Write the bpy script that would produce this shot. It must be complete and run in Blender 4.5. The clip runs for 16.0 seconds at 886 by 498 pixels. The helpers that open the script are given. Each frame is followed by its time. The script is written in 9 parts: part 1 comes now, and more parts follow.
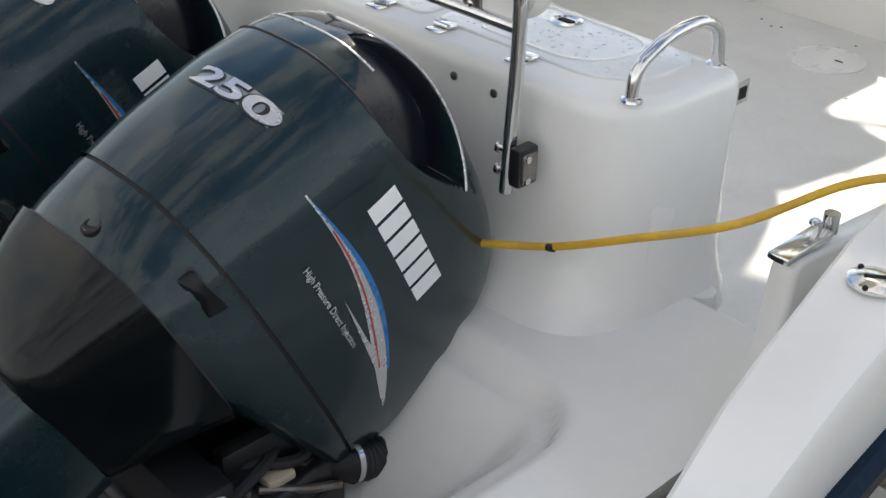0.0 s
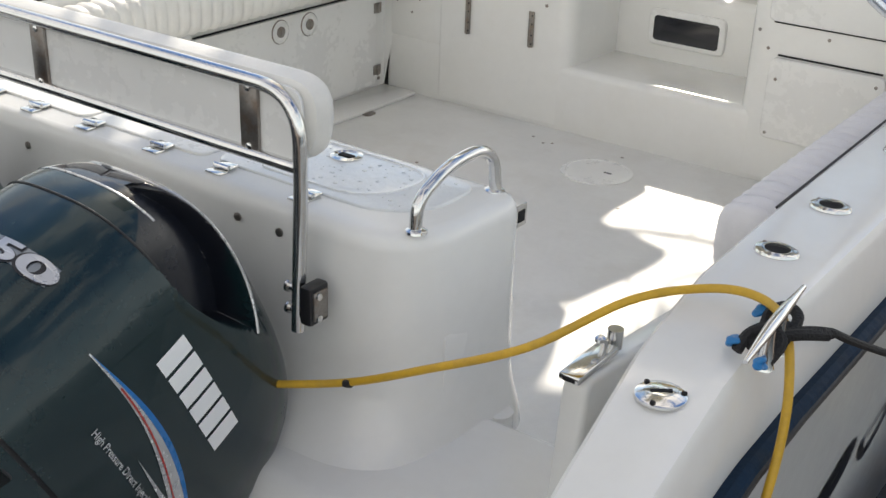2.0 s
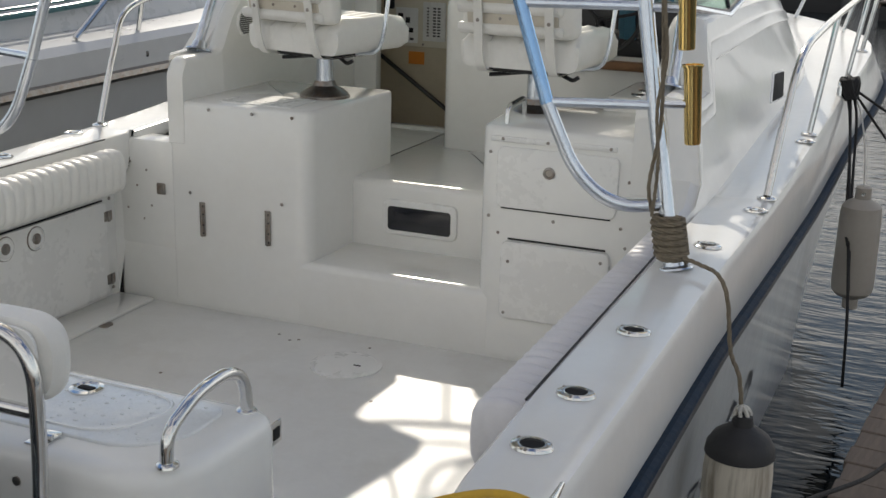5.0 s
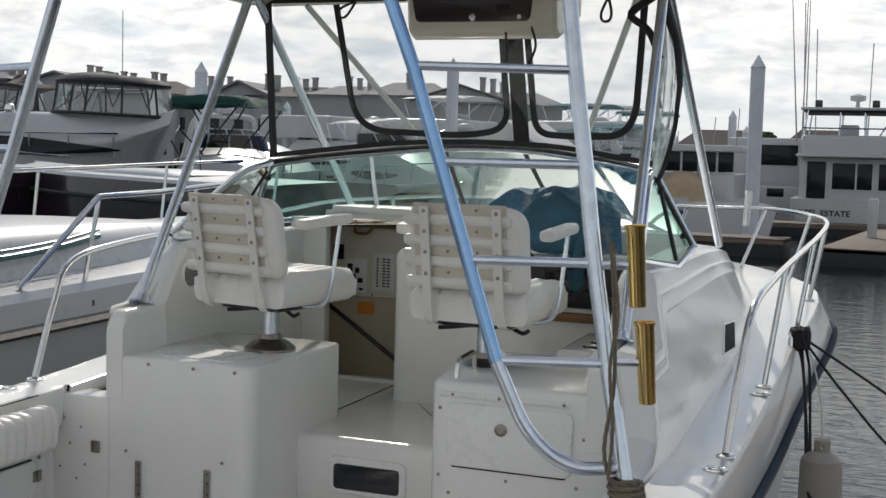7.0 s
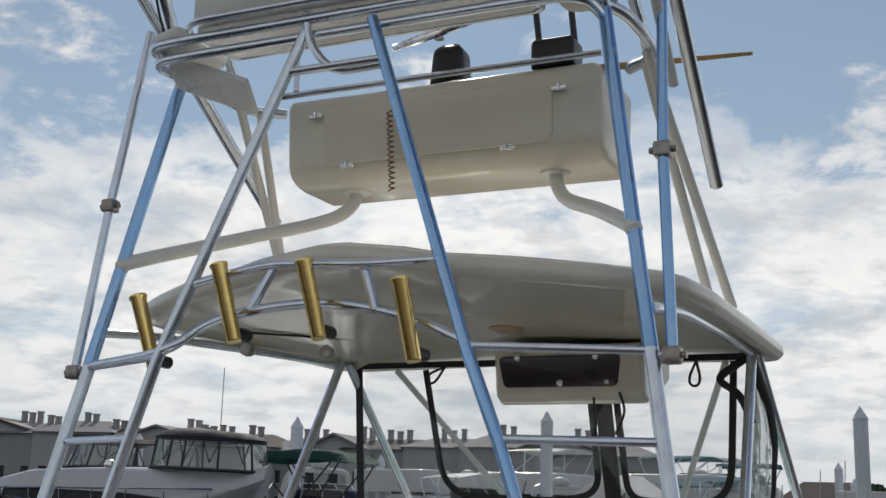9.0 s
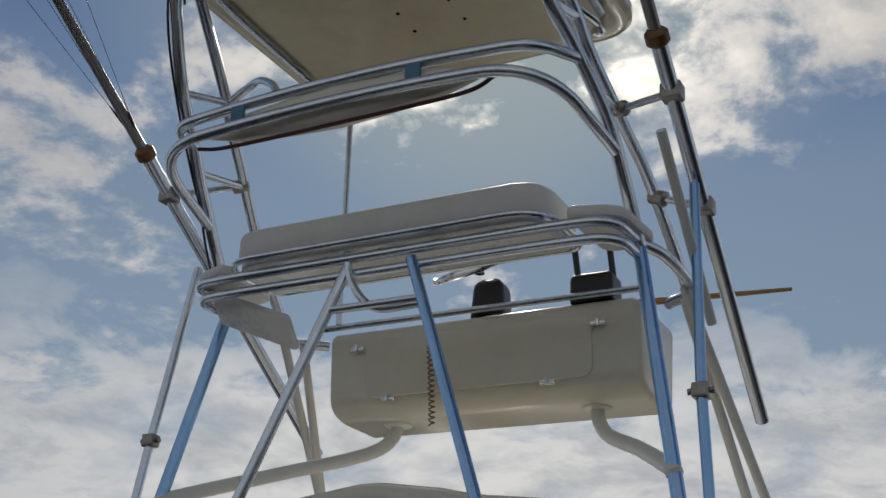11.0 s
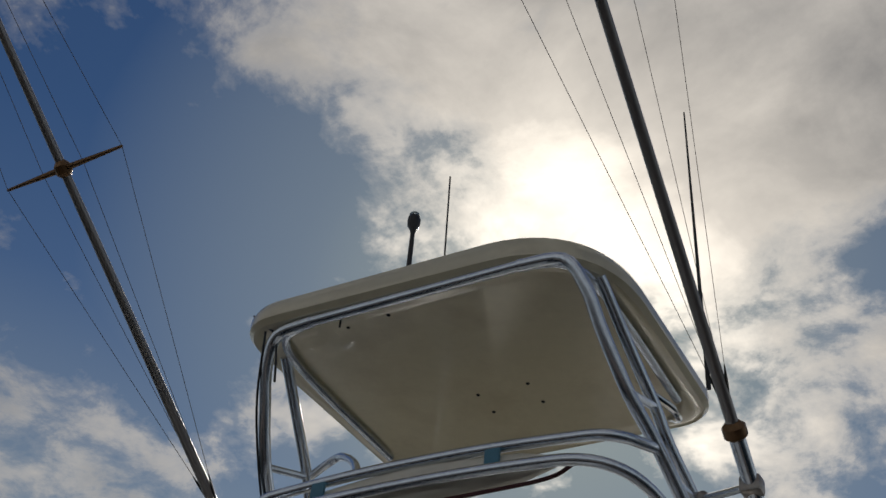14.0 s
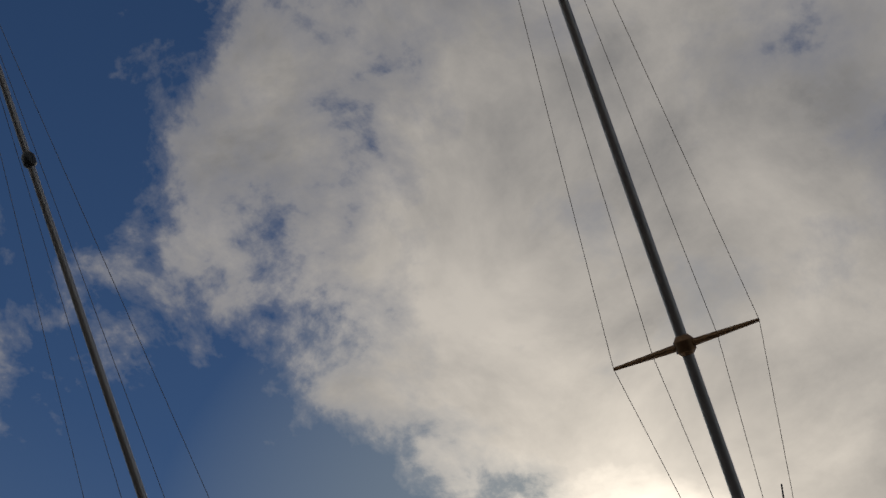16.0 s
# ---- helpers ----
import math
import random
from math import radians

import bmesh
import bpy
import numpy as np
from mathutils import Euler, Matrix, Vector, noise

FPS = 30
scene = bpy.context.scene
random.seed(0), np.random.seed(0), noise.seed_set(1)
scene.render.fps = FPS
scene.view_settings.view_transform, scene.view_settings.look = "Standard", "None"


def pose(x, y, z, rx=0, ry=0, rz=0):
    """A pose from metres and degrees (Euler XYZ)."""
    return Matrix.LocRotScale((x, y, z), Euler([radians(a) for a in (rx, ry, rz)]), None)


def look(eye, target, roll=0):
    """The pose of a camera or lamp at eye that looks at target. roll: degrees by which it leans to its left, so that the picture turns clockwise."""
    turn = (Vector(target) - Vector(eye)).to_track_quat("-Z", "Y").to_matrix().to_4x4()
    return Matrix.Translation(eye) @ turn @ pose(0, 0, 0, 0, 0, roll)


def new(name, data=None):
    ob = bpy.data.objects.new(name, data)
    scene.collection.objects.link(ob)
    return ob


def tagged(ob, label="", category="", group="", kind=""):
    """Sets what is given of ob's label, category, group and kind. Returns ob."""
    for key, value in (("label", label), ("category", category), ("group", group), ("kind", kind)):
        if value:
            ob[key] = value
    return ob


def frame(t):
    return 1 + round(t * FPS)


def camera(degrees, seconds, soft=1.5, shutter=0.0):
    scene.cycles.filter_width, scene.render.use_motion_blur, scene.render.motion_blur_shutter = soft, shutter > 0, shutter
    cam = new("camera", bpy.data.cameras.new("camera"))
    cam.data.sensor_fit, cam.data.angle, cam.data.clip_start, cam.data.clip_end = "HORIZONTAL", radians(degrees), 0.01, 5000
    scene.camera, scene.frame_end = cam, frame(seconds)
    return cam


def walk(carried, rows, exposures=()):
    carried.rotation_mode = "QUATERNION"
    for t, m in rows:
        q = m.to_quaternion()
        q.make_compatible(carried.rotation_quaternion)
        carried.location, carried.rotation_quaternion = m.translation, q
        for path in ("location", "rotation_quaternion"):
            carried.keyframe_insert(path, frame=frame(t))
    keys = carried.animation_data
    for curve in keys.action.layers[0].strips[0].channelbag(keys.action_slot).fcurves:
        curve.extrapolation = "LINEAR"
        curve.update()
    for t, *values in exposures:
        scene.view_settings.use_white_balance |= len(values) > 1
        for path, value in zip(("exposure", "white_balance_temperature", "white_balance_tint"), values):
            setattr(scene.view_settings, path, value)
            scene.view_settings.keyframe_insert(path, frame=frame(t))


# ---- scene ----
# The camera and its walk
cam = camera(40.94, 16.0)
PATH = [
    (0, (1.896, -3.176, 1.564), (0.662, -1.984, 0.537), 1.23),
    (0.5, (1.892, -3.170, 1.563), (0.707, -1.906, 0.564), 1.91),
    (1, (1.893, -3.163, 1.566), (0.752, -1.825, 0.612), 1.99),
    (1.5, (1.888, -3.161, 1.578), (0.796, -1.746, 0.679), 2.08),
    (2, (1.885, -3.159, 1.593), (0.846, -1.674, 0.748), 2.09),
    (2.5, (1.883, -3.159, 1.606), (0.900, -1.606, 0.819), 2.06),
    (3, (1.885, -3.158, 1.619), (0.960, -1.544, 0.886), 1.93),
    (3.5, (1.881, -3.155, 1.625), (1.013, -1.488, 0.940), 1.76),
    (4, (1.874, -3.155, 1.632), (1.058, -1.445, 0.994), 1.74),
    (4.2, (1.874, -3.156, 1.638), (1.074, -1.430, 1.018), 1.70),
    (6.3, (1.824, -3.029, 1.657), (1.169, -1.176, 1.285), 1.65),
    (6.5, (1.825, -3.014, 1.660), (1.164, -1.154, 1.338), 1.68),
    (7, (1.825, -3.002, 1.676), (1.134, -1.131, 1.523), 1.59),
    (7.5, (1.821, -2.982, 1.704), (1.086, -1.122, 1.720), 1.47),
    (8, (1.834, -3.000, 1.718), (1.058, -1.164, 1.891), 1.40),
    (8.5, (1.842, -2.998, 1.726), (1.034, -1.195, 2.037), 1.32),
    (9, (1.845, -2.982, 1.736), (1.011, -1.215, 2.163), 1.61),
    (9.2, (1.852, -2.990, 1.732), (1.011, -1.235, 2.193), 1.57),
    (11.3, (1.909, -2.980, 1.831), (1.027, -1.381, 2.646), 3.01),
    (11.5, (1.911, -2.976, 1.834), (1.029, -1.396, 2.686), 3.33),
    (12, (1.923, -2.990, 1.842), (1.041, -1.459, 2.778), 3.67),
    (12.5, (1.933, -3.010, 1.844), (1.057, -1.530, 2.865), 4.08),
    (13, (1.949, -3.022, 1.849), (1.070, -1.603, 2.952), 4.93),
    (13.5, (1.952, -3.045, 1.858), (1.073, -1.691, 3.039), 6.05),
    (14, (1.936, -3.090, 1.851), (1.065, -1.807, 3.114), 7.28),
    (14.5, (1.935, -3.142, 1.866), (1.068, -1.940, 3.209), 8.70),
    (15, (1.931, -3.162, 1.869), (1.076, -2.067, 3.308), 10.49),
    (15.5, (1.927, -3.191, 1.873), (1.094, -2.210, 3.404), 12.46),
    (16, (1.922, -3.193, 1.884), (1.116, -2.359, 3.513), 15.38),
]
EXPOSURES = [(0, 0.72, 6850, 10), (1.5, 0.68, 6900, 10), (2.5, 0.48, 7000, 10), (4.2, 0.15, 6900, 10), (6.3, -0.16, 6700, 10), (7.5, -0.38, 6500, 10), (8.5, -0.55, 6450, 10), (9.2, -0.6, 6450, 10), (11.3, -1.2, 6400, 10), (12.5, -1.35, 6400, 10), (14.0, -1.42, 6500, 10), (15.0, -1.42, 6600, 10), (16.0, -1.42, 6700, 10)]
walk(cam, [(t, look(eye, target, roll)) for t, eye, target, roll in PATH], EXPOSURES)

# World, sun and sky
SUN = Vector((-0.363, 0.729, 0.580)).normalized()
world = bpy.data.worlds.new("sky")
scene.world = world
world.use_nodes = True


class Nodes:
    """A short way to write node trees."""

    def __init__(self, tree):
        self.tree = tree

    def add(self, kind, **sets):
        n = self.tree.nodes.new(kind)
        for key, value in sets.items():
            if key in n.inputs:
                n.inputs[key].default_value = value
            else:
                setattr(n, key, value)
        return n

    def link(self, a, b):
        self.tree.links.new(a, b)
        return b

    def math(self, op, a, b=0.0, clamp=False):
        n = self.tree.nodes.new("ShaderNodeMath")
        n.operation, n.use_clamp = op, clamp
        for i, v in enumerate((a, b)):
            if isinstance(v, (int, float)):
                n.inputs[i].default_value = v
            else:
                self.tree.links.new(v, n.inputs[i])
        return n.outputs[0]

    def ramp(self, fac, stops):
        n = self.tree.nodes.new("ShaderNodeValToRGB")
        el = n.color_ramp.elements
        while len(el) < len(stops):
            el.new(0.5)
        for e, (p, c) in zip(el, stops):
            e.position = p
            e.color = (c, c, c, 1) if isinstance(c, (int, float)) else (*c, 1)
        self.tree.links.new(fac, n.inputs[0])
        return n.outputs[0]

    def mix(self, fac, a, b):
        n = self.tree.nodes.new("ShaderNodeMix")
        n.data_type = "RGBA"
        for i, v in ((0, fac), (6, a), (7, b)):
            if isinstance(v, (int, float)):
                n.inputs[i].default_value = v
            elif isinstance(v, tuple):
                n.inputs[i].default_value = (*v, 1)
            else:
                self.tree.links.new(v, n.inputs[i])
        return n.outputs[2]


# the last bank, astern and unseen, is added to whiten the cockpit light
CLOUDS = [
    ((-0.40, 0.64, 0.66), 15, 0.20), ((-0.37, 0.27, 0.89), 26, 0.17), ((-0.16, 0.45, 0.88), 26, 0.22),
    ((-0.22, 0.67, 0.70), 12, 0.12), ((-0.20, 0.83, 0.52), 9, 0.30), ((-0.46, 0.45, 0.77), 12, 0.15),
    ((-0.56, 0.33, 0.76), 12, -0.01), ((-0.63, 0.24, 0.74), 10, 0.03), ((-0.71, 0.60, 0.37), 7, 0.02),
    ((-0.66, 0.54, 0.51), 7, -0.08), ((-0.65, 0.68, 0.34), 5, 0.12), ((-0.05, 0.75, 0.66), 14, 0.12),
    ((-0.56, 0.47, 0.68), 10, -0.24), ((-0.55, 0.56, 0.62), 11, -0.26), ((-0.68, 0.42, 0.61), 9, -0.14),
    ((-0.60, 0.12, 0.79), 10, -0.30), ((-0.27, 0.45, 0.85), 9, 0.12), ((-0.08, 0.40, 0.91), 13, 0.14), ((-0.44, 0.78, 0.44), 14, -0.30),
    ((-0.16, 0.90, 0.41), 9, -0.24), ((-0.13, 0.78, 0.61), 6, -0.14), ((-0.19, 0.92, 0.35), 8, -0.20),
    ((-0.66, 0.67, 0.28), 6, -0.16), ((-0.55, 0.75, 0.37), 10, -0.20), ((0.0, -1.0, 0.35), 85, 0.16),
]


def build_sky():
    t = Nodes(world.node_tree)
    world.node_tree.nodes.clear()
    co = t.add("ShaderNodeTexCoord").outputs["Generated"]
    sky = t.add("ShaderNodeTexSky", sky_type="NISHITA", sun_disc=False, altitude=0.0, air_density=1.0, dust_density=0.15, ozone_density=2.0)
    sky.sun_elevation = math.asin(SUN.z)
    sky.sun_rotation = math.atan2(SUN.x, SUN.y)
    blue = t.add("ShaderNodeVectorMath", operation="SCALE")
    t.link(sky.outputs[0], blue.inputs[0])
    blue.inputs[3].default_value = 0.092
    deep = t.add("ShaderNodeVectorMath", operation="MULTIPLY")
    t.link(blue.outputs[0], deep.inputs[0])
    deep.inputs[1].default_value = (0.60, 0.86, 1.14)
    # clouds lie on a level sheet high above: directions are projected onto it
    sep = t.add("ShaderNodeSeparateXYZ")
    t.link(co, sep.inputs[0])
    up = t.math("MAXIMUM", sep.outputs[2], 0.0)
    h = t.math("ADD", up, 0.22)
    px, py = t.math("DIVIDE", sep.outputs[0], h), t.math("DIVIDE", sep.outputs[1], h)
    flat = t.add("ShaderNodeCombineXYZ")
    t.link(px, flat.inputs[0])
    t.link(py, flat.inputs[1])
    flat.inputs[2].default_value = 3.7
    big = t.add("ShaderNodeTexNoise", Scale=1.1, Detail=3.0, Roughness=0.5)
    fine = t.add("ShaderNodeTexNoise", Scale=3.3, Detail=10.0, Roughness=0.6, Distortion=0.3)
    puff = t.add("ShaderNodeTexNoise", Scale=10.5, Detail=8.0, Roughness=0.62, Distortion=0.2)
    for n in (big, fine, puff):
        t.link(flat.outputs[0], n.inputs["Vector"])
    cover = t.math("MULTIPLY", t.math("ADD", big.outputs[0], -0.5), 0.4)
    cover = t.math("ADD", cover, t.math("MULTIPLY", t.math("ADD", fine.outputs[0], -0.5), 1.7))
    cover = t.math("ADD", cover, t.math("MULTIPLY", t.math("ADD", puff.outputs[0], -0.5), 1.1))
    # banks of cloud and breaks between them: direction, angular radius, amount
    for way, size, amount in CLOUDS:
        d = t.add("ShaderNodeVectorMath", operation="DOT_PRODUCT")
        t.link(co, d.inputs[0])
        d.inputs[1].default_value = Vector(way).normalized()
        m = t.add("ShaderNodeMapRange", interpolation_type="SMOOTHERSTEP")
        m.inputs["From Min"].default_value = math.cos(radians(size))
        m.inputs["From Max"].default_value = 1.0
        m.inputs["To Max"].default_value = amount
        t.link(d.outputs["Value"], m.inputs["Value"])
        cover = t.math("ADD", cover, m.outputs[0])
    bright = t.ramp(sep.outputs[2], [(0.05, 1.0), (0.28, 0.7), (0.50, 0.0)])
    ahead = t.ramp(sep.outputs[1], [(0.25, 0.0), (0.75, 1.0)])
    edge = t.math("ADD", sep.outputs[2], t.math("MULTIPLY", t.math("ADD", fine.outputs[0], -0.5), 0.42))
    low = t.math("MULTIPLY", t.ramp(edge, [(0.20, 1.0), (0.25, 0.85), (0.30, 0.0)]), ahead)
    low = t.math("MULTIPLY", low, t.ramp(fine.outputs[0], [(0.34, 0.35), (0.50, 1.0)]))
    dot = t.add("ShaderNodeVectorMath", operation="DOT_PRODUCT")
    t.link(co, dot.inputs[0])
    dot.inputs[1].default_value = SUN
    spread = t.math("ADD", t.math("MULTIPLY", cover, 0.8), 0.4)
    dense = t.ramp(spread, [(0.34, 0.0), (0.42, 0.16), (0.52, 0.62), (0.70, 1.0)])
    dense = t.math("MAXIMUM", dense, low)
    billow = t.add("ShaderNodeTexNoise", Scale=5.5, Detail=9.0, Roughness=0.6, Distortion=0.25)
    shift = t.add("ShaderNodeVectorMath", operation="ADD")
    t.link(flat.outputs[0], shift.inputs[0])
    shift.inputs[1].default_value = (4.1, 7.3, 1.9)
    t.link(shift.outputs[0], billow.inputs["Vector"])
    thick = t.math("MULTIPLY", t.ramp(billow.outputs[0], [(0.30, 0.0), (0.66, 1.0)]), t.ramp(cover, [(0.0, 0.2), (0.40, 1.0)]))
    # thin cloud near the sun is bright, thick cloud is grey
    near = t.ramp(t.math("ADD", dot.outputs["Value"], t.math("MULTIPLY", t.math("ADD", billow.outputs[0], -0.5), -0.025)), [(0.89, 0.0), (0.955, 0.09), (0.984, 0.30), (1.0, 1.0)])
    # broad grey bellies of the cloud bank
    belly = t.add("ShaderNodeTexNoise", Scale=2.1, Detail=5.0, Roughness=0.55, Distortion=0.5)
    t.link(shift.outputs[0], belly.inputs["Vector"])
    thick = t.math("MULTIPLY", thick, t.ramp(belly.outputs[0], [(0.36, 0.55), (0.66, 1.0)]))
    grey = t.mix(thick, (1.16, 1.10, 1.03), (0.29, 0.31, 0.35))
    grey = t.mix(t.math("MULTIPLY", bright, ahead), grey, t.mix(t.ramp(billow.outputs[0], [(0.48, 0.0), (0.64, 1.0)]), (1.42, 1.41, 1.38), (0.95, 0.98, 1.01)))
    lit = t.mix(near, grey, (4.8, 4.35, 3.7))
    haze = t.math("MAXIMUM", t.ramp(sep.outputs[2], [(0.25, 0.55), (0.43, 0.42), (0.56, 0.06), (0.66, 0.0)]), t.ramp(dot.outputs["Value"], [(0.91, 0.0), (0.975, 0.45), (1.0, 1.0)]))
    clear = t.mix(haze, deep.outputs[0], (0.72, 0.83, 0.82))
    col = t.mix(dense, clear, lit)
    horizon = t.ramp(sep.outputs[2], [(0.0, 1.0), (0.14, 0.0)])
    col = t.mix(t.math("MULTIPLY", horizon, 0.8), col, (0.90, 0.93, 0.97))
    bg = t.add("ShaderNodeBackground", Strength=1.0)
    t.link(col, bg.inputs[0])
    t.link(bg.outputs[0], t.add("ShaderNodeOutputWorld").inputs[0])


build_sky()
lamp = bpy.data.lights.new("sun", "SUN")
lamp.energy, lamp.angle, lamp.color = 3.2, radians(1.0), (1.0, 0.94, 0.85)
sun = new("sun", lamp)
sun.matrix_world = look(SUN * 50, (0, 0, 0))


# Materials
def material(name, color, rough=0.5, metal=0.0, vary=0.12, scale=6.0, bump=0.0, bump_scale=60.0, coat=0.0, stain=None, stain_amount=0.0, stain_scale=3.0, grain=(1, 1, 1), spec=0.5):
    m = bpy.data.materials.new(name)
    m.use_nodes = True
    t = Nodes(m.node_tree)
    bsdf = m.node_tree.nodes["Principled BSDF"]
    co = t.add("ShaderNodeTexCoord").outputs["Object"]
    mp = t.add("ShaderNodeMapping")
    mp.inputs["Scale"].default_value = grain
    t.link(co, mp.inputs[0])
    n1 = t.add("ShaderNodeTexNoise", Scale=scale, Detail=5.0, Roughness=0.6)
    n2 = t.add("ShaderNodeTexNoise", Scale=scale * 9, Detail=3.0, Roughness=0.6)
    for n in (n1, n2):
        t.link(mp.outputs[0], n.inputs["Vector"])
    mixv = t.math("ADD", t.math("MULTIPLY", n1.outputs[0], 0.65), t.math("MULTIPLY", n2.outputs[0], 0.35))
    dark = tuple(c * (1 - vary) for c in color)
    light = tuple(min(1.0, c * (1 + vary)) for c in color)
    col = t.mix(t.ramp(mixv, [(0.3, 0.0), (0.7, 1.0)]), dark, light)
    if stain:
        n3 = t.add("ShaderNodeTexNoise", Scale=stain_scale, Detail=6.0, Roughness=0.65)
        t.link(mp.outputs[0], n3.inputs["Vector"])
        col = t.mix(t.math("MULTIPLY", t.ramp(n3.outputs[0], [(0.48, 0.0), (0.72, 1.0)]), stain_amount), col, stain)
    t.link(col, bsdf.inputs["Base Color"])
    bsdf.inputs["Metallic"].default_value = metal
    t.link(t.ramp(mixv, [(0.25, max(0.02, rough * 0.8)), (0.75, min(1.0, rough * 1.2))]), bsdf.inputs["Roughness"])
    bsdf.inputs["Specular IOR Level"].default_value = spec
    if coat:
        bsdf.inputs["Coat Weight"].default_value = coat
        bsdf.inputs["Coat Roughness"].default_value = 0.06
    if bump:
        nb = t.add("ShaderNodeTexNoise", Scale=bump_scale, Detail=4.0)
        t.link(mp.outputs[0], nb.inputs["Vector"])
        b = t.add("ShaderNodeBump", Strength=bump, Distance=0.01)
        t.link(nb.outputs[0], b.inputs["Height"])
        t.link(b.outputs[0], bsdf.inputs["Normal"])
    return m


def glass_material(name, tint, clear, rough=0.03, streak=0.0, haze=(0.75, 0.82, 0.8), ior=1.45):
    """A thin clear sheet: light goes straight through it, with gloss on top."""
    m = bpy.data.materials.new(name)
    m.use_nodes = True
    m.node_tree.nodes.clear()
    t = Nodes(m.node_tree)
    tr = t.add("ShaderNodeBsdfTransparent", Color=(*tint, 1))
    gl = t.add("ShaderNodeBsdfGlossy", Roughness=rough, Color=(0.9, 0.95, 0.95, 1))
    di = t.add("ShaderNodeBsdfDiffuse", Color=(*haze, 1))
    fr = t.add("ShaderNodeFresnel", IOR=ior)
    mix1 = t.add("ShaderNodeMixShader")
    t.link(fr.outputs[0], mix1.inputs[0])
    t.link(tr.outputs[0], mix1.inputs[1])
    t.link(gl.outputs[0], mix1.inputs[2])
    mix2 = t.add("ShaderNodeMixShader")
    no = t.add("ShaderNodeTexNoise", Scale=7.0, Detail=5.0, Distortion=1.2)
    t.link(t.add("ShaderNodeTexCoord").outputs["Object"], no.inputs["Vector"])
    t.link(t.ramp(no.outputs[0], [(0.42, 1 - clear), (0.75, min(1.0, 1 - clear + streak))]), mix2.inputs[0])
    t.link(mix1.outputs[0], mix2.inputs[1])
    t.link(di.outputs[0], mix2.inputs[2])
    if streak:
        b = t.add("ShaderNodeBump", Strength=0.25, Distance=0.02)
        t.link(no.outputs[0], b.inputs["Height"])
        t.link(b.outputs[0], gl.inputs["Normal"])
    t.link(mix2.outputs[0], t.add("ShaderNodeOutputMaterial").inputs[0])
    return m


GEL = material("gelcoat", (0.79, 0.79, 0.765), 0.18, vary=0.03, scale=3, coat=0.35, bump=0.02, bump_scale=25, stain=(0.68, 0.63, 0.53), stain_amount=0.14, stain_scale=2.2)
GELTOP = material("gelcoat_deck", (0.80, 0.80, 0.78), 0.28, vary=0.03, scale=4, coat=0.25, stain=(0.72, 0.70, 0.65), stain_amount=0.08, stain_scale=3)
LIGHTCREAM = material("light_cream_gelcoat", (0.74, 0.70, 0.59), 0.24, vary=0.04, scale=3, coat=0.3, stain=(0.58, 0.52, 0.42), stain_amount=0.3, stain_scale=2.5)
SOLE = material("nonskid", (0.75, 0.75, 0.73), 0.36, vary=0.05, scale=5, bump=0.15, bump_scale=260, stain=(0.55, 0.52, 0.46), stain_amount=0.3, stain_scale=4)
WETTOP = material("wet_gelcoat", (0.77, 0.79, 0.79), 0.18, vary=0.05, scale=22, bump=0.25, bump_scale=45, coat=0.5)
BOTTOM = material("bottom_paint", (0.04, 0.045, 0.06), 0.7)
NAVY = material("navy_rubber", (0.008, 0.022, 0.045), 0.6, spec=0.1, vary=0.35, scale=14, bump=0.2, bump_scale=40, stain=(0.03, 0.045, 0.06), stain_amount=0.25, stain_scale=9)
# cream tone of the chair slats stands for shade between the rolls
CHAIRBOARD = material("shaded_back_board", (0.60, 0.55, 0.46), 0.5, vary=0.08, scale=6)
VINYL = material("white_vinyl", (0.78, 0.77, 0.73), 0.42, vary=0.05, scale=5, bump=0.08, bump_scale=140, stain=(0.60, 0.58, 0.53), stain_amount=0.3, stain_scale=6)
# the blue in both aluminium colours stands for reflected sky
ALU = material("anodised_aluminium", (0.66, 0.71, 0.78), 0.23, metal=1.0, vary=0.1, scale=9, bump=0.03, bump_scale=300, stain=(0.45, 0.46, 0.48), stain_amount=0.35, stain_scale=10)
ALUSKY = material("sky_tinted_aluminium", (0.28, 0.47, 0.74), 0.20, metal=1.0, vary=0.08, scale=5, bump=0.02, bump_scale=200, stain=(0.52, 0.60, 0.72), stain_amount=0.3, stain_scale=6)
PAINTED = material("painted_tube", (0.74, 0.73, 0.69), 0.35, vary=0.06, scale=6)
CHROME = material("stainless_steel", (0.70, 0.70, 0.69), 0.12, metal=1.0, vary=0.08, scale=12)
DULL = material("weathered_steel", (0.30, 0.28, 0.26), 0.32, metal=0.9, vary=0.3, scale=25, stain=(0.22, 0.10, 0.04), stain_amount=0.5, stain_scale=30)
GOLD = material("gold_anodised", (0.86, 0.62, 0.24), 0.16, metal=1.0, vary=0.15, scale=10)
BLACK = material("black_plastic", (0.012, 0.012, 0.014), 0.35, vary=0.3)
RUBBER = material("black_rubber", (0.02, 0.02, 0.022), 0.6, vary=0.3, scale=20, bump=0.15)
DARK = material("dark_hole", (0.006, 0.006, 0.007), 0.8)
SMOKE = material("smoked_panel", (0.012, 0.013, 0.018), 0.12, vary=0.2, coat=0.3)
INTAKE = material("intake_plastic", (0.008, 0.010, 0.016), 0.25, vary=0.2)
TEAL = material("engine_paint", (0.007, 0.023, 0.027), 0.25, metal=0.25, spec=0.35, vary=0.12, scale=5, coat=0.4, stain=(0.032, 0.058, 0.064), stain_amount=0.25, stain_scale=7)
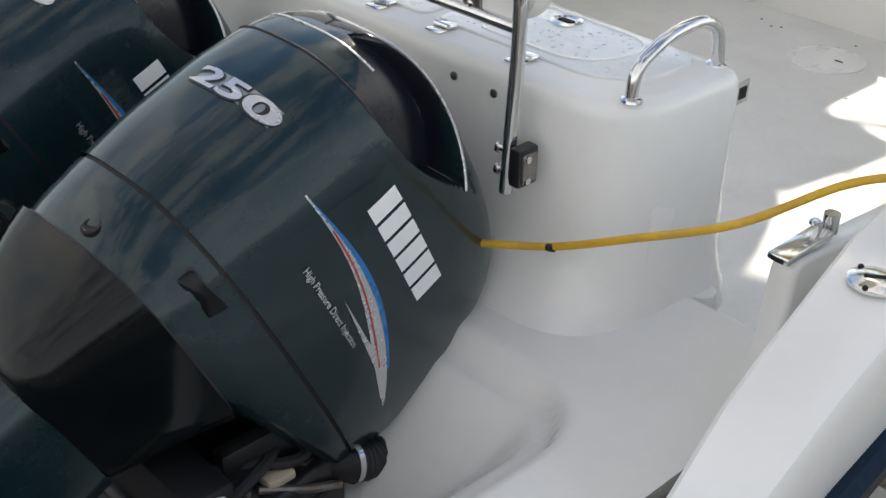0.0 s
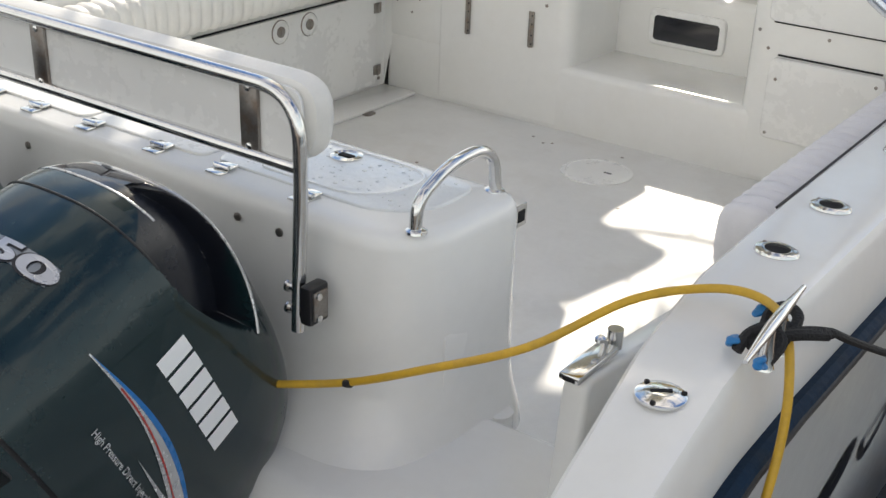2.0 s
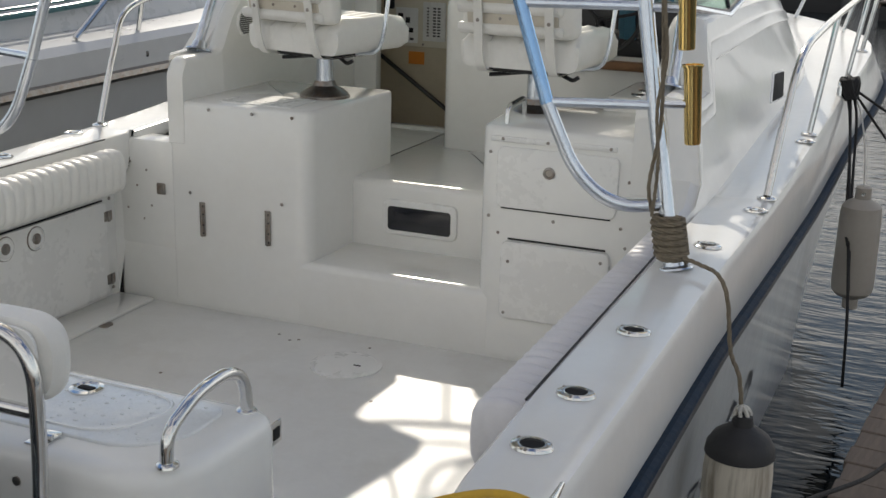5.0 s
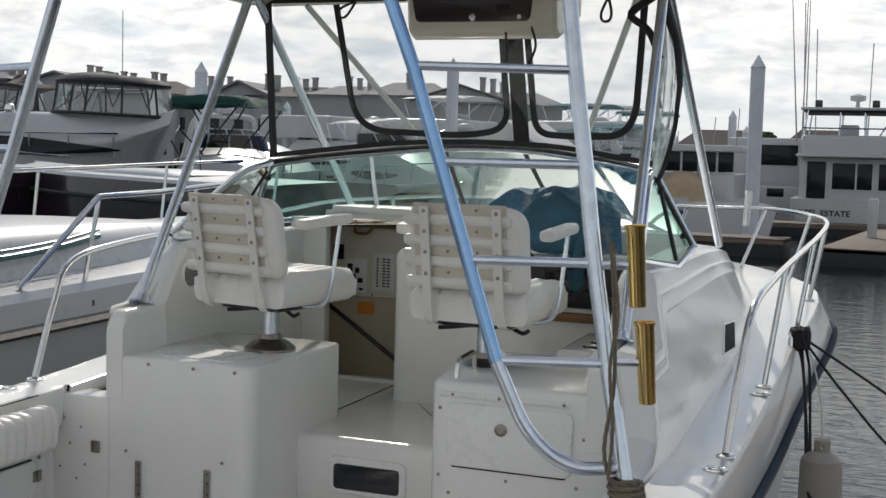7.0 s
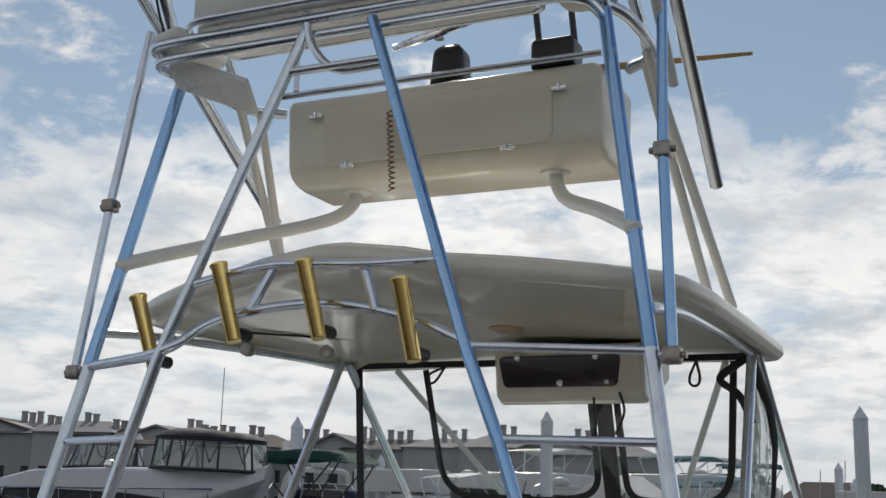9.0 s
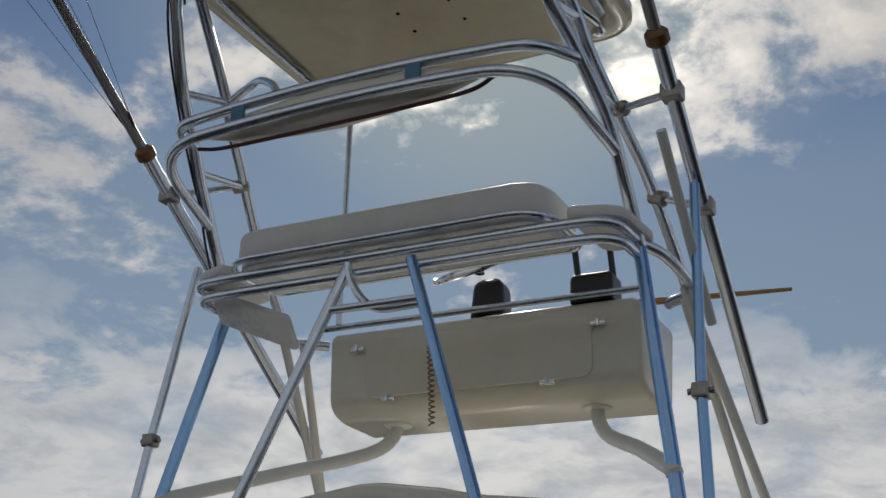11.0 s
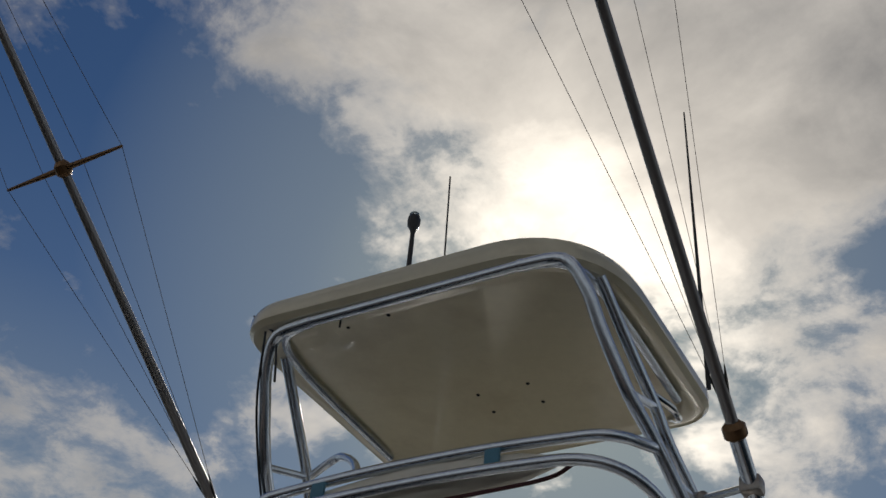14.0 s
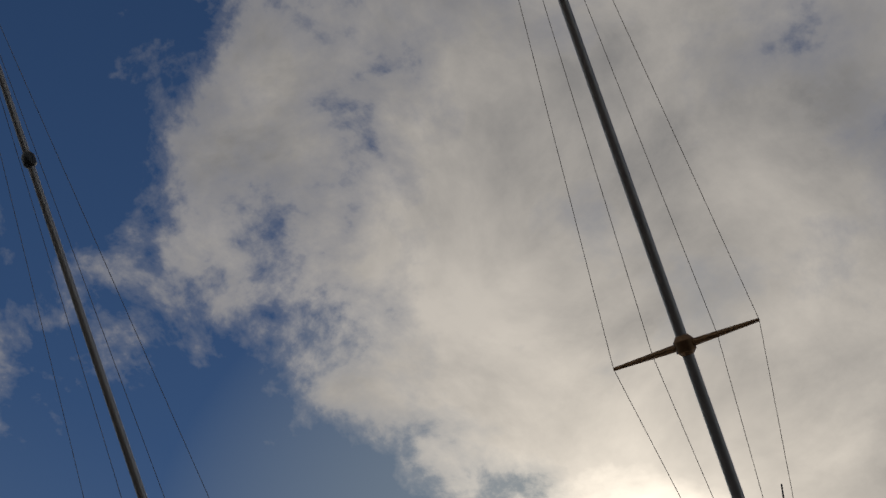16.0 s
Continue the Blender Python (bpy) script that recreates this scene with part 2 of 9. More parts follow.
# darker engine paint: on the apron the shade is put into the colour
TEALDARK = material("engine_lower", (0.004, 0.006, 0.007), 0.14, vary=0.15, scale=6, coat=0.05, spec=0.2, stain=(0.010, 0.012, 0.012), stain_amount=0.3, stain_scale=6)
SILVER = material("silver_decal", (0.55, 0.56, 0.57), 0.28, metal=0.7, vary=0.06)
SILVERDARK = material("dull_silver_decal", (0.26, 0.28, 0.29), 0.32, metal=0.6, vary=0.08)
WHITE = material("white_decal", (0.82, 0.83, 0.82), 0.4, vary=0.03)
BLUE = material("blue_decal", (0.01, 0.16, 0.45), 0.3, vary=0.1)
RED = material("red_decal", (0.42, 0.03, 0.02), 0.35)
HOSE = material("yellow_hose", (0.62, 0.37, 0.03), 0.42, vary=0.14, scale=12, stain=(0.30, 0.20, 0.05), stain_amount=0.4, stain_scale=14)
TARP = material("blue_plastic", (0.01, 0.17, 0.42), 0.4, vary=0.3, scale=30)
ROPEB = material("black_rope", (0.012, 0.012, 0.013), 0.75, vary=0.4, scale=60, bump=0.6, bump_scale=220)
ROPET = material("tan_rope", (0.21, 0.175, 0.125), 0.85, vary=0.35, scale=60, bump=0.6, bump_scale=220)
ROPEW = material("white_rope", (0.55, 0.54, 0.50), 0.85, vary=0.25, scale=60, bump=0.6, bump_scale=220)
FENDERGREY = material("grey_fender_vinyl", (0.34, 0.315, 0.28), 0.5, vary=0.06, scale=6, stain=(0.20, 0.17, 0.14), stain_amount=0.4, stain_scale=4)
FENDER = material("fender_vinyl", (0.55, 0.51, 0.43), 0.45, vary=0.06, scale=8, stain=(0.10, 0.07, 0.04), stain_amount=0.85, stain_scale=22, grain=(1, 1, 0.10))
BEIGE = material("cabin_liner", (0.58, 0.51, 0.38), 0.5, vary=0.08, scale=5)
ORANGE = material("orange_label", (0.70, 0.24, 0.03), 0.5)
TOWEL = material("blue_towel", (0.08, 0.19, 0.30), 0.95, vary=0.35, scale=9, bump=0.8, bump_scale=120, stain=(0.50, 0.56, 0.58), stain_amount=0.9, stain_scale=11)
COVER = material("blue_cover", (0.09, 0.23, 0.32), 0.7, vary=0.2, scale=6, bump=0.3, bump_scale=14)
WOOD = material("dock_wood", (0.17, 0.135, 0.11), 0.8, vary=0.3, scale=5, bump=0.5, bump_scale=30, grain=(1, 12, 1), stain=(0.12, 0.10, 0.085), stain_amount=0.5, stain_scale=3)
STRUT = material("dark_strut", (0.05, 0.045, 0.04), 0.4, vary=0.2)
TEAK = material("teak_trim", (0.22, 0.11, 0.05), 0.5, vary=0.3, scale=8, grain=(1, 14, 1))
FLOAT = material("dock_float", (0.025, 0.025, 0.027), 0.7, vary=0.3)
PILE = material("white_piling", (0.62, 0.66, 0.72), 0.55, vary=0.07, scale=2, stain=(0.35, 0.37, 0.38), stain_amount=0.35, stain_scale=1.5)
FARWHITE = material("far_fibreglass", (0.48, 0.495, 0.51), 0.30, vary=0.06, scale=1.2, coat=0.2, stain=(0.55, 0.55, 0.54), stain_amount=0.3, stain_scale=0.8)
FARNAVY = material("far_dark_hull", (0.018, 0.012, 0.016), 0.25, vary=0.2, scale=1, coat=0.4)
FARGLASS = material("far_window", (0.010, 0.012, 0.016), 0.12, vary=0.2, spec=0.25)
TEALPAINT = material("teal_stripe", (0.02, 0.10, 0.11), 0.3, vary=0.1)
GREENCLOTH = material("green_canvas", (0.02, 0.10, 0.085), 0.85, vary=0.2, scale=3, bump=0.3, bump_scale=8)
TEALCLOTH = material("teal_canvas", (0.05, 0.20, 0.26), 0.85, vary=0.2, scale=3, bump=0.3, bump_scale=8)
TARPWHITE = material("white_tarpaulin", (0.82, 0.83, 0.84), 0.7, vary=0.05, scale=3, bump=0.3, bump_scale=4)
TANCLOTH = material("tan_canvas", (0.42, 0.33, 0.22), 0.9, vary=0.2, scale=2, bump=0.3, bump_scale=5)
# siding, grey roof and chimney colours are lightened to stand for distance haze
WALLA = material("hazed_siding", (0.30, 0.305, 0.32), 0.8, vary=0.1, scale=0.6)
WALLB = material("hazed_siding_light", (0.38, 0.385, 0.40), 0.8, vary=0.1, scale=0.6)
ROOFA = material("hazed_grey_shingles", (0.22, 0.22, 0.235), 0.9, vary=0.25, scale=0.8, bump=0.5, bump_scale=6)
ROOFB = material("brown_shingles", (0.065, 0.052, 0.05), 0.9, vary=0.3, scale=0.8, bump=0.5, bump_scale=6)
NAVYCLOTH = material("navy_canvas", (0.012, 0.014, 0.022), 0.8, vary=0.2, scale=3, bump=0.3, bump_scale=8)
BRICKC = material("hazed_chimney_siding", (0.34, 0.32, 0.32), 0.85, vary=0.15, scale=1)
LAND = material("shore_grass", (0.07, 0.11, 0.04), 0.95, vary=0.4, scale=0.5, bump=0.6, bump_scale=3)
LEAF = material("leaves", (0.05, 0.09, 0.03), 0.7, vary=0.5, scale=2)
BARK = material("bark", (0.10, 0.07, 0.05), 0.9, vary=0.3)
BURGUNDY = material("dark_radio", (0.018, 0.008, 0.008), 0.2, vary=0.3, coat=0.5)
GLASS = glass_material("windshield_glass", (0.47, 0.68, 0.62), 0.96, haze=(0.26, 0.46, 0.42), ior=1.16)
CLEAR = glass_material("clear_vinyl", (0.93, 0.94, 0.95), 0.93, rough=0.08, streak=0.05)
FOLDED = glass_material("creased_vinyl", (0.90, 0.92, 0.93), 0.72, rough=0.1, streak=0.4)
LENS = glass_material("clear_lens", (0.9, 0.92, 0.95), 0.8)


def water_material():
    m = material("harbour_water", (0.004, 0.008, 0.011), 0.04, vary=0.2, scale=0.3)
    t = Nodes(m.node_tree)
    bsdf = m.node_tree.nodes["Principled BSDF"]
    bsdf.inputs["IOR"].default_value = 1.33
    co = t.add("ShaderNodeTexCoord").outputs["Object"]
    w1 = t.add("ShaderNodeTexNoise", Scale=2.6, Detail=3.0, Roughness=0.55, Distortion=0.5)
    w2 = t.add("ShaderNodeTexNoise", Scale=8.0, Detail=2.0, Roughness=0.5, Distortion=0.4)
    mp = t.add("ShaderNodeMapping")
    mp.inputs["Scale"].default_value = (0.75, 2.3, 1.0)
    mp.inputs["Rotation"].default_value = (0, 0, 0.12)
    t.link(co, mp.inputs[0])
    t.link(mp.outputs[0], w1.inputs["Vector"])
    t.link(mp.outputs[0], w2.inputs["Vector"])
    h = t.math("ADD", w1.outputs[0], t.math("MULTIPLY", w2.outputs[0], 0.35))
    b = t.add("ShaderNodeBump", Strength=0.15, Distance=0.07)
    t.link(h, b.inputs["Height"])
    t.link(b.outputs[0], bsdf.inputs["Normal"])
    return m


WATER = water_material()


# Builders
def thing(name, at, label, category, group=""):
    ob = new(name)
    ob.location = at
    ob.empty_display_size = 0.1
    return tagged(ob, label, category, group)


def origin(ob):
    o = Vector((0, 0, 0))
    while ob is not None:
        o += ob.location
        ob = ob.parent
    return o


def part(name, bm, mat, parent=None, label="", smooth=True, angle=35):
    me = bpy.data.meshes.new(name)
    if parent is not None:
        bmesh.ops.translate(bm, verts=bm.verts, vec=-origin(parent))
    bmesh.ops.recalc_face_normals(bm, faces=bm.faces)
    bm.to_mesh(me)
    bm.free()
    for m in mat if isinstance(mat, (list, tuple)) else [mat]:
        me.materials.append(m)
    if smooth:
        me.shade_smooth()
        me.set_sharp_from_angle(angle=radians(angle))
    ob = new(name, me)
    ob.parent = parent
    if label:
        ob["label"] = label
    return ob


def part_each(name, bm, mat, parent=None, label="", **more):
    """One part for each loose piece of a bmesh."""
    left = set(bm.verts)
    while left:
        todo, island = [left.pop()], set()
        while todo:
            v = todo.pop()
            island.add(v)
            for e in v.link_edges:
                o = e.other_vert(v)
                if o in left:
                    left.discard(o)
                    todo.append(o)
        one = bmesh.new()
        twin = {v: one.verts.new(v.co) for v in bm.verts if v in island}
        for f in bm.faces:
            if f.verts[0] in island:
                one.faces.new([twin[v] for v in f.verts])
        part(name, one, mat, parent, label, **more)
    bm.free()


def structure(ob, label, category):
    return tagged(ob, label, category, kind="structure")


def ring(bm, pts):
    return [bm.verts.new(p) for p in pts]


def skin(bm, rings, closed=True, cap0=False, cap1=False):
    rs = [ring(bm, r) for r in rings]
    n = len(rs[0])
    for a, b in zip(rs, rs[1:]):
        for i in range(n if closed else n - 1):
            j = (i + 1) % n
            bm.faces.new((a[i], a[j], b[j], b[i]))
    if cap0:
        bm.faces.new(rs[0][::-1])
    if cap1:
        bm.faces.new(rs[-1])
    return rs


def fillet(pts, r, seg=6):
    """Rounds the inner corners of an open path."""
    pts = [Vector(p) for p in pts]
    out = [pts[0]]
    for a, b, c in zip(pts, pts[1:], pts[2:]):
        u, v = (a - b), (c - b)
        d = min(r, u.length * 0.49, v.length * 0.49)
        p, q = b + u.normalized() * d, b + v.normalized() * d
        out += [p.lerp(b, s).lerp(b.lerp(q, s), s) for s in (i / seg for i in range(seg + 1))]
    return out + [pts[-1]]


def tube(bm, pts, r, n=12, ends=True, closed=False):
    pts = [Vector(p) for p in pts]
    clean = [pts[0]]
    for p in pts[1:]:
        if (p - clean[-1]).length > 1e-4:
            clean.append(p)
    pts = clean
    rad = r if callable(r) else (lambda s: r)
    frames, prev = [], None
    for i, p in enumerate(pts):
        if closed:
            d = (pts[(i + 1) % len(pts)] - pts[i - 1]).normalized()
        else:
            d = (pts[min(i + 1, len(pts) - 1)] - pts[max(i - 1, 0)]).normalized()
        if prev is None:
            side = d.orthogonal().normalized()
        else:
            side = (prev - d * prev.dot(d)).normalized()
        prev = side
        up = d.cross(side)
        w = rad(i / max(1, len(pts) - 1))
        frames.append([p + (side * math.cos(2 * math.pi * k / n) + up * math.sin(2 * math.pi * k / n)) * w for k in range(n)])
    if closed:
        frames.append(frames[0])
        skin(bm, frames)
        bmesh.ops.remove_doubles(bm, verts=bm.verts, dist=1e-5)
    else:
        skin(bm, frames, True, ends, ends)
    return bm


def tubes(paths, r, n=12):
    bm = bmesh.new()
    for p in paths:
        tube(bm, p, r, n)
    return bm


def spline(pts, seg=8):
    """A smooth open path through the points."""
    p = [Vector(q) for q in pts]
    p = [p[0] * 2 - p[1]] + p + [p[-1] * 2 - p[-2]]
    out = []
    for a, b, c, d in zip(p, p[1:], p[2:], p[3:]):
        for i in range(seg):
            s = i / seg
            out.append(0.5 * ((2 * b) + (c - a) * s + (2 * a - 5 * b + 4 * c - d) * s * s + (3 * b - a - 3 * c + d) * s ** 3))
    return out + [p[-2]]


def cylinder(bm, a, b, r0, r1=None, n=20):
    a, b = Vector(a), Vector(b)
    d = (b - a).normalized()
    s = d.orthogonal().normalized()
    u = d.cross(s)
    r1 = r0 if r1 is None else r1
    circle = lambda p, r: [p + (s * math.cos(2 * math.pi * k / n) + u * math.sin(2 * math.pi * k / n)) * r for k in range(n)]
    skin(bm, [circle(a, r0), circle(b, r1)], True, True, True)
    return bm


def turned(bm, at, axis, profile, n=24):
    """A body of revolution: profile rows of (distance along the axis, radius)."""
    at, d = Vector(at), Vector(axis).normalized()
    s = d.orthogonal().normalized()
    u = d.cross(s)
    skin(bm, [[at + d * h + (s * math.cos(2 * math.pi * k / n) + u * math.sin(2 * math.pi * k / n)) * max(r, 1e-4) for k in range(n)] for h, r in profile], True, True, True)
    return bm


def box(bm, lo, hi, bevel=0.0, seg=2, matrix=None):
    lo, hi = Vector(lo), Vector(hi)
    made = bmesh.ops.create_cube(bm, size=1.0)["verts"]
    c, d = (lo + hi) / 2, hi - lo
    for v in made:
        v.co = Vector((v.co.x * d.x, v.co.y * d.y, v.co.z * d.z)) + c
    if bevel:
        edges = {e for v in made for e in v.link_edges}
        faces = bmesh.ops.bevel(bm, geom=list(edges), offset=min(bevel, min(d) * 0.49), segments=seg, profile=0.5, affect="EDGES", clamp_overlap=True)
        made = list({v for f in faces["faces"] for v in f.verts} | {v for v in made if v.is_valid})
        linked, stack = set(made), list(made)
        while stack:
            for e in stack.pop().link_edges:
                for w in e.verts:
                    if w not in linked:
                        linked.add(w)
                        stack.append(w)
        made = list(linked)
    if matrix is not None:
        bmesh.ops.transform(bm, matrix=matrix, verts=made)
    return made


def rounded(pts, r, seg=6):
    """A closed polygon with rounded corners; r one radius or one for each corner."""
    n = len(pts)
    out = []
    for i in range(n):
        a, b, c = (Vector((*pts[k % n][:2], 0)) for k in (i - 1, i, i + 1))
        rr = r[i] if isinstance(r, (list, tuple)) else r
        u, v = a - b, c - b
        d = min(rr, u.length * 0.49, v.length * 0.49)
        p, q = b + u.normalized() * d, b + v.normalized() * d
        out += [p.lerp(b, s).lerp(b.lerp(q, s), s) for s in (k / seg for k in range(seg + 1))] if rr > 0 else [b]
    return [(p.x, p.y) for p in out]


def offset(poly, d):
    """Moves each corner of a closed polygon by d along its normal (outward for a counter-clockwise one)."""
    n = len(poly)
    out = []
    for i in range(n):
        a, b, c = (Vector((*poly[k % n], 0)) for k in (i - 1, i, i + 1))
        e1, e2 = (b - a), (c - b)
        nn = Vector((e1.y, -e1.x, 0)).normalized() + Vector((e2.y, -e2.x, 0)).normalized() if e1.length > 1e-9 and e2.length > 1e-9 else Vector((0, 0, 0))
        nn = nn.normalized() if nn.length > 1e-6 else nn
        out.append((b.x + nn.x * d, b.y + nn.y * d))
    return out


def slab(bm, poly, z0, z1, bevel=0.01, flare=0.0, place=None, low=False):
    """A prism over a polygon with a rounded upper edge; place turns (u, v, w) into a point."""
    place = place or (lambda u, v, w: (u, v, w))
    rows = [(z0, flare)] if not low else [(z0, -bevel), (z0 + bevel * 0.3, -bevel * 0.3), (z0 + bevel, 0.0)]
    rows += [(z1 - bevel, 0.0), (z1 - bevel * 0.6, -bevel * 0.08), (z1 - bevel * 0.3, -bevel * 0.3), (z1 - bevel * 0.08, -bevel * 0.6), (z1, -bevel)]
    skin(bm, [[place(u, v, w) for u, v in offset(poly, d)] for w, d in rows], True, True, True)
    return bm


def screw(bm, at, axis, r=0.006):
    turned(bm, at, axis, [(-0.002, r), (0.001, r), (0.0025, r * 0.6)], 8)


def lerp_table(rows, y):
    ys = [r[0] for r in rows]
    return [float(np.interp(y, ys, [r[k] for r in rows])) for k in range(1, len(rows[0]))]


def fair_table(rows, y, reach):
    """The table's values at y, averaged over a stretch so that the lines run fair."""
    return [sum(v) / 9 for v in zip(*[lerp_table(rows, y + reach * k / 4) for k in range(-4, 5)])]


MIRROR = (1, -1)

# The boat: hull, cockpit and cabin
boat = thing("fishing_boat", (0, 0, -0.45), "white fibreglass sport fishing boat moored in its slip", "boat")
# y, half beam at the gunwale, its height, half beam at the rub rail, its height
SHEER = [(-2.45, 1.45, 0.56, 1.455, 0.44), (-2.2, 1.43, 0.62, 1.44, 0.47), (-2.0, 1.41, 0.665, 1.425, 0.50), (-1.72, 1.39, 0.71, 1.412, 0.53), (-1.5, 1.378, 0.715, 1.412, 0.54), (0.0, 1.39, 0.715, 1.415, 0.50), (1.0, 1.43, 0.725, 1.435, 0.46), (2.0, 1.455, 0.79, 1.465, 0.45), (3.0, 1.49, 0.86, 1.51, 0.54), (4.0, 1.535, 0.93, 1.59, 0.66), (4.6, 1.47, 0.97, 1.60, 0.735), (5.2, 1.14, 1.00, 1.28, 0.80), (5.7, 0.62, 1.03, 0.72, 0.85), (6.0, 0.03, 1.05, 0.06, 0.90)]
WATERLINE = -0.45


def sheer(y):
    return fair_table(SHEER, y, max(0.0, min(0.25, (y - 0.2) * 0.5, 6.0 - y)))


def build_hull():
    stations = [-2.45, -2.3, -2.2, -2.1, -2.0, -1.9, -1.8, -1.72, -1.6, -1.5, -1.4, -1.0, -0.6, -0.2, 0.2, 0.6, 0.86]
    forward = [0.9, 1.2, 1.6, 2.0, 2.4, 2.8, 3.2, 3.6, 4.0, 4.3, 4.6, 4.9, 5.2, 5.5, 5.7, 5.87, 6.0]
    for s in MIRROR:
        bm = bmesh.new()
        rows = []
        for y in stations + forward:
            b, z, r, zr = sheer(y)
            taper = max(0.0, (y - 2.5) / 3.5)
            low = r * (0.93 - 0.75 * taper ** 1.5)
            if y <= 0.86:
                xi = lerp_table([(-2.45, 1.365), (-2.3, 1.335), (-2.1, 1.29), (-1.9, 1.26), (-1.65, 1.222), (-1.3, 1.185), (0.9, 1.20)], y)[0]
                inner = [(max(1.285, xi + 0.06), 0.0), (max(1.285, xi + 0.06), 0.30), (max(1.285, xi + 0.06), z - 0.255), (xi + 0.05, z - 0.195), (xi + 0.005, z - 0.155), (xi, z - 0.02), (xi + 0.003, z - 0.006), (xi + 0.01, z)]
            else:
                x = max(0.0, trunk(y)[0] - 0.03) if y < 4.45 else 0.1
                inner = [(x * 0.985, z - 0.05), (x * 0.99, z - 0.02), (x, z - 0.004), (x + 0.01, z), (x + 0.02, z), (x + 0.03, z), (x + 0.04, z), (x + 0.05, z)]
            outer = [(b - 0.035, z), (b - 0.012, z - 0.006), (b, z - 0.03), (r - 0.012, zr + 0.035), (r - 0.012, zr - 0.04), (r - 0.03, zr - 0.12), (low + 0.02, -0.2), (low, WATERLINE), (low * 0.9, WATERLINE - 0.15)]
            inner = [(min(px, b - 0.04), pz) for px, pz in inner]
            rows.append([(s * px, y, pz) for px, pz in inner + outer])
        skin(bm, rows, closed=False)
        for f in bm.faces:
            if f.calc_center_median().z < WATERLINE + 0.0:
                f.material_index = 1
        part("hull_side", bm, [GEL, BOTTOM], boat, "glossy white hull side, covering board and cockpit liner", angle=28)
        bm = bmesh.new()
        tube(bm, [(s * (sheer(y)[2] - 0.002), y, sheer(y)[3]) for y in np.linspace(-2.44, 5.98, 44)], 0.023, 10)
        rail = part("rub_rail", bm, NAVY, boat, "scuffed dark blue rubber rub rail")
        bm = bmesh.new()
        tube(bm, [(s * (sheer(y)[2] + 0.017), y, sheer(y)[3] + 0.003) for y in np.linspace(-2.44, 5.9, 44)], 0.007, 6)
        part("insert", bm, RUBBER, rail)
    bm = bmesh.new()
    box(bm, (-1.38, -2.46, -0.6), (1.38, -2.40, 0.20), 0.02)
    part("transom", bm, GEL, boat)


# y, half width at the base, half width at the top, height of the top
TRUNK = [(0.50, 1.192, 1.04, 1.275), (0.62, 1.205, 1.04, 1.278), (0.74, 1.215, 1.04, 1.28), (0.90, 1.218, 1.04, 1.283), (1.36, 1.222, 1.045, 1.29), (2.40, 1.24, 1.07, 1.315), (3.0, 1.26, 1.09, 1.285), (3.4, 1.25, 1.08, 1.235), (3.7, 1.16, 0.98, 1.18), (3.95, 0.98, 0.78, 1.13), (4.2, 0.70, 0.50, 1.08), (4.4, 0.40, 0.22, 1.05), (4.5, 0.16, 0.06, 1.04)]

# height at which the after end of the cabin side is cut
CUT = [(0.50, 0.726), (0.62, 0.742), (0.74, 0.80), (0.84, 0.93), (0.90, 1.045), (1.16, 1.055), (1.26, 1.20), (1.36, 1.30), (1.40, 2.0), (6.0, 2.0)]


def trunk(y):
    return fair_table(TRUNK, y, max(0.0, min(0.35, (y - 1.4) * 0.5, 4.5 - y)))


build_hull()


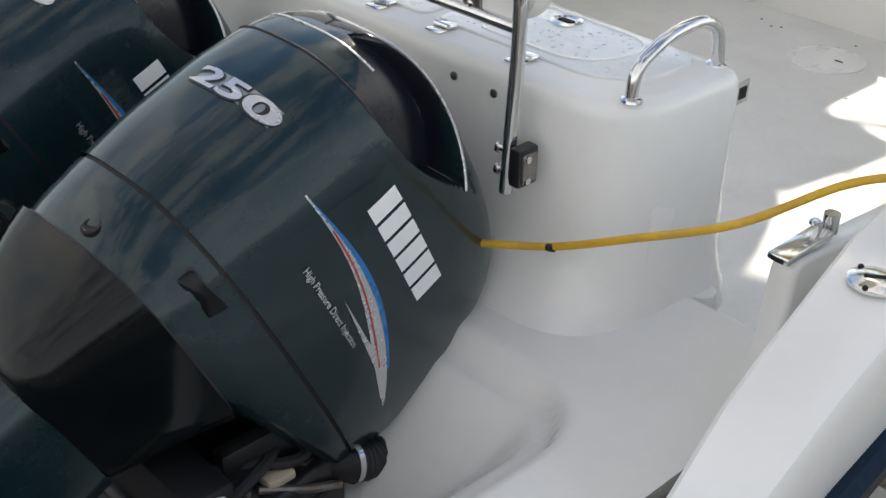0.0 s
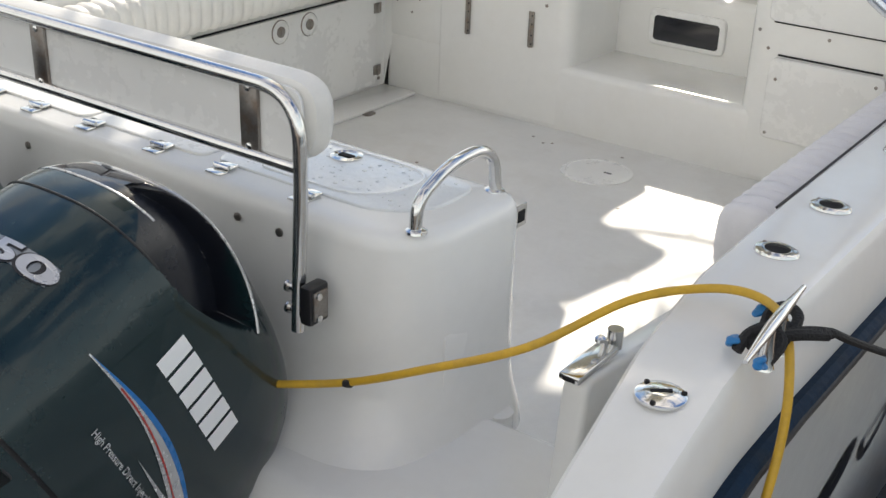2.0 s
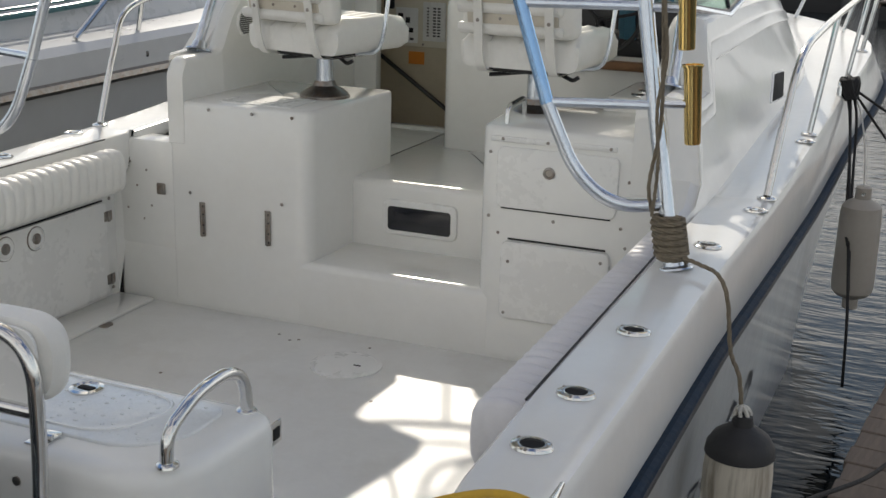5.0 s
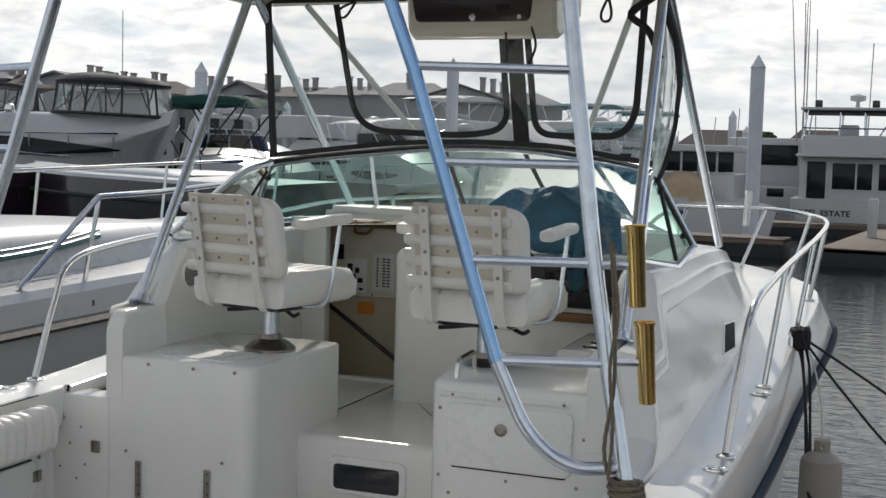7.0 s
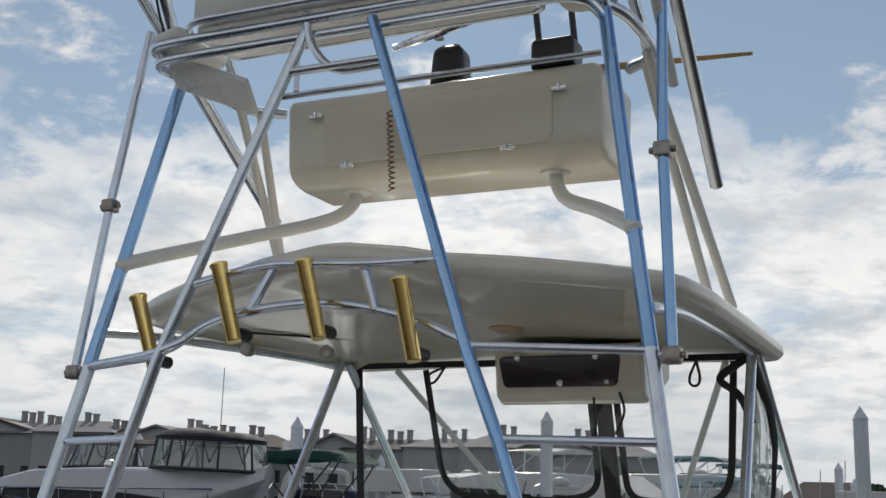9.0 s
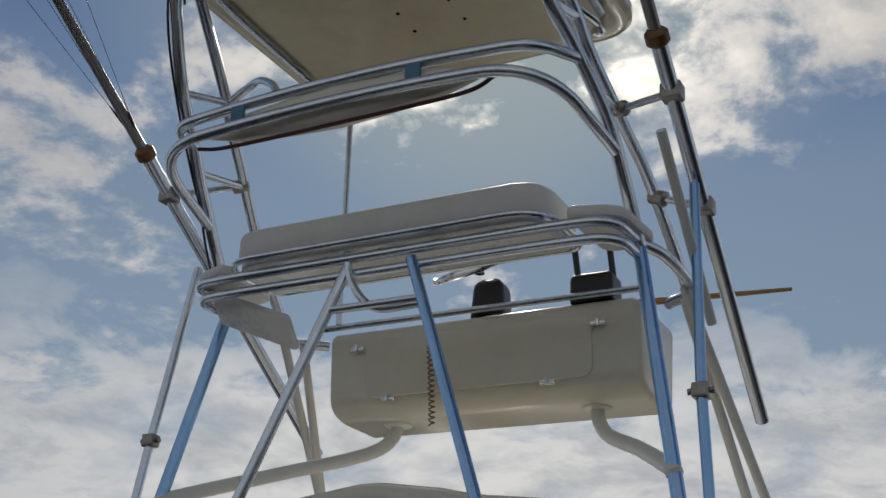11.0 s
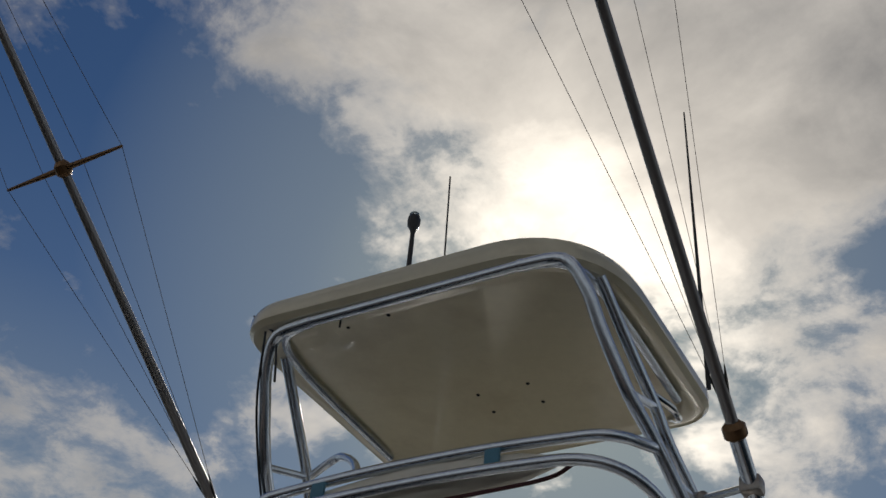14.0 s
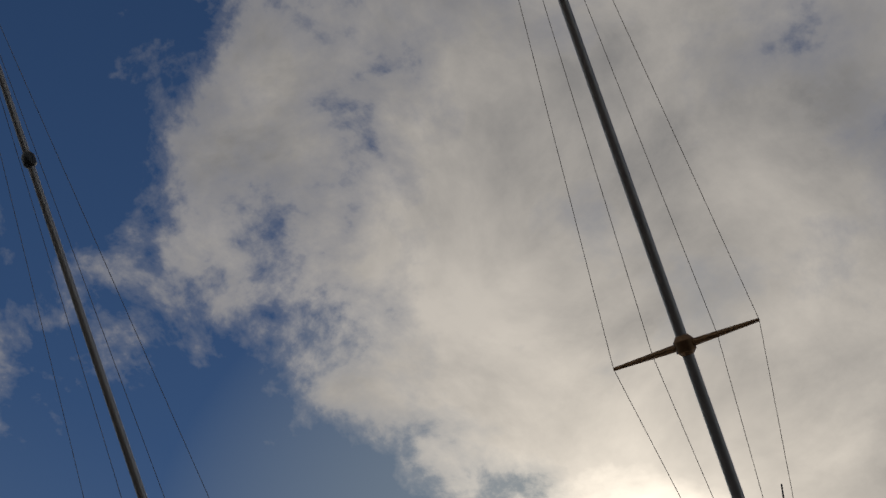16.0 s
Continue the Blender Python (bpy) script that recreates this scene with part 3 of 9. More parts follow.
def build_cockpit():
    # sole with a slightly raised centre
    bm = bmesh.new()
    box(bm, (-1.285, -1.72, -0.05), (1.285, 0.88, 0.0))
    sole = part("cockpit_sole", bm, SOLE, boat, "white moulded nonskid cockpit sole", smooth=False)
    bm = bmesh.new()
    turned(bm, (-0.03, 0.56, 0.0), (0, 0, 1), [(0.0, 0.135), (0.004, 0.135), (0.006, 0.12), (0.0065, 0.118), (0.005, 0.116), (0.006, 0.1), (0.006, 0.0)], 40)
    plate = part("deck_plate", bm, GELTOP, sole, "round white inspection plate with a key slot")
    bm = bmesh.new()
    box(bm, (0.0, 0.558, 0.0062), (0.03, 0.566, 0.0075))
    part_each("key_slot", bm, DARK, plate)
    bm = bmesh.new()
    slab(bm, rounded([(-1.17, 0.49), (-1.07, 0.49), (-1.07, 0.55), (-1.17, 0.55)], 0.02), 0.0, 0.006, 0.002)
    part("scupper", bm, DULL, sole)
    bm = bmesh.new()
    for x, y in ((-0.42, 0.74), (-0.35, 0.70), (-0.32, 0.72), (-0.03, 0.76), (0.2, 0.3), (-0.6, 0.2)):
        screw(bm, (x, y, 0.0), (0, 0, 1), 0.007)
    part_each("screw_head", bm, DULL, sole)
    # waterway along the starboard side
    bm = bmesh.new()
    for s in MIRROR:
        box(bm, tuple(sorted((s * 1.10, s * 1.285))[:1]) + (-1.25, 0.0), tuple(sorted((s * 1.10, s * 1.285))[1:]) + (0.86, 0.018), 0.008)
        part("side_step", bm, GEL, sole)
        bm = bmesh.new()
    bm.free()

    # stern platform: a heightfield with a shallow well under each motor
    bm = bmesh.new()
    xs, ys = np.linspace(-1.26, 1.26, 150), np.linspace(-2.44, -1.44, 70)

    def height(x, y):
        qx, qy = abs(x) - 0.765, y + 1.995
        d = math.hypot(max(qx, 0.0), max(qy, 0.0)) + min(max(qx, qy), 0.0) - 0.14
        q = min(1.0, max(0.0, 0.5 - d / 0.035))
        edge = max(0.0, (abs(x) - 1.10) / 0.16)
        return 0.268 - 0.055 * q * q * (3 - 2 * q) - 1.2 * max(0.0, -d - 0.045) + 0.25 * edge ** 2

    grid = [[bm.verts.new((x, y, height(x, y))) for x in xs] for y in ys]
    for a, b in zip(grid, grid[1:]):
        for i in range(len(xs) - 1):
            bm.faces.new((a[i], a[i + 1], b[i + 1], b[i]))
    part("stern_platform", bm, GEL, boat, "glossy white splash well with a curved recess", angle=60)

    # transom box with the bait well
    plan = rounded([(-1.27, -1.66), (0.765, -1.66), (0.785, -1.30), (-1.27, -1.28)], [0.02, 0.19, 0.06, 0.02], 10)
    bm = bmesh.new()
    rows = [(0.20, 0.034), (0.25, 0.028), (0.265, 0.022), (0.28, 0.018), (0.30, 0.013), (0.32, 0.009), (0.35, 0.006), (0.38, 0.003), (0.46, 0.0), (0.68, 0.0), (0.70, -0.004), (0.712, -0.014), (0.718, -0.03)]
    cove = lambda y, z: 0.12 * max(0.0, (0.42 - z) / 0.18) ** 2.6 * min(1.0, max(0.0, (-1.45 - y) / 0.16))
    skin(bm, [[(x, y - cove(y, z), z) for x, y in offset(plan, d)] for z, d in rows], True, False, True)
    well = part("transom_box", bm, GEL, boat, "white moulded transom box with rounded corners", angle=50)
    bm = bmesh.new()
    box(bm, (-1.27, -1.55, 0.0), (0.775, -1.30, 0.5), 0.02)
    part("box_base", bm, GEL, well)
    # lids: the starboard bait-well lid is wet, the long one is hinged at its after edge
    lids = [("bait_lid", [(0.20, -1.575), (0.62, -1.575), (0.70, -1.50), (0.70, -1.345), (0.20, -1.335)], [0.03, 0.06, 0.05, 0.05, 0.03], WETTOP, "wet white bait well lid with a moulded groove")]
    x = 0.17
    for k in range(4):
        lids.append(("seat_lid", [(x - 0.36, -1.58), (x, -1.58), (x, -1.335), (x - 0.36, -1.335)], [0.03] * 4, GELTOP, "white hinged locker lid"))
        x -= 0.37
    for name, poly, r, mat, label in lids:
        bm = bmesh.new()
        slab(bm, rounded(poly, r), 0.716, 0.724, 0.004)
        lid = part(name, bm, mat, well, label)
        if name == "bait_lid":
            bm = bmesh.new()
            groove = rounded([(0.30, -1.55), (0.58, -1.55), (0.62, -1.36), (0.30, -1.35)], [0.03, 0.12, 0.10, 0.03], 8)
            tube(bm, [(gx, gy, 0.7235) for gx, gy in groove], 0.0045, 6, closed=True)
            part("moulding", bm, WETTOP, lid)
            rng = random.Random(8)
            bm = bmesh.new()
            for k in range(100):
                r = rng.uniform(0.002, 0.0055)
                turned(bm, (rng.uniform(0.22, 0.66), rng.uniform(-1.555, -1.355), 0.7238), (0, 0, 1), [(0, r), (r * 0.25, r * 0.85), (r * 0.42, r * 0.4), (r * 0.45, 0.0)], 8)
            part_each("water_drop", bm, WETTOP, lid)
    bm = bmesh.new()
    turned(bm, (0.40, -1.395, 0.724), (0, 0, 1), [(0, 0.034), (0.004, 0.034), (0.006, 0.026), (0.003, 0.022), (0.003, 0)], 24)
    latch = part("flush_latch", bm, CHROME, well, "chrome flush pull latch")
    bm = bmesh.new()
    box(bm, (0.383, -1.402, 0.727), (0.417, -1.388, 0.729))
    part("latch_slot", bm, DARK, latch)
    for hx in (0.474, 0.252, 0.067, -0.15, -0.336, -0.50, -0.664, -0.85):
        bm = bmesh.new()
        box(bm, (hx - 0.022, -1.632, 0.718), (hx + 0.022, -1.606, 0.723), 0.002)
        box(bm, (hx - 0.022, -1.604, 0.722), (hx + 0.022, -1.578, 0.728), 0.002)
        cylinder(bm, (hx - 0.020, -1.605, 0.728), (hx + 0.020, -1.605, 0.728), 0.005, n=8)
        hinge = part("hinge", bm, CHROME, well, "small stainless steel hinge")
    bm = bmesh.new()
    for sx, sz in ((0.458, 0.662), (0.349, 0.664), (0.14, 0.66), (0.05, 0.66), (-0.30, 0.655), (-0.42, 0.655)):
        screw(bm, (sx, -1.663, sz), (0, -1, 0.05), 0.009)
    part_each("through_bolt", bm, DULL, well)
    # grab handle and slot latch on the outboard end
    bm = bmesh.new()
    path = fillet([(0.725, -1.59, 0.715), (0.725, -1.585, 0.775), (0.728, -1.50, 0.818), (0.73, -1.40, 0.822), (0.729, -1.345, 0.79), (0.729, -1.335, 0.715)], 0.045)
    tube(bm, path, 0.0125, 14)
    handle = part("grab_handle", bm, CHROME, well, "polished stainless steel grab handle")
    bm = bmesh.new()
    for y in (-1.59, -1.335):
        turned(bm, (0.727, y, 0.716), (0, 0, 1), [(0, 0.021), (0.004, 0.02), (0.007, 0.014)], 18)
    part_each("flange", bm, CHROME, handle)
    bm = bmesh.new()
    box(bm, (0.752, -1.298, 0.628), (0.757, -1.255, 0.676), 0.004, matrix=Matrix.Translation((0, 0, 0)))
    catch = part("strike_plate", bm, CHROME, well, "stainless strike plate with a dark slot")
    bm = bmesh.new()
    box(bm, (0.756, -1.288, 0.640), (0.759, -1.266, 0.664))
    part("strike_slot", bm, DARK, catch)

    # transom door, swung open against the starboard side
    bm = bmesh.new()
    slab(bm, rounded([(-1.72, 0.20), (-1.24, 0.10), (-1.20, 0.55), (-1.68, 0.605)], 0.03), 1.125, 1.175, 0.012, place=lambda u, v, w: (w - 0.03, u, v), low=True)
    door = part("transom_door", bm, GEL, boat, "white open transom door with a stainless slide bolt")
    bm = bmesh.new()
    box(bm, (1.098, -1.70, 0.602), (1.138, -1.565, 0.616), 0.004)
    cylinder(bm, (1.118, -1.585, 0.61), (1.118, -1.585, 0.632), 0.007)
    turned(bm, (1.118, -1.60, 0.632), (0, 0, 1), [(0, 0.004), (0.004, 0.010), (0.010, 0.010), (0.014, 0.004)], 14)
    bolt = part("slide_bolt", bm, CHROME, door, "stainless steel slide bolt")
    bm = bmesh.new()
    cylinder(bm, (1.118, -1.545, 0.60), (1.118, -1.545, 0.635), 0.014, n=16)
    part("barrel", bm, CHROME, bolt)
    bm = bmesh.new()
    box(bm, (1.108, -1.7015, 0.605), (1.130, -1.6995, 0.613))
    part("bolt_mouth", bm, DARK, bolt)
    # sill of the door opening
    bm = bmesh.new()
    slab(bm, rounded([(0.62, -1.60), (1.22, -1.60), (1.22, -1.41), (0.62, -1.41)], 0.03), 0.0, 0.264, 0.02)
    part("door_sill", bm, GEL, boat)
    bm = bmesh.new()
    cylinder(bm, (0.80, -1.385, 0.0), (0.80, -1.385, 0.262), 0.03, n=16)
    part("hinge_post", bm, GEL, boat)


build_cockpit()


def build_covering_boards():
    """Fittings on the covering boards: rod holders, fuel fill, cleat, deck plates."""
    rods = [(1.268, -1.245, 0.30), (1.272, -0.978, 0.30), (1.287, -0.562, 0.30), (1.308, 0.25, 0.30), (-1.30, 0.25, -0.30), (-1.28, -0.56, -0.30)]
    for x, y, lean in rods:
        z = sheer(y)[1]
        bm = bmesh.new()
        sgn = 1 if x > 0 else -1
        outline = [(0.039 * math.cos(a) * (1.12 if math.cos(a) * sgn > 0 else 1.0), 0.034 * math.sin(a)) for a in np.linspace(0, 2 * math.pi, 36)[:-1]]
        bore = [(0.0235 * math.cos(a) + 0.003 * sgn, 0.0215 * math.sin(a)) for a in np.linspace(0, 2 * math.pi, 36)[:-1]]
        rows = [[(x + u, y + v, z + 0.001) for u, v in outline], [(x + u, y + v, z + 0.006) for u, v in offset(outline, -0.002)], [(x + u, y + v, z + 0.009) for u, v in offset(bore, 0.005)], [(x + u, y + v, z + 0.008) for u, v in bore], [(x + u * 0.96, y + v * 0.96, z + 0.002) for u, v in bore]]
        skin(bm, rows)
        holder = part("rod_holder", bm, CHROME, boat, "stainless flush rod holder with a dark bore")
        bm = bmesh.new()
        skin(bm, [[(x + u * 0.97, y + v * 0.97, z + 0.0035) for u, v in bore], [(x + u * 0.6, y + v * 0.6, z + 0.0025) for u, v in bore]], True, False, True)
        part("bore", bm, DARK, holder)
        bm = bmesh.new()
        for a in (0.5, 2.6, 4.7):
            screw(bm, (x + 0.032 * math.cos(a), y + 0.029 * math.sin(a), z + 0.007), (0, 0, 1), 0.004)
        part_each("screw_head", bm, DULL, holder)
    bm = bmesh.new()
    z = sheer(-1.79)[1]
    turned(bm, (1.315, -1.79, z), (0, 0, 1), [(0, 0.038), (0.004, 0.038), (0.006, 0.034), (0.007, 0.028), (0.009, 0.024), (0.010, 0.0)], 36)
    fill = part("fuel_fill", bm, CHROME, boat, "polished round fuel fill cap")
    bm = bmesh.new()
    box(bm, (-0.016, -0.003, 0), (0.016, 0.003, 0.0012), matrix=Matrix.Translation((1.315, -1.79, z + 0.0098)) @ Matrix.Rotation(radians(38), 4, "Z"))
    for a in (0.6, 2.7, 4.8):
        screw(bm, (1.315 + 0.033 * math.cos(a), -1.79 + 0.033 * math.sin(a), z + 0.007), (0, 0, 1), 0.0045)
    part_each("key_slot", bm, DARK, fill)
    for x, y in ((1.375, 0.74), (1.41, 1.80), (-1.375, 0.74)):
        z = sheer(y)[1]
        bm = bmesh.new()
        turned(bm, (x, y, z), (0, 0, 1), [(0, 0.040), (0.004, 0.040), (0.006, 0.032), (0.004, 0.028), (0.005, 0.0)], 28)
        vent = part("deck_fill", bm, CHROME, boat, "small chrome deck plate")
        bm = bmesh.new()
        for a in range(6):
            turned(bm, (x + 0.017 * math.cos(a * 1.047), y + 0.017 * math.sin(a * 1.047), z + 0.005), (0, 0, 1), [(0, 0.005), (0.001, 0.005)], 8)
        part_each("hole", bm, DULL, vent)
    # after cleat
    z = sheer(-1.6)[1]
    bm = bmesh.new()
    a, b = Vector((1.415, -1.752, z + 0.062)), Vector((1.397, -1.480, z + 0.066))
    tube(bm, [a.lerp(b, s) + Vector((0, 0, 0.004 * math.sin(math.pi * s))) for s in np.linspace(0, 1, 13)], lambda s: 0.0042 + 0.0056 * math.sin(math.pi * s) ** 1.4, 12)
    for s in (0.40, 0.60):
        p = a.lerp(b, s)
        turned(bm, (p.x, p.y, z), (0, 0, 1), [(0, 0.015), (0.006, 0.013), (0.05, 0.009), (0.066, 0.009)], 14)
    part("cleat", bm, CHROME, boat, "polished horn cleat")


build_covering_boards()


def pleated(bm, a, b, across, out, r, pleats, flat=0.55, deep=0.07):
    """A padded roll between two points with sewn pleats: across and out are its half sizes' directions."""
    a, b, across, out = Vector(a), Vector(b), Vector(across), Vector(out)
    rows, n = [], pleats * 6
    for i in range(n + 1):
        s = i / n
        c = a.lerp(b, s)
        puff = 1.0 - deep * (1 - abs(math.sin(math.pi * s * pleats))) ** 2
        end = min(1.0, math.sqrt(max(0.0, 1 - (1 - min(1, s * n / 5, (1 - s) * n / 5)) ** 2)) + 0.05)
        rows.append([c + across * (math.copysign(abs(math.cos(t)) ** flat, math.cos(t)) * puff * end) + out * (math.copysign(abs(math.sin(t)) ** flat, math.sin(t)) * puff * end) for t in np.linspace(0, 2 * math.pi, 17)[:-1]])
    skin(bm, rows, True, True, True)
    return bm


def build_bolsters():
    for s, y0, y1, label in ((1, -1.04, 0.80, "pleated vinyl coaming bolster along the starboard side, greyed for its shade"), (-1, -1.10, 0.70, "white pleated vinyl coaming bolster along the port side")):
        bolster = thing("coaming_bolster", (s * 1.19, y0, 0.5), label, "bolster", "coaming bolsters")
        bm = bmesh.new()
        pleated(bm, (s * 1.125, y0, 0.605), (s * 1.135, y1, 0.605), (s * 0.064, 0, 0), (0, 0, 0.088), 0.1, int((y1 - y0) / 0.05), 0.65, 0.17 if s > 0 else 0.10)
        # starboard padding is greyed in its colour to stand for shade
        part("padding", bm, VINYL if s < 0 else material("shaded_vinyl", (0.70, 0.69, 0.70), 0.45, vary=0.06, scale=5, bump=0.08, bump_scale=140), bolster, angle=70)
        bm = bmesh.new()
        tube(bm, [(s * 1.190, y, sheer(y)[1] - 0.002) for y in np.linspace(y0, y1, 20)], 0.0032, 6)
        part("piping", bm, RUBBER, bolster)


build_bolsters()


def build_port_side():
    """Lockers in the port cockpit side."""
    x = -1.283
    face = lambda u, v, w: (x + w, u, v)
    for y0, y1 in ((-0.28, 0.79), (-1.25, -0.34)):
        bm = bmesh.new()
        slab(bm, rounded([(y0, 0.03), (y1, 0.03), (y1, 0.435), (y0, 0.435)], 0.03), 0.0, 0.012, 0.005, place=face)
        door = part("side_locker", bm, GELTOP, boat, "white locker door in the cockpit side")
        bm = bmesh.new()
        box(bm, (x + 0.001, y0 + 0.02, 0.437), (x + 0.006, y1 - 0.02, 0.443))
        part("gap", bm, DARK, door)
        for hz in (0.37, 0.095):
            bm = bmesh.new()
            box(bm, (x + 0.010, y1 - 0.02, hz - 0.022), (x + 0.016, y1 + 0.03, hz + 0.022), 0.003)
            cylinder(bm, (x + 0.018, y1 + 0.005, hz - 0.022), (x + 0.018, y1 + 0.005, hz + 0.022), 0.006, n=10)
            part("hinge", bm, DULL, door, "tarnished stainless hinge")
        for ky in ((0.188, 0.356) if y0 > -0.3 else (-0.7,)):
            bm = bmesh.new()
            turned(bm, (x + 0.012, ky, 0.38), (1, 0, 0), [(0, 0.045), (0.005, 0.045), (0.008, 0.038), (0.004, 0.034), (0.004, 0)], 28)
            lock = part("round_pull", bm, GELTOP, door, "round recessed pull")
            bm = bmesh.new()
            tube(bm, [(x + 0.013, ky + 0.046 * math.cos(a), 0.38 + 0.046 * math.sin(a)) for a in np.linspace(0, 6.283, 29)[:-1]], 0.003, 6, closed=True)
            part("pull_ring", bm, DULL, lock)
            bm = bmesh.new()
            turned(bm, (x + 0.016, ky, 0.38), (1, 0, 0), [(0, 0.022), (0.004, 0.022), (0.006, 0.01)], 18)
            box(bm, (x + 0.018, ky - 0.006, 0.365), (x + 0.026, ky + 0.006, 0.395), 0.003)
            part("thumb_turn", bm, DULL, lock)
    bm = bmesh.new()
    for y, z in ((0.82, 0.44), (0.82, 0.05), (-0.03, 0.465), (0.45, 0.465), (-0.31, 0.465)):
        screw(bm, (x + 0.003, y, z), (1, 0, 0), 0.008)
    part_each("screw_head", bm, DULL, boat)


build_port_side()


def build_bulkhead():
    """The step, seat boxes and helm deck forward of the cockpit."""
    y = 0.87
    # lower moulding across the whole width, with a ledge in the middle
    bm = bmesh.new()
    box(bm, (-1.285, y + 0.003, -0.02), (1.285, 1.30, 0.266), 0.03, 3)
    part("lower_step", bm, GEL, boat, "white moulded step", angle=50)
    bm = bmesh.new()
    slab(bm, rounded([(-0.42, 1.24), (0.40, 1.24), (0.40, 2.45), (-0.42, 2.45)], 0.02), 0.22, 0.55, 0.03)
    riser = part("companion_step", bm, GEL, boat, "white step up to the helm deck")
    bm = bmesh.new()
    box(bm, (-1.0, 1.5, 0.50), (1.0, 2.5, 0.548))
    part("helm_deck", bm, SOLE, boat, smooth=False)
    # dark window in the riser
    frame_poly = rounded([(-0.200, 0.328), (0.132, 0.328), (0.132, 0.478), (-0.200, 0.478)], 0.035, 6)
    bm = bmesh.new()
    slab(bm, frame_poly, 0.0, 0.012, 0.006, place=lambda u, v, w: (u, 1.24 - w, v))
    win = part("riser_window", bm, GELTOP, riser, "rectangular dark window with a white frame")
    bm = bmesh.new()
    slab(bm, rounded([(-0.178, 0.348), (0.106, 0.348), (0.106, 0.450), (-0.178, 0.450)], 0.018), 0.010, 0.014, 0.002, place=lambda u, v, w: (u, 1.24 - w, v))
    part("pane", bm, SMOKE, win, "dark tinted pane")
    # port seat box
    bm = bmesh.new()
    plan = rounded([(-1.0, y), (-0.36, y), (-0.33, 1.60), (-1.0, 1.60)], [0.02, 0.07, 0.03, 0.01], 8)
    skin(bm, [[(px, py, z) for px, py in offset(plan, d)] for z, d in ((0.02, 0.0), (0.70, 0.0), (0.855, 0.0), (0.866, -0.003), (0.873, -0.012))], True, False, True)
    port = part("port_seat_box", bm, GEL, boat, "white moulded seat box with piano hinges", angle=50)
    for hx in (-0.846, -0.538):
        bm = bmesh.new()
        box(bm, (hx - 0.012, y - 0.012, 0.32), (hx + 0.012, y - 0.004, 0.465), 0.002)
        cylinder(bm, (hx, y - 0.014, 0.32), (hx, y - 0.014, 0.465), 0.004, n=8)
        strip = part("rod_rack_strip", bm, DULL, port, "narrow stainless strip with screws")
        bm = bmesh.new()
        for z in (0.335, 0.37, 0.415, 0.45):
            screw(bm, (hx + 0.006, y - 0.013, z), (0, -1, 0), 0.004)
        part_each("screw_head", bm, BLACK, strip)
    bm = bmesh.new()
    for px, pz in ((-0.80, 0.85), (-0.60, 0.85), (-0.42, 0.85), (-0.90, 0.50), (-0.47, 0.50)):
        screw(bm, (px, y - 0.012, pz), (0, -1, 0), 0.007)
    part_each("screw_head", bm, DULL, port)
    bm = bmesh.new()
    slab(bm, rounded([(-0.80, 0.93), (-0.47, 0.93), (-0.47, 1.16), (-0.80, 1.16)], 0.02), 0.872, 0.878, 0.003)
    part("seat_box_lid", bm, GELTOP, port)
    bm = bmesh.new()
    box(bm, (-1.066, y - 0.012, 0.475), (-1.026, y - 0.002, 0.523), 0.004)
    part("strike_plate", bm, DULL, boat, "tarnished strike plate")
    bm = bmesh.new()
    for px, pz in ((-1.20, 0.60), (-1.12, 0.57), (-1.17, 0.50), (-1.10, 0.42), (-1.22, 0.40), (-1.14, 0.36)):
        screw(bm, (px, y - 0.002, pz), (0, -1, 0), 0.005)
    part_each("old_screw", bm, DULL, boat)
    # wings of the bulkhead beside the boxes
    for s in MIRROR:
        bm = bmesh.new()
        box(bm, tuple(sorted((s * 0.98, s * 1.285))[:1]) + (y + 0.002, 0.24), tuple(sorted((s * 0.98, s * 1.285))[1:]) + (1.0, 0.70), 0.015)
        part("bulkhead_wing", bm, GEL, boat)
    # starboard seat box with a tackle drawer and a locker
    bm = bmesh.new()
    plan = rounded([(0.36, y), (1.02, y), (1.02, 1.60), (0.30, 1.60)], [0.07, 0.02, 0.01, 0.03], 8)
    skin(bm, [[(px, py, z) for px, py in offset(plan, d)] for z, d in ((0.02, 0.0), (0.60, 0.0), (0.875, 0.0), (0.888, -0.004), (0.895, -0.014))], True, False, True)
    stb = part("starboard_seat_box", bm, GEL, boat, "white moulded tackle centre with two doors", angle=50)
    face = lambda u, v, w: (u, y - w, v)
    for name, poly, r, d in (("tackle_door", [(0.43, 0.60), (0.88, 0.60), (0.885, 0.825), (0.43, 0.825)], 0.03, 0.012), ("tackle_trim", [(0.40, 0.842), (0.87, 0.842), (0.87, 0.862), (0.40, 0.862)], 0.006, 0.01), ("lower_drawer", [(0.46, 0.18), (0.87, 0.18), (0.87, 0.475), (0.46, 0.475)], 0.03, 0.022)):
        bm = bmesh.new()
        slab(bm, rounded(poly, r), 0.0, d, 0.005, place=face)
        p = part(name, bm, GELTOP, stb, "white front panel")
        if name != "tackle_trim":
            bm = bmesh.new()
            z = poly[2][1] + 0.004 if name == "lower_drawer" else poly[0][1] - 0.006
            box(bm, (poly[0][0] + 0.02, y - 0.004, z), (poly[1][0] - 0.02, y + 0.002, z + 0.006))
            part("shadow_gap", bm, DARK, p)
    bm = bmesh.new()
    turned(bm, (0.63, y - 0.012, 0.745), (0, -1, 0), [(0, 0.022), (0.006, 0.022), (0.009, 0.014), (0.006, 0.012), (0.006, 0)], 20)
    part("push_latch", bm, DULL, stb, "round push latch")
    bm = bmesh.new()
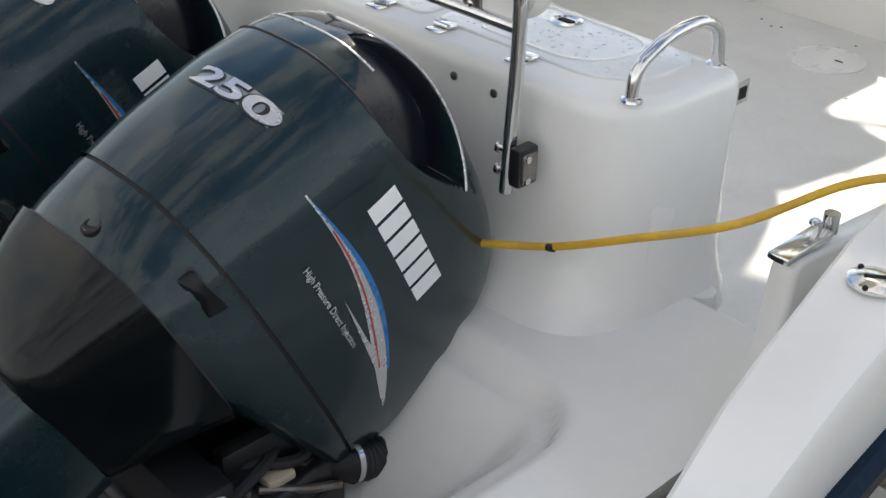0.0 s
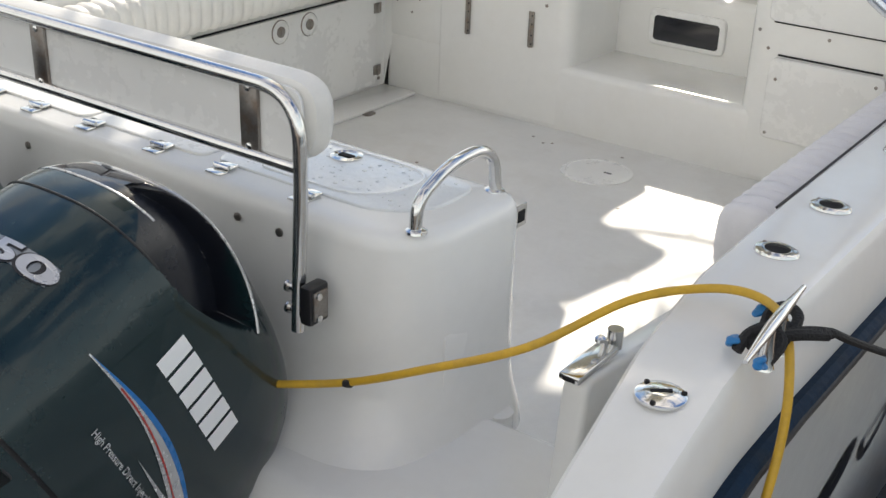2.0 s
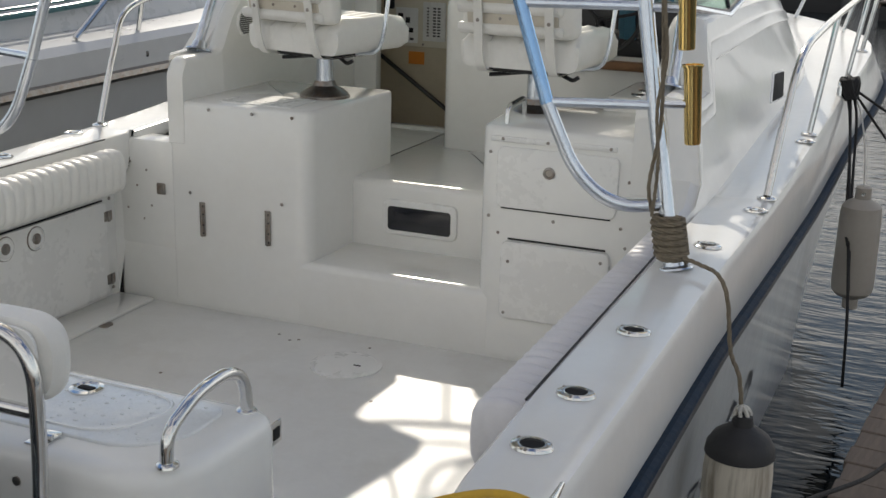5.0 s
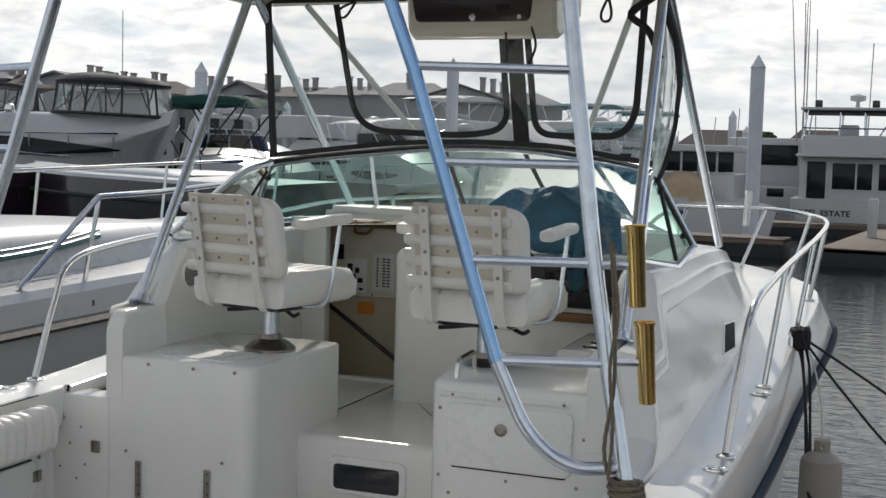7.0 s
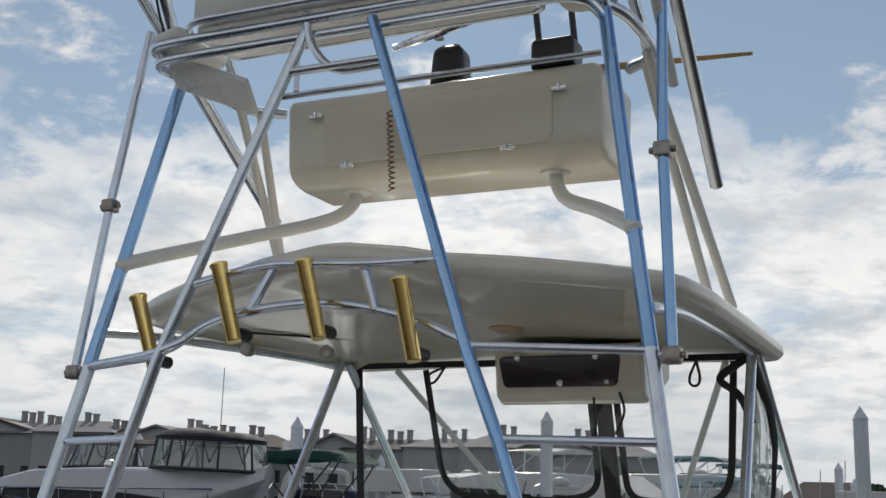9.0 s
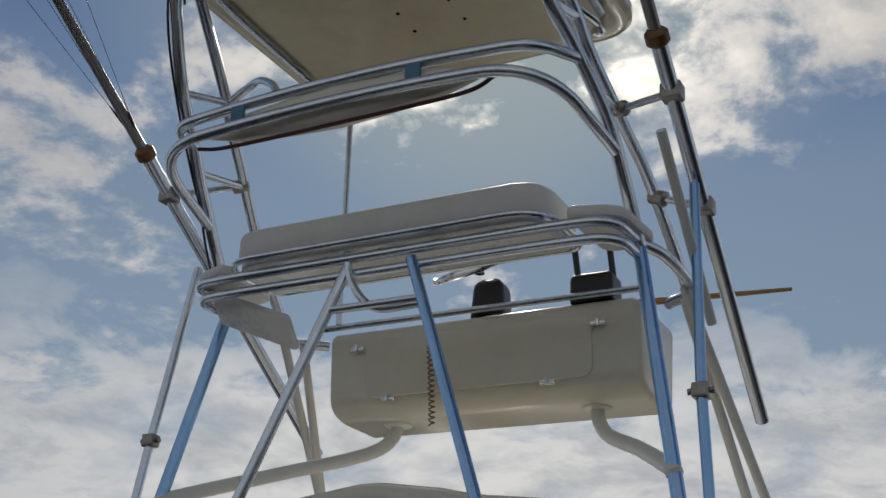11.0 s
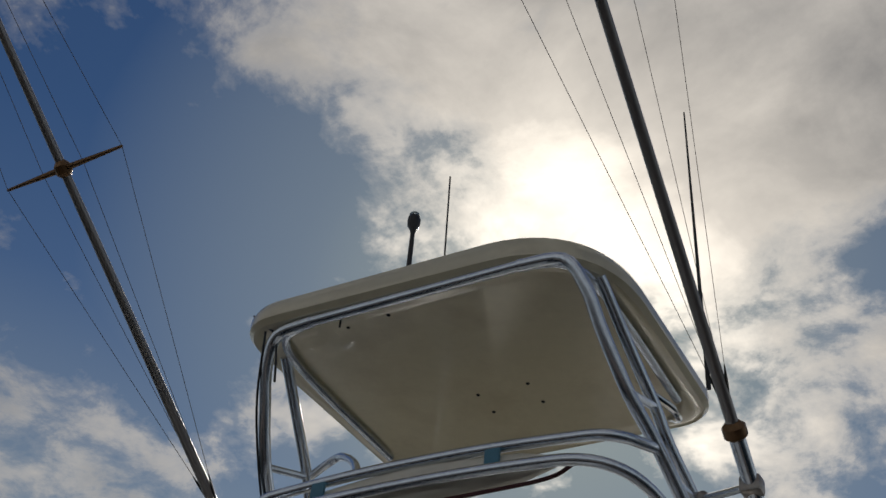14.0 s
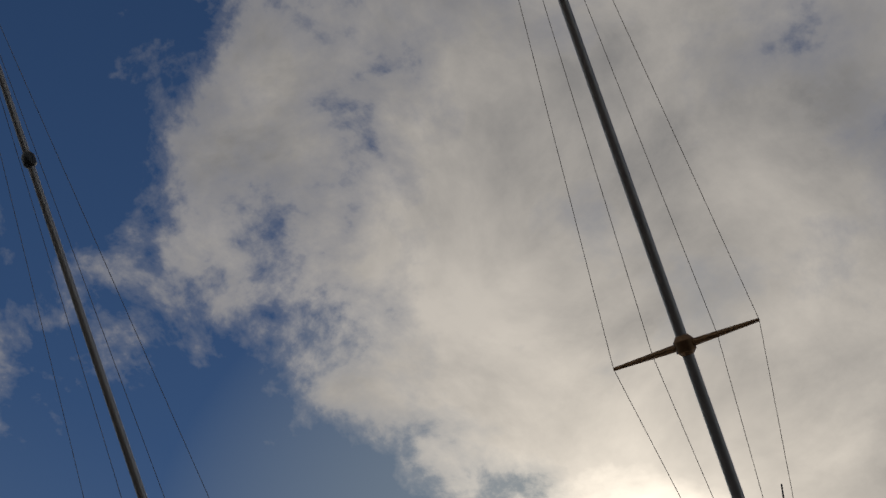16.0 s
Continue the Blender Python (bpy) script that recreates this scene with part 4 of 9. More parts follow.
    for px, pz in ((0.40, 0.80), (0.40, 0.56), (0.65, 0.565), (0.90, 0.57), (0.92, 0.74), (0.44, 0.50), (0.92, 0.50), (0.49, 0.40), (0.84, 0.44), (0.48, 0.20), (0.83, 0.25), (0.45, 0.853), (0.62, 0.853), (0.85, 0.853)):
        screw(bm, (px, y - 0.022 if 0.45 < px < 0.88 and pz < 0.47 else (y - 0.010 if pz > 0.84 else y), pz), (0, -1, 0), 0.0065)
    part_each("screw_head", bm, DULL, stb)
    bm = bmesh.new()
    tube(bm, fillet([(0.43, 0.95, 0.893), (0.43, 0.96, 0.955), (0.43, 1.14, 0.965), (0.43, 1.15, 0.893)], 0.03), 0.010, 12)
    part("grab_handle", bm, CHROME, stb, "stainless grab handle")
    # coaming round the helm
    prof = [(0.868, 0.70), (0.868, 1.0), (0.90, 1.05), (1.16, 1.055), (1.26, 1.22), (1.36, 1.295), (2.42, 1.315), (2.42, 0.5), (1.2, 0.5)]
    for s in MIRROR:
        bm = bmesh.new()
        rows = []
        for k, (xo, d) in enumerate(((1.00, -0.02), (0.995, -0.012), (0.985, -0.006), (0.975, -0.004), (0.96, -0.004), (0.945, -0.006), (0.935, -0.010), (0.925, -0.02))):
            ring_pts = []
            for py, pz in rounded(prof, [0, 0.03, 0.05, 0.05, 0.08, 0.08, 0.02, 0, 0]):
                ring_pts.append((s * xo, py, pz + d * (1 if pz > 0.8 else 0)))
            rows.append(ring_pts)
        skin(bm, rows, True, True, True)
        part("helm_coaming", bm, GEL, boat, "white moulded coaming beside the helm", angle=50)
    # speaker grille in the port coaming
    bm = bmesh.new()
    turned(bm, (-0.927, 1.34, 1.153), (1, 0, 0), [(0, 0.060), (0.006, 0.060), (0.010, 0.052), (0.010, 0.0)], 28)
    spk = part("speaker", bm, GELTOP, boat, "round white speaker grille")
    bm = bmesh.new()
    for k in range(-5, 6):
        wide = math.sqrt(max(0.0, 0.050 ** 2 - (k * 0.009) ** 2))
        box(bm, (-0.9175, 1.34 - wide, 1.153 + k * 0.009 - 0.0028), (-0.9155, 1.34 + wide, 1.153 + k * 0.009 + 0.0028))
    part_each("slot", bm, DARK, spk)


build_bulkhead()


def build_cabin():
    def flank(y):
        b, tw, zf = trunk(y)
        zs = sheer(y)[1]
        z = min(zf, lerp_table(CUT, y)[0])
        g = lambda q: b + (tw - b) * (q * (z - zs)) / (zf - zs)
        h = z - zs
        lip = 0.009 * min(1.0, max(0.0, (y - 1.3) / 0.5))
        return [(b, zs - 0.03), (g(0.05), zs + h * 0.05), (g(0.22), zs + h * 0.22), (g(0.50), zs + h * 0.50), (g(0.67), zs + h * 0.67), (g(0.70), zs + h * 0.70), (g(0.70) + lip, zs + h * 0.712), (g(0.73) + lip, zs + h * 0.73), (g(0.80) + lip, zs + h * 0.80), (g(0.82) + lip, zs + h * 0.82), (g(0.82), zs + h * 0.832), (g(0.85), zs + h * 0.85), (g(0.94), zs + h * 0.94), (g(0.98) - 0.004, z - 0.02), (g(1.0) - 0.035, z - 0.004), (max(0.955, g(1.0) - 0.10), z + 0.002 if y >= 0.84 else z - 0.004), (max(0.955, g(1.0) - 0.105), z - 0.03 if y >= 0.84 else zs - 0.03)]

    ys = [0.50, 0.56, 0.62, 0.68, 0.74, 0.79, 0.84, 0.87, 0.90, 1.0, 1.1, 1.16, 1.21, 1.26, 1.31, 1.36, 1.6, 2.0, 2.38] + list(np.linspace(2.45, 4.5, 22))
    cabin = None
    for s in MIRROR:
        bm = bmesh.new()
        tuck = lambda y: 9.0 if s > 0 else 0.99 + max(0.0, y - 0.87) * 0.62
        skin(bm, [[(s * min(x, tuck(y)), y, z) for x, z in flank(y)] for y in ys if s > 0 or y > 0.85], False)
        p = part("cabin_side", bm, GEL, boat, "glossy white cabin side with moulded lines", angle=20)
        cabin = cabin or p
    bm = bmesh.new()
    rows = []
    for y in np.linspace(2.38, 4.5, 22):
        tw, z = flank(y)[-2]
        rows.append([(tw * q, y, z + 0.04 * (1 - q * q)) for q in np.linspace(1, -1, 13)])
    skin(bm, rows, False)
    part("cabin_top", bm, GELTOP, boat, "white foredeck over the cabin", angle=60)
    bm = bmesh.new()
    last = [(x, 4.5, z) for x, z in flank(4.5)]
    bm.faces.new(ring(bm, last + [(-x, y, z) for x, y, z in last[::-1]]))
    part("cabin_front", bm, GEL, boat)
    # portlights
    for s in MIRROR:
        bm = bmesh.new()
        def face(u, v, w):
            b, tw, zf = trunk(u)
            zs = sheer(u)[1]
            return (s * (b + (tw - b) * (v - zs) / (zf - zs) + w), u, v)
        slab(bm, rounded([(2.15, 0.866), (2.44, 0.856), (2.62, 0.963), (2.36, 0.975)], 0.02), -0.02, 0.006, 0.003, place=face)
        light = part("portlight", bm, GELTOP, cabin, "small dark portlight")
        bm = bmesh.new()
        slab(bm, rounded([(2.18, 0.872), (2.43, 0.864), (2.59, 0.957), (2.37, 0.968)], 0.012), 0.002, 0.0085, 0.001, place=face)
        part("pane", bm, DARK, light)
    # bulkhead with the companionway, and what shows inside
    bm = bmesh.new()
    for lo, hi in (((-1.0, 2.40, 0.5), (-0.80, 2.46, 1.36)), ((-0.35, 2.40, 0.5), (1.0, 2.46, 1.36)), ((-0.81, 2.40, 1.36), (-0.34, 2.46, 1.40)), ((-1.0, 2.40, 0.45), (1.0, 2.46, 0.565))):
        box(bm, lo, hi, 0.008)
    wall = part("cabin_bulkhead", bm, GEL, boat, "white bulkhead with an open companionway")
    bm = bmesh.new()
    slab(bm, rounded([(-0.76, 2.36), (-0.30, 2.36), (-0.30, 2.62), (-0.76, 2.62)], 0.03), 1.395, 1.425, 0.012)
    part("sliding_hatch", bm, GELTOP, boat, "white sliding companionway hatch")
    bm = bmesh.new()
    shell = [(-1.02, 2.46), (-1.02, 2.83), (-0.24, 2.83), (-0.24, 2.46), (-0.28, 2.46), (-0.28, 2.79), (-0.98, 2.79), (-0.98, 2.46)]
    skin(bm, [[(x, y, z) for x, y in shell] for z in (0.2, 1.335)], True, True, True)
    inside = part("cabin_lining", bm, BEIGE, boat, "beige cabin lining seen through the companionway")
    front = lambda u, v, w: (u, 2.788 - w, v)
    bm = bmesh.new()
    slab(bm, rounded([(-0.93, 0.925), (-0.46, 0.925), (-0.46, 1.295), (-0.93, 1.295)], 0.03), 0.0, 0.022, 0.006, place=front)
    board = part("switch_board", bm, LIGHTCREAM, inside, "cream switch board with panels and screws")
    for (x0, z0, x1, z1), d, m, nm in (((-0.93, 1.12, -0.87, 1.20), 0.030, BLACK, "meter"), ((-0.86, 0.945, -0.73, 1.13), 0.028, WHITE, "diagram_panel"), ((-0.70, 0.96, -0.57, 1.165), 0.028, GELTOP, "breaker_panel")):
        bm = bmesh.new()
        slab(bm, rounded([(x0, z0), (x1, z0), (x1, z1), (x0, z1)], 0.006, 3), 0.02, d, 0.002, place=front)
        p = part(nm, bm, m, board)
        bm = bmesh.new()
        if nm == "breaker_panel":
            for k in range(10):
                for u in (-0.675, -0.640, -0.615):
                    box(bm, front(u, 0.985 + k * 0.016, 0.031), front(u + (0.010 if u < -0.65 else 0.016), 0.993 + k * 0.016, 0.027))
            part_each("breaker", bm, BLACK, p)
        elif nm == "diagram_panel":
            for k, (u, v, w, h) in enumerate(((-0.845, 1.00, 0.05, 0.045), (-0.845, 1.06, 0.03, 0.04), (-0.80, 1.05, 0.025, 0.03), (-0.785, 1.00, 0.03, 0.025), (-0.845, 0.96, 0.022, 0.012), (-0.81, 0.96, 0.022, 0.012), (-0.775, 0.96, 0.022, 0.012))):
                box(bm, front(u, v, 0.030), front(u + w, v + h, 0.027))
            part_each("dark_mark", bm, BLACK, p)
        else:
            bm.free()
    bm = bmesh.new()
    for u, v in ((-0.91, 0.945), (-0.70, 0.94), (-0.48, 0.945), (-0.91, 1.275), (-0.48, 1.275), (-0.48, 1.13), (-0.91, 1.05)):
        screw(bm, front(u, v, 0.023), (0, -1, 0), 0.007)
    part_each("screw_head", bm, DULL, board)
    bm = bmesh.new()
    box(bm, front(-0.79, 0.83, 0.006), front(-0.70, 0.897, -0.002))
    part("warning_label", bm, ORANGE, inside, "orange warning label")
    bm = bmesh.new()
    slab(bm, rounded([(-0.555, 0.82), (-0.47, 0.82), (-0.47, 0.893), (-0.555, 0.893)], 0.012), -0.002, 0.010, 0.004, place=front)
    slab(bm, rounded([(-0.535, 0.838), (-0.49, 0.838), (-0.49, 0.876), (-0.535, 0.876)], 0.008), 0.008, 0.016, 0.003, place=front)
    part("hatch_latch", bm, DULL, inside, "tarnished hatch latch")
    part("gas_strut", tubes([[(-0.99, 2.765, 0.895), (-0.40, 2.765, 0.497)]], 0.012, 8), STRUT, inside, "dark diagonal gas strut")
    part("cable_loop", tubes([fillet([(-0.80, 2.755, 1.33), (-0.79, 2.72, 1.265), (-0.71, 2.72, 1.265), (-0.69, 2.755, 1.33)], 0.03)], 0.008, 8), TEAK, inside)
    bm = bmesh.new()
    box(bm, (-0.93, 2.77, 1.300), (-0.46, 2.785, 1.328), 0.004)
    part("wood_rail", bm, TEAK, inside)
    bm = bmesh.new()
    box(bm, (-0.975, 2.60, 0.28), (-0.90, 2.775, 0.64), 0.01)
    part("locker_hole", bm, DARK, inside)
    # helm console
    bm = bmesh.new()
    slab(bm, rounded([(-0.27, 2.02), (0.96, 2.02), (0.96, 2.46), (-0.27, 2.46)], 0.05), 0.5, 1.26, 0.05)
    console = part("helm_console", bm, GEL, boat, "white helm console")
    bm = bmesh.new()
    box(bm, (0.20, 2.005, 1.04), (0.88, 2.03, 1.255), 0.01)
    part("instrument_panel", bm, BLACK, console, "black instrument panel")
    bm = bmesh.new()
    box(bm, (0.24, 1.98, 0.98), (0.90, 2.04, 1.02), 0.01)
    part("teak_shelf", bm, TEAK, console, "varnished teak trim")
    bm = bmesh.new()
    for k in range(5):
        turned(bm, (0.28 + 0.13 * k, 2.006, 1.13), (0, -1, 0), [(0, 0.035), (0.01, 0.035), (0.012, 0.028)], 18)
    part_each("gauge", bm, SMOKE, console)
    bm = bmesh.new()
    c, ax = Vector((0.50, 1.90, 1.20)), Vector((0, -0.75, 0.66))
    s1 = Vector((1, 0, 0))
    s2 = ax.cross(s1)
    tube(bm, [c + (s1 * math.cos(a) + s2 * math.sin(a)) * 0.18 for a in np.linspace(0, 2 * math.pi, 33)[:-1]], 0.010, 8, closed=True)
    for a in (0.3, 2.4, 4.5):
        tube(bm, [c, c + (s1 * math.cos(a) + s2 * math.sin(a)) * 0.18], 0.007, 8)
    tube(bm, [c, c - ax * 0.16], 0.02, 10)
    part("steering_wheel", bm, BLACK, console, "black steering wheel")
    # drink holders and a chart box beside the helm seat
    bm = bmesh.new()
    slab(bm, rounded([(0.66, 1.42), (0.96, 1.42), (0.96, 1.95), (0.66, 1.95)], 0.03), 0.55, 0.95, 0.03)
    side = part("helm_side_box", bm, GEL, boat, "white side box with cup holders")
    for y in (1.52, 1.64):
        bm = bmesh.new()
        turned(bm, (0.80, y, 0.95), (0, 0, 1), [(0, 0.050), (0.006, 0.050), (0.007, 0.042), (0.002, 0.040), (0.002, 0)], 24)
        cup = part("cup_holder", bm, CHROME, side, "stainless cup holder")
        bm = bmesh.new()
        turned(bm, (0.80, y, 0.9525), (0, 0, 1), [(0, 0.039), (0.001, 0.0)], 24)
        part("cup_well", bm, DARK, cup)
    bm = bmesh.new()
    box(bm, (0.74, 1.78, 0.95), (0.90, 1.80, 1.12), 0.006)
    part("remote_panel", bm, BLACK, side, "black switch panel")
    # windshield
    top = [(-0.915, 2.02, 1.635), (-0.80, 2.20, 1.665), (-0.55, 2.36, 1.70), (-0.2, 2.45, 1.735), (0.2, 2.45, 1.735), (0.55, 2.36, 1.70), (0.80, 2.20, 1.665), (0.915, 2.02, 1.635)]
    foot = [(-1.075, 2.12, 1.325), (-0.98, 2.45, 1.33), (-0.70, 2.82, 1.35), (-0.25, 3.0, 1.365), (0.25, 3.0, 1.365), (0.70, 2.82, 1.35), (0.98, 2.45, 1.33), (1.075, 2.12, 1.325)]
    screen = part("windshield_frame", tubes([spline(top)], 0.014, 8), BLACK, boat, "black trimmed windshield top frame")
    bm = bmesh.new()
    tube(bm, [p + Vector((0, -0.004, -0.018)) for p in spline(top)], 0.011, 8)
    tube(bm, [p + Vector((0, 0, 0.012)) for p in spline(foot)], 0.014, 8)
    part("frame_tube", bm, ALU, screen)
    bm = bmesh.new()
    skin(bm, [[tuple(p) for p in spline(foot)], [tuple(p) for p in spline(top)]], False)
    pane = part("front_glass", bm, GLASS, screen, "green tinted windshield glass")
    pane.visible_shadow = False
    for k in (2, 3, 4, 5):
        part("mullion", tubes([[foot[k], top[k]]], 0.011, 8), BLACK if k in (3, 4) else ALU, screen)
    for s in MIRROR:
        a, b, c = Vector((s * 0.915, 2.02, 1.635)), Vector((s * 1.075, 2.12, 1.325)), Vector((s * 1.00, 1.30, 1.315))
        d, e = Vector((s * 0.93, 1.80, 1.60)), Vector((s * 1.055, 1.80, 1.258))
        part("wing_frame", tubes([[a, b, e, c], fillet([c, d, a], 0.08)], 0.018, 8), ALU, screen, "bright aluminium wing window frame")
        mid = (a + b + c + d + e) / 5
        seal = [p.lerp(mid, 0.10) + Vector((s * 0.004, -0.006, 0)) for p in (a, b, e, c, d, a)]
        part("seal", tubes([seal], 0.008, 6), BLACK, screen)
        m = e.lerp(b, 0.1)
        part("wing_mullion", tubes([[m, a.lerp(b, 0.10)]], 0.009, 8), BLACK, screen)
        bm = bmesh.new()
        skin(bm, [[e, b], [c, a], [c.lerp(d, 0.5), a.lerp(d, 0.5)], [d, d.lerp(a, 0.01)]], False)
        w = part("wing_glass", bm, GLASS, screen)
        w.visible_shadow = False
        bm = bmesh.new()
        turned(bm, a.lerp(b, 0.25), (-s, -0.5, 0), [(0, 0.012), (0.03, 0.012)], 10)
        turned(bm, a.lerp(b, 0.85), (-s, -0.5, 0), [(0, 0.012), (0.03, 0.012)], 10)
        part_each("clip", bm, BLACK, screen)


build_cabin()


def build_bow_rail():
    rail = [(1.385, 0.92, 0.735), (1.405, 1.06, 1.02), (1.425, 1.20, 1.190), (1.45, 1.6, 1.247), (1.485, 2.4, 1.289), (1.53, 3.3, 1.334), (1.535, 4.0, 1.373), (1.43, 4.65, 1.382), (1.12, 5.3, 1.393), (0.60, 5.85, 1.370), (0.0, 6.05, 1.365)]
    path = spline(rail, 6)
    full = path + [Vector((-p.x, p.y, p.z)) for p in path[-2::-1]]
    bow = part("bow_rail", tubes([full], 0.0135, 12), CHROME, boat, "polished stainless bow rail on raked stanchions")
    for s in MIRROR:
        for (x, y), (tx, ty, tz) in (((1.41, 1.93), (1.468, 2.0, 1.268)), ((1.455, 3.05), (1.52, 3.1, 1.324)), ((1.46, 4.0), (1.535, 4.02, 1.373)), ((1.30, 4.65), (1.41, 4.70, 1.383)), ((0.95, 5.20), (1.08, 5.35, 1.391)), ((0.40, 5.60), (0.46, 5.93, 1.368))):
            z = sheer(y)[1]
            part("stanchion", tubes([[(s * x, y, z), (s * tx, ty, tz)]], 0.012, 10), CHROME, bow)
        bm = bmesh.new()
        for x, y in ((1.385, 0.92), (1.41, 1.93), (1.455, 3.05), (1.46, 4.0)):
            turned(bm, (s * x, y, sheer(y)[1]), (0, 0, 1), [(0, 0.034), (0.005, 0.032), (0.010, 0.018)], 20)
        part_each("base_flange", bm, CHROME, bow)
    bm = bmesh.new()
    turned(bm, (0.93, 5.53, 1.262), (0.05, 0, 1), [(0, 0.02), (0.0, 0.026), (0.24, 0.026), (0.245, 0.02)], 16)
    part("rail_rod_holder", bm, CHROME, bow, "polished rod holder clamped to the bow rail")
    bm = bmesh.new()
    slab(bm, rounded([(-0.9, 3.3), (0.9, 3.3), (0.6, 5.9), (-0.6, 5.9)], 0.2), 0.8, 0.94, 0.02)
    part("fore_deck", bm, GELTOP, boat)
    # bow cleat with coiled line
    bm = bmesh.new()
    tube(bm, [(1.455, 2.68, 0.895), (1.455, 2.80, 0.905), (1.455, 2.92, 0.905)], lambda s: 0.006 + 0.008 * math.sin(math.pi * s), 10)
    for y in (2.76, 2.84):
        turned(bm, (1.455, y, 0.84), (0, 0, 1), [(0, 0.018), (0.07, 0.01)], 10)
    part("bow_cleat", bm, CHROME, boat, "bow cleat")


build_bow_rail()

# Loose cockpit things
def build_seat_back():
    back = thing("transom_backrest", (0.0, -1.70, 0.5), "folding transom backrest, white cushion on a stainless steel frame", "backrest")
    y = -1.725
    half = lambda s: [(s * 0.560, y, 0.515), (s * 0.573, y, 0.72), (s * 0.573, y, 0.90), (s * 0.545, y - 0.01, 0.965), (s * 0.44, y - 0.015, 0.985)]
    path = [(0.560, y, 0.515), (0.566, y, 0.66), (0.573, y, 0.78), (0.573, y, 0.975), (-0.96, y, 0.985), (-0.96, y, 0.70)]
    part("back_tube", tubes([fillet(path, 0.12, 10)], 0.0135, 14), CHROME, back, "polished stainless tube")
    part("lower_tube", tubes([[(0.573, y, 0.838), (-0.95, y, 0.845)]], 0.012, 12), CHROME, back)
    for x in (0.455, -0.13, -0.72):
        bm = bmesh.new()
        box(bm, (x - 0.022, y - 0.004, 0.835), (x + 0.022, y + 0.006, 0.985), 0.003)
        strap = part("strap", bm, DULL, back, "dark vertical strap with bolts")
        bm = bmesh.new()
        for z in (0.853, 0.962):
            screw(bm, (x, y - 0.005, z), (0, -1, 0), 0.007)
        part_each("bolt", bm, CHROME, strap)
    bm = bmesh.new()
    slab(bm, rounded([(-0.94, 0.838), (0.598, 0.838), (0.606, 0.997), (-0.94, 0.997)], [0.03, 0.075, 0.075, 0.03], 8), 0.012, 0.075, 0.03, place=lambda u, v, w: (u, y + w, v), low=True)
    part("cushion", bm, VINYL, back, "white vinyl cushion")
    bm = bmesh.new()
    slab(bm, rounded([(-0.93, 0.842), (0.575, 0.842), (0.575, 0.98), (-0.93, 0.98)], 0.04), 0.004, 0.011, 0.002, place=lambda u, v, w: (u, y + w, v))
    part("backing_board", bm, GELTOP, back)
    bm = bmesh.new()
    box(bm, (0.578, -1.742, 0.54), (0.606, -1.690, 0.618), 0.006)
    bracket = part("pivot_bracket", bm, BLACK, back, "rust-flecked black pivot bracket")
    bm = bmesh.new()
    box(bm, (0.605, -1.735, 0.55), (0.610, -1.698, 0.608), 0.003)
    part("plate", bm, DULL, bracket)
    bm = bmesh.new()
    for z in (0.556, 0.60):
        cylinder(bm, (0.540, y, z), (0.615, y, z), 0.007, n=10)
        turned(bm, (0.542, y, z), (-1, 0, 0), [(0, 0.012), (0.006, 0.012), (0.009, 0.005)], 12)
    part_each("bolt", bm, CHROME, bracket)


build_seat_back()


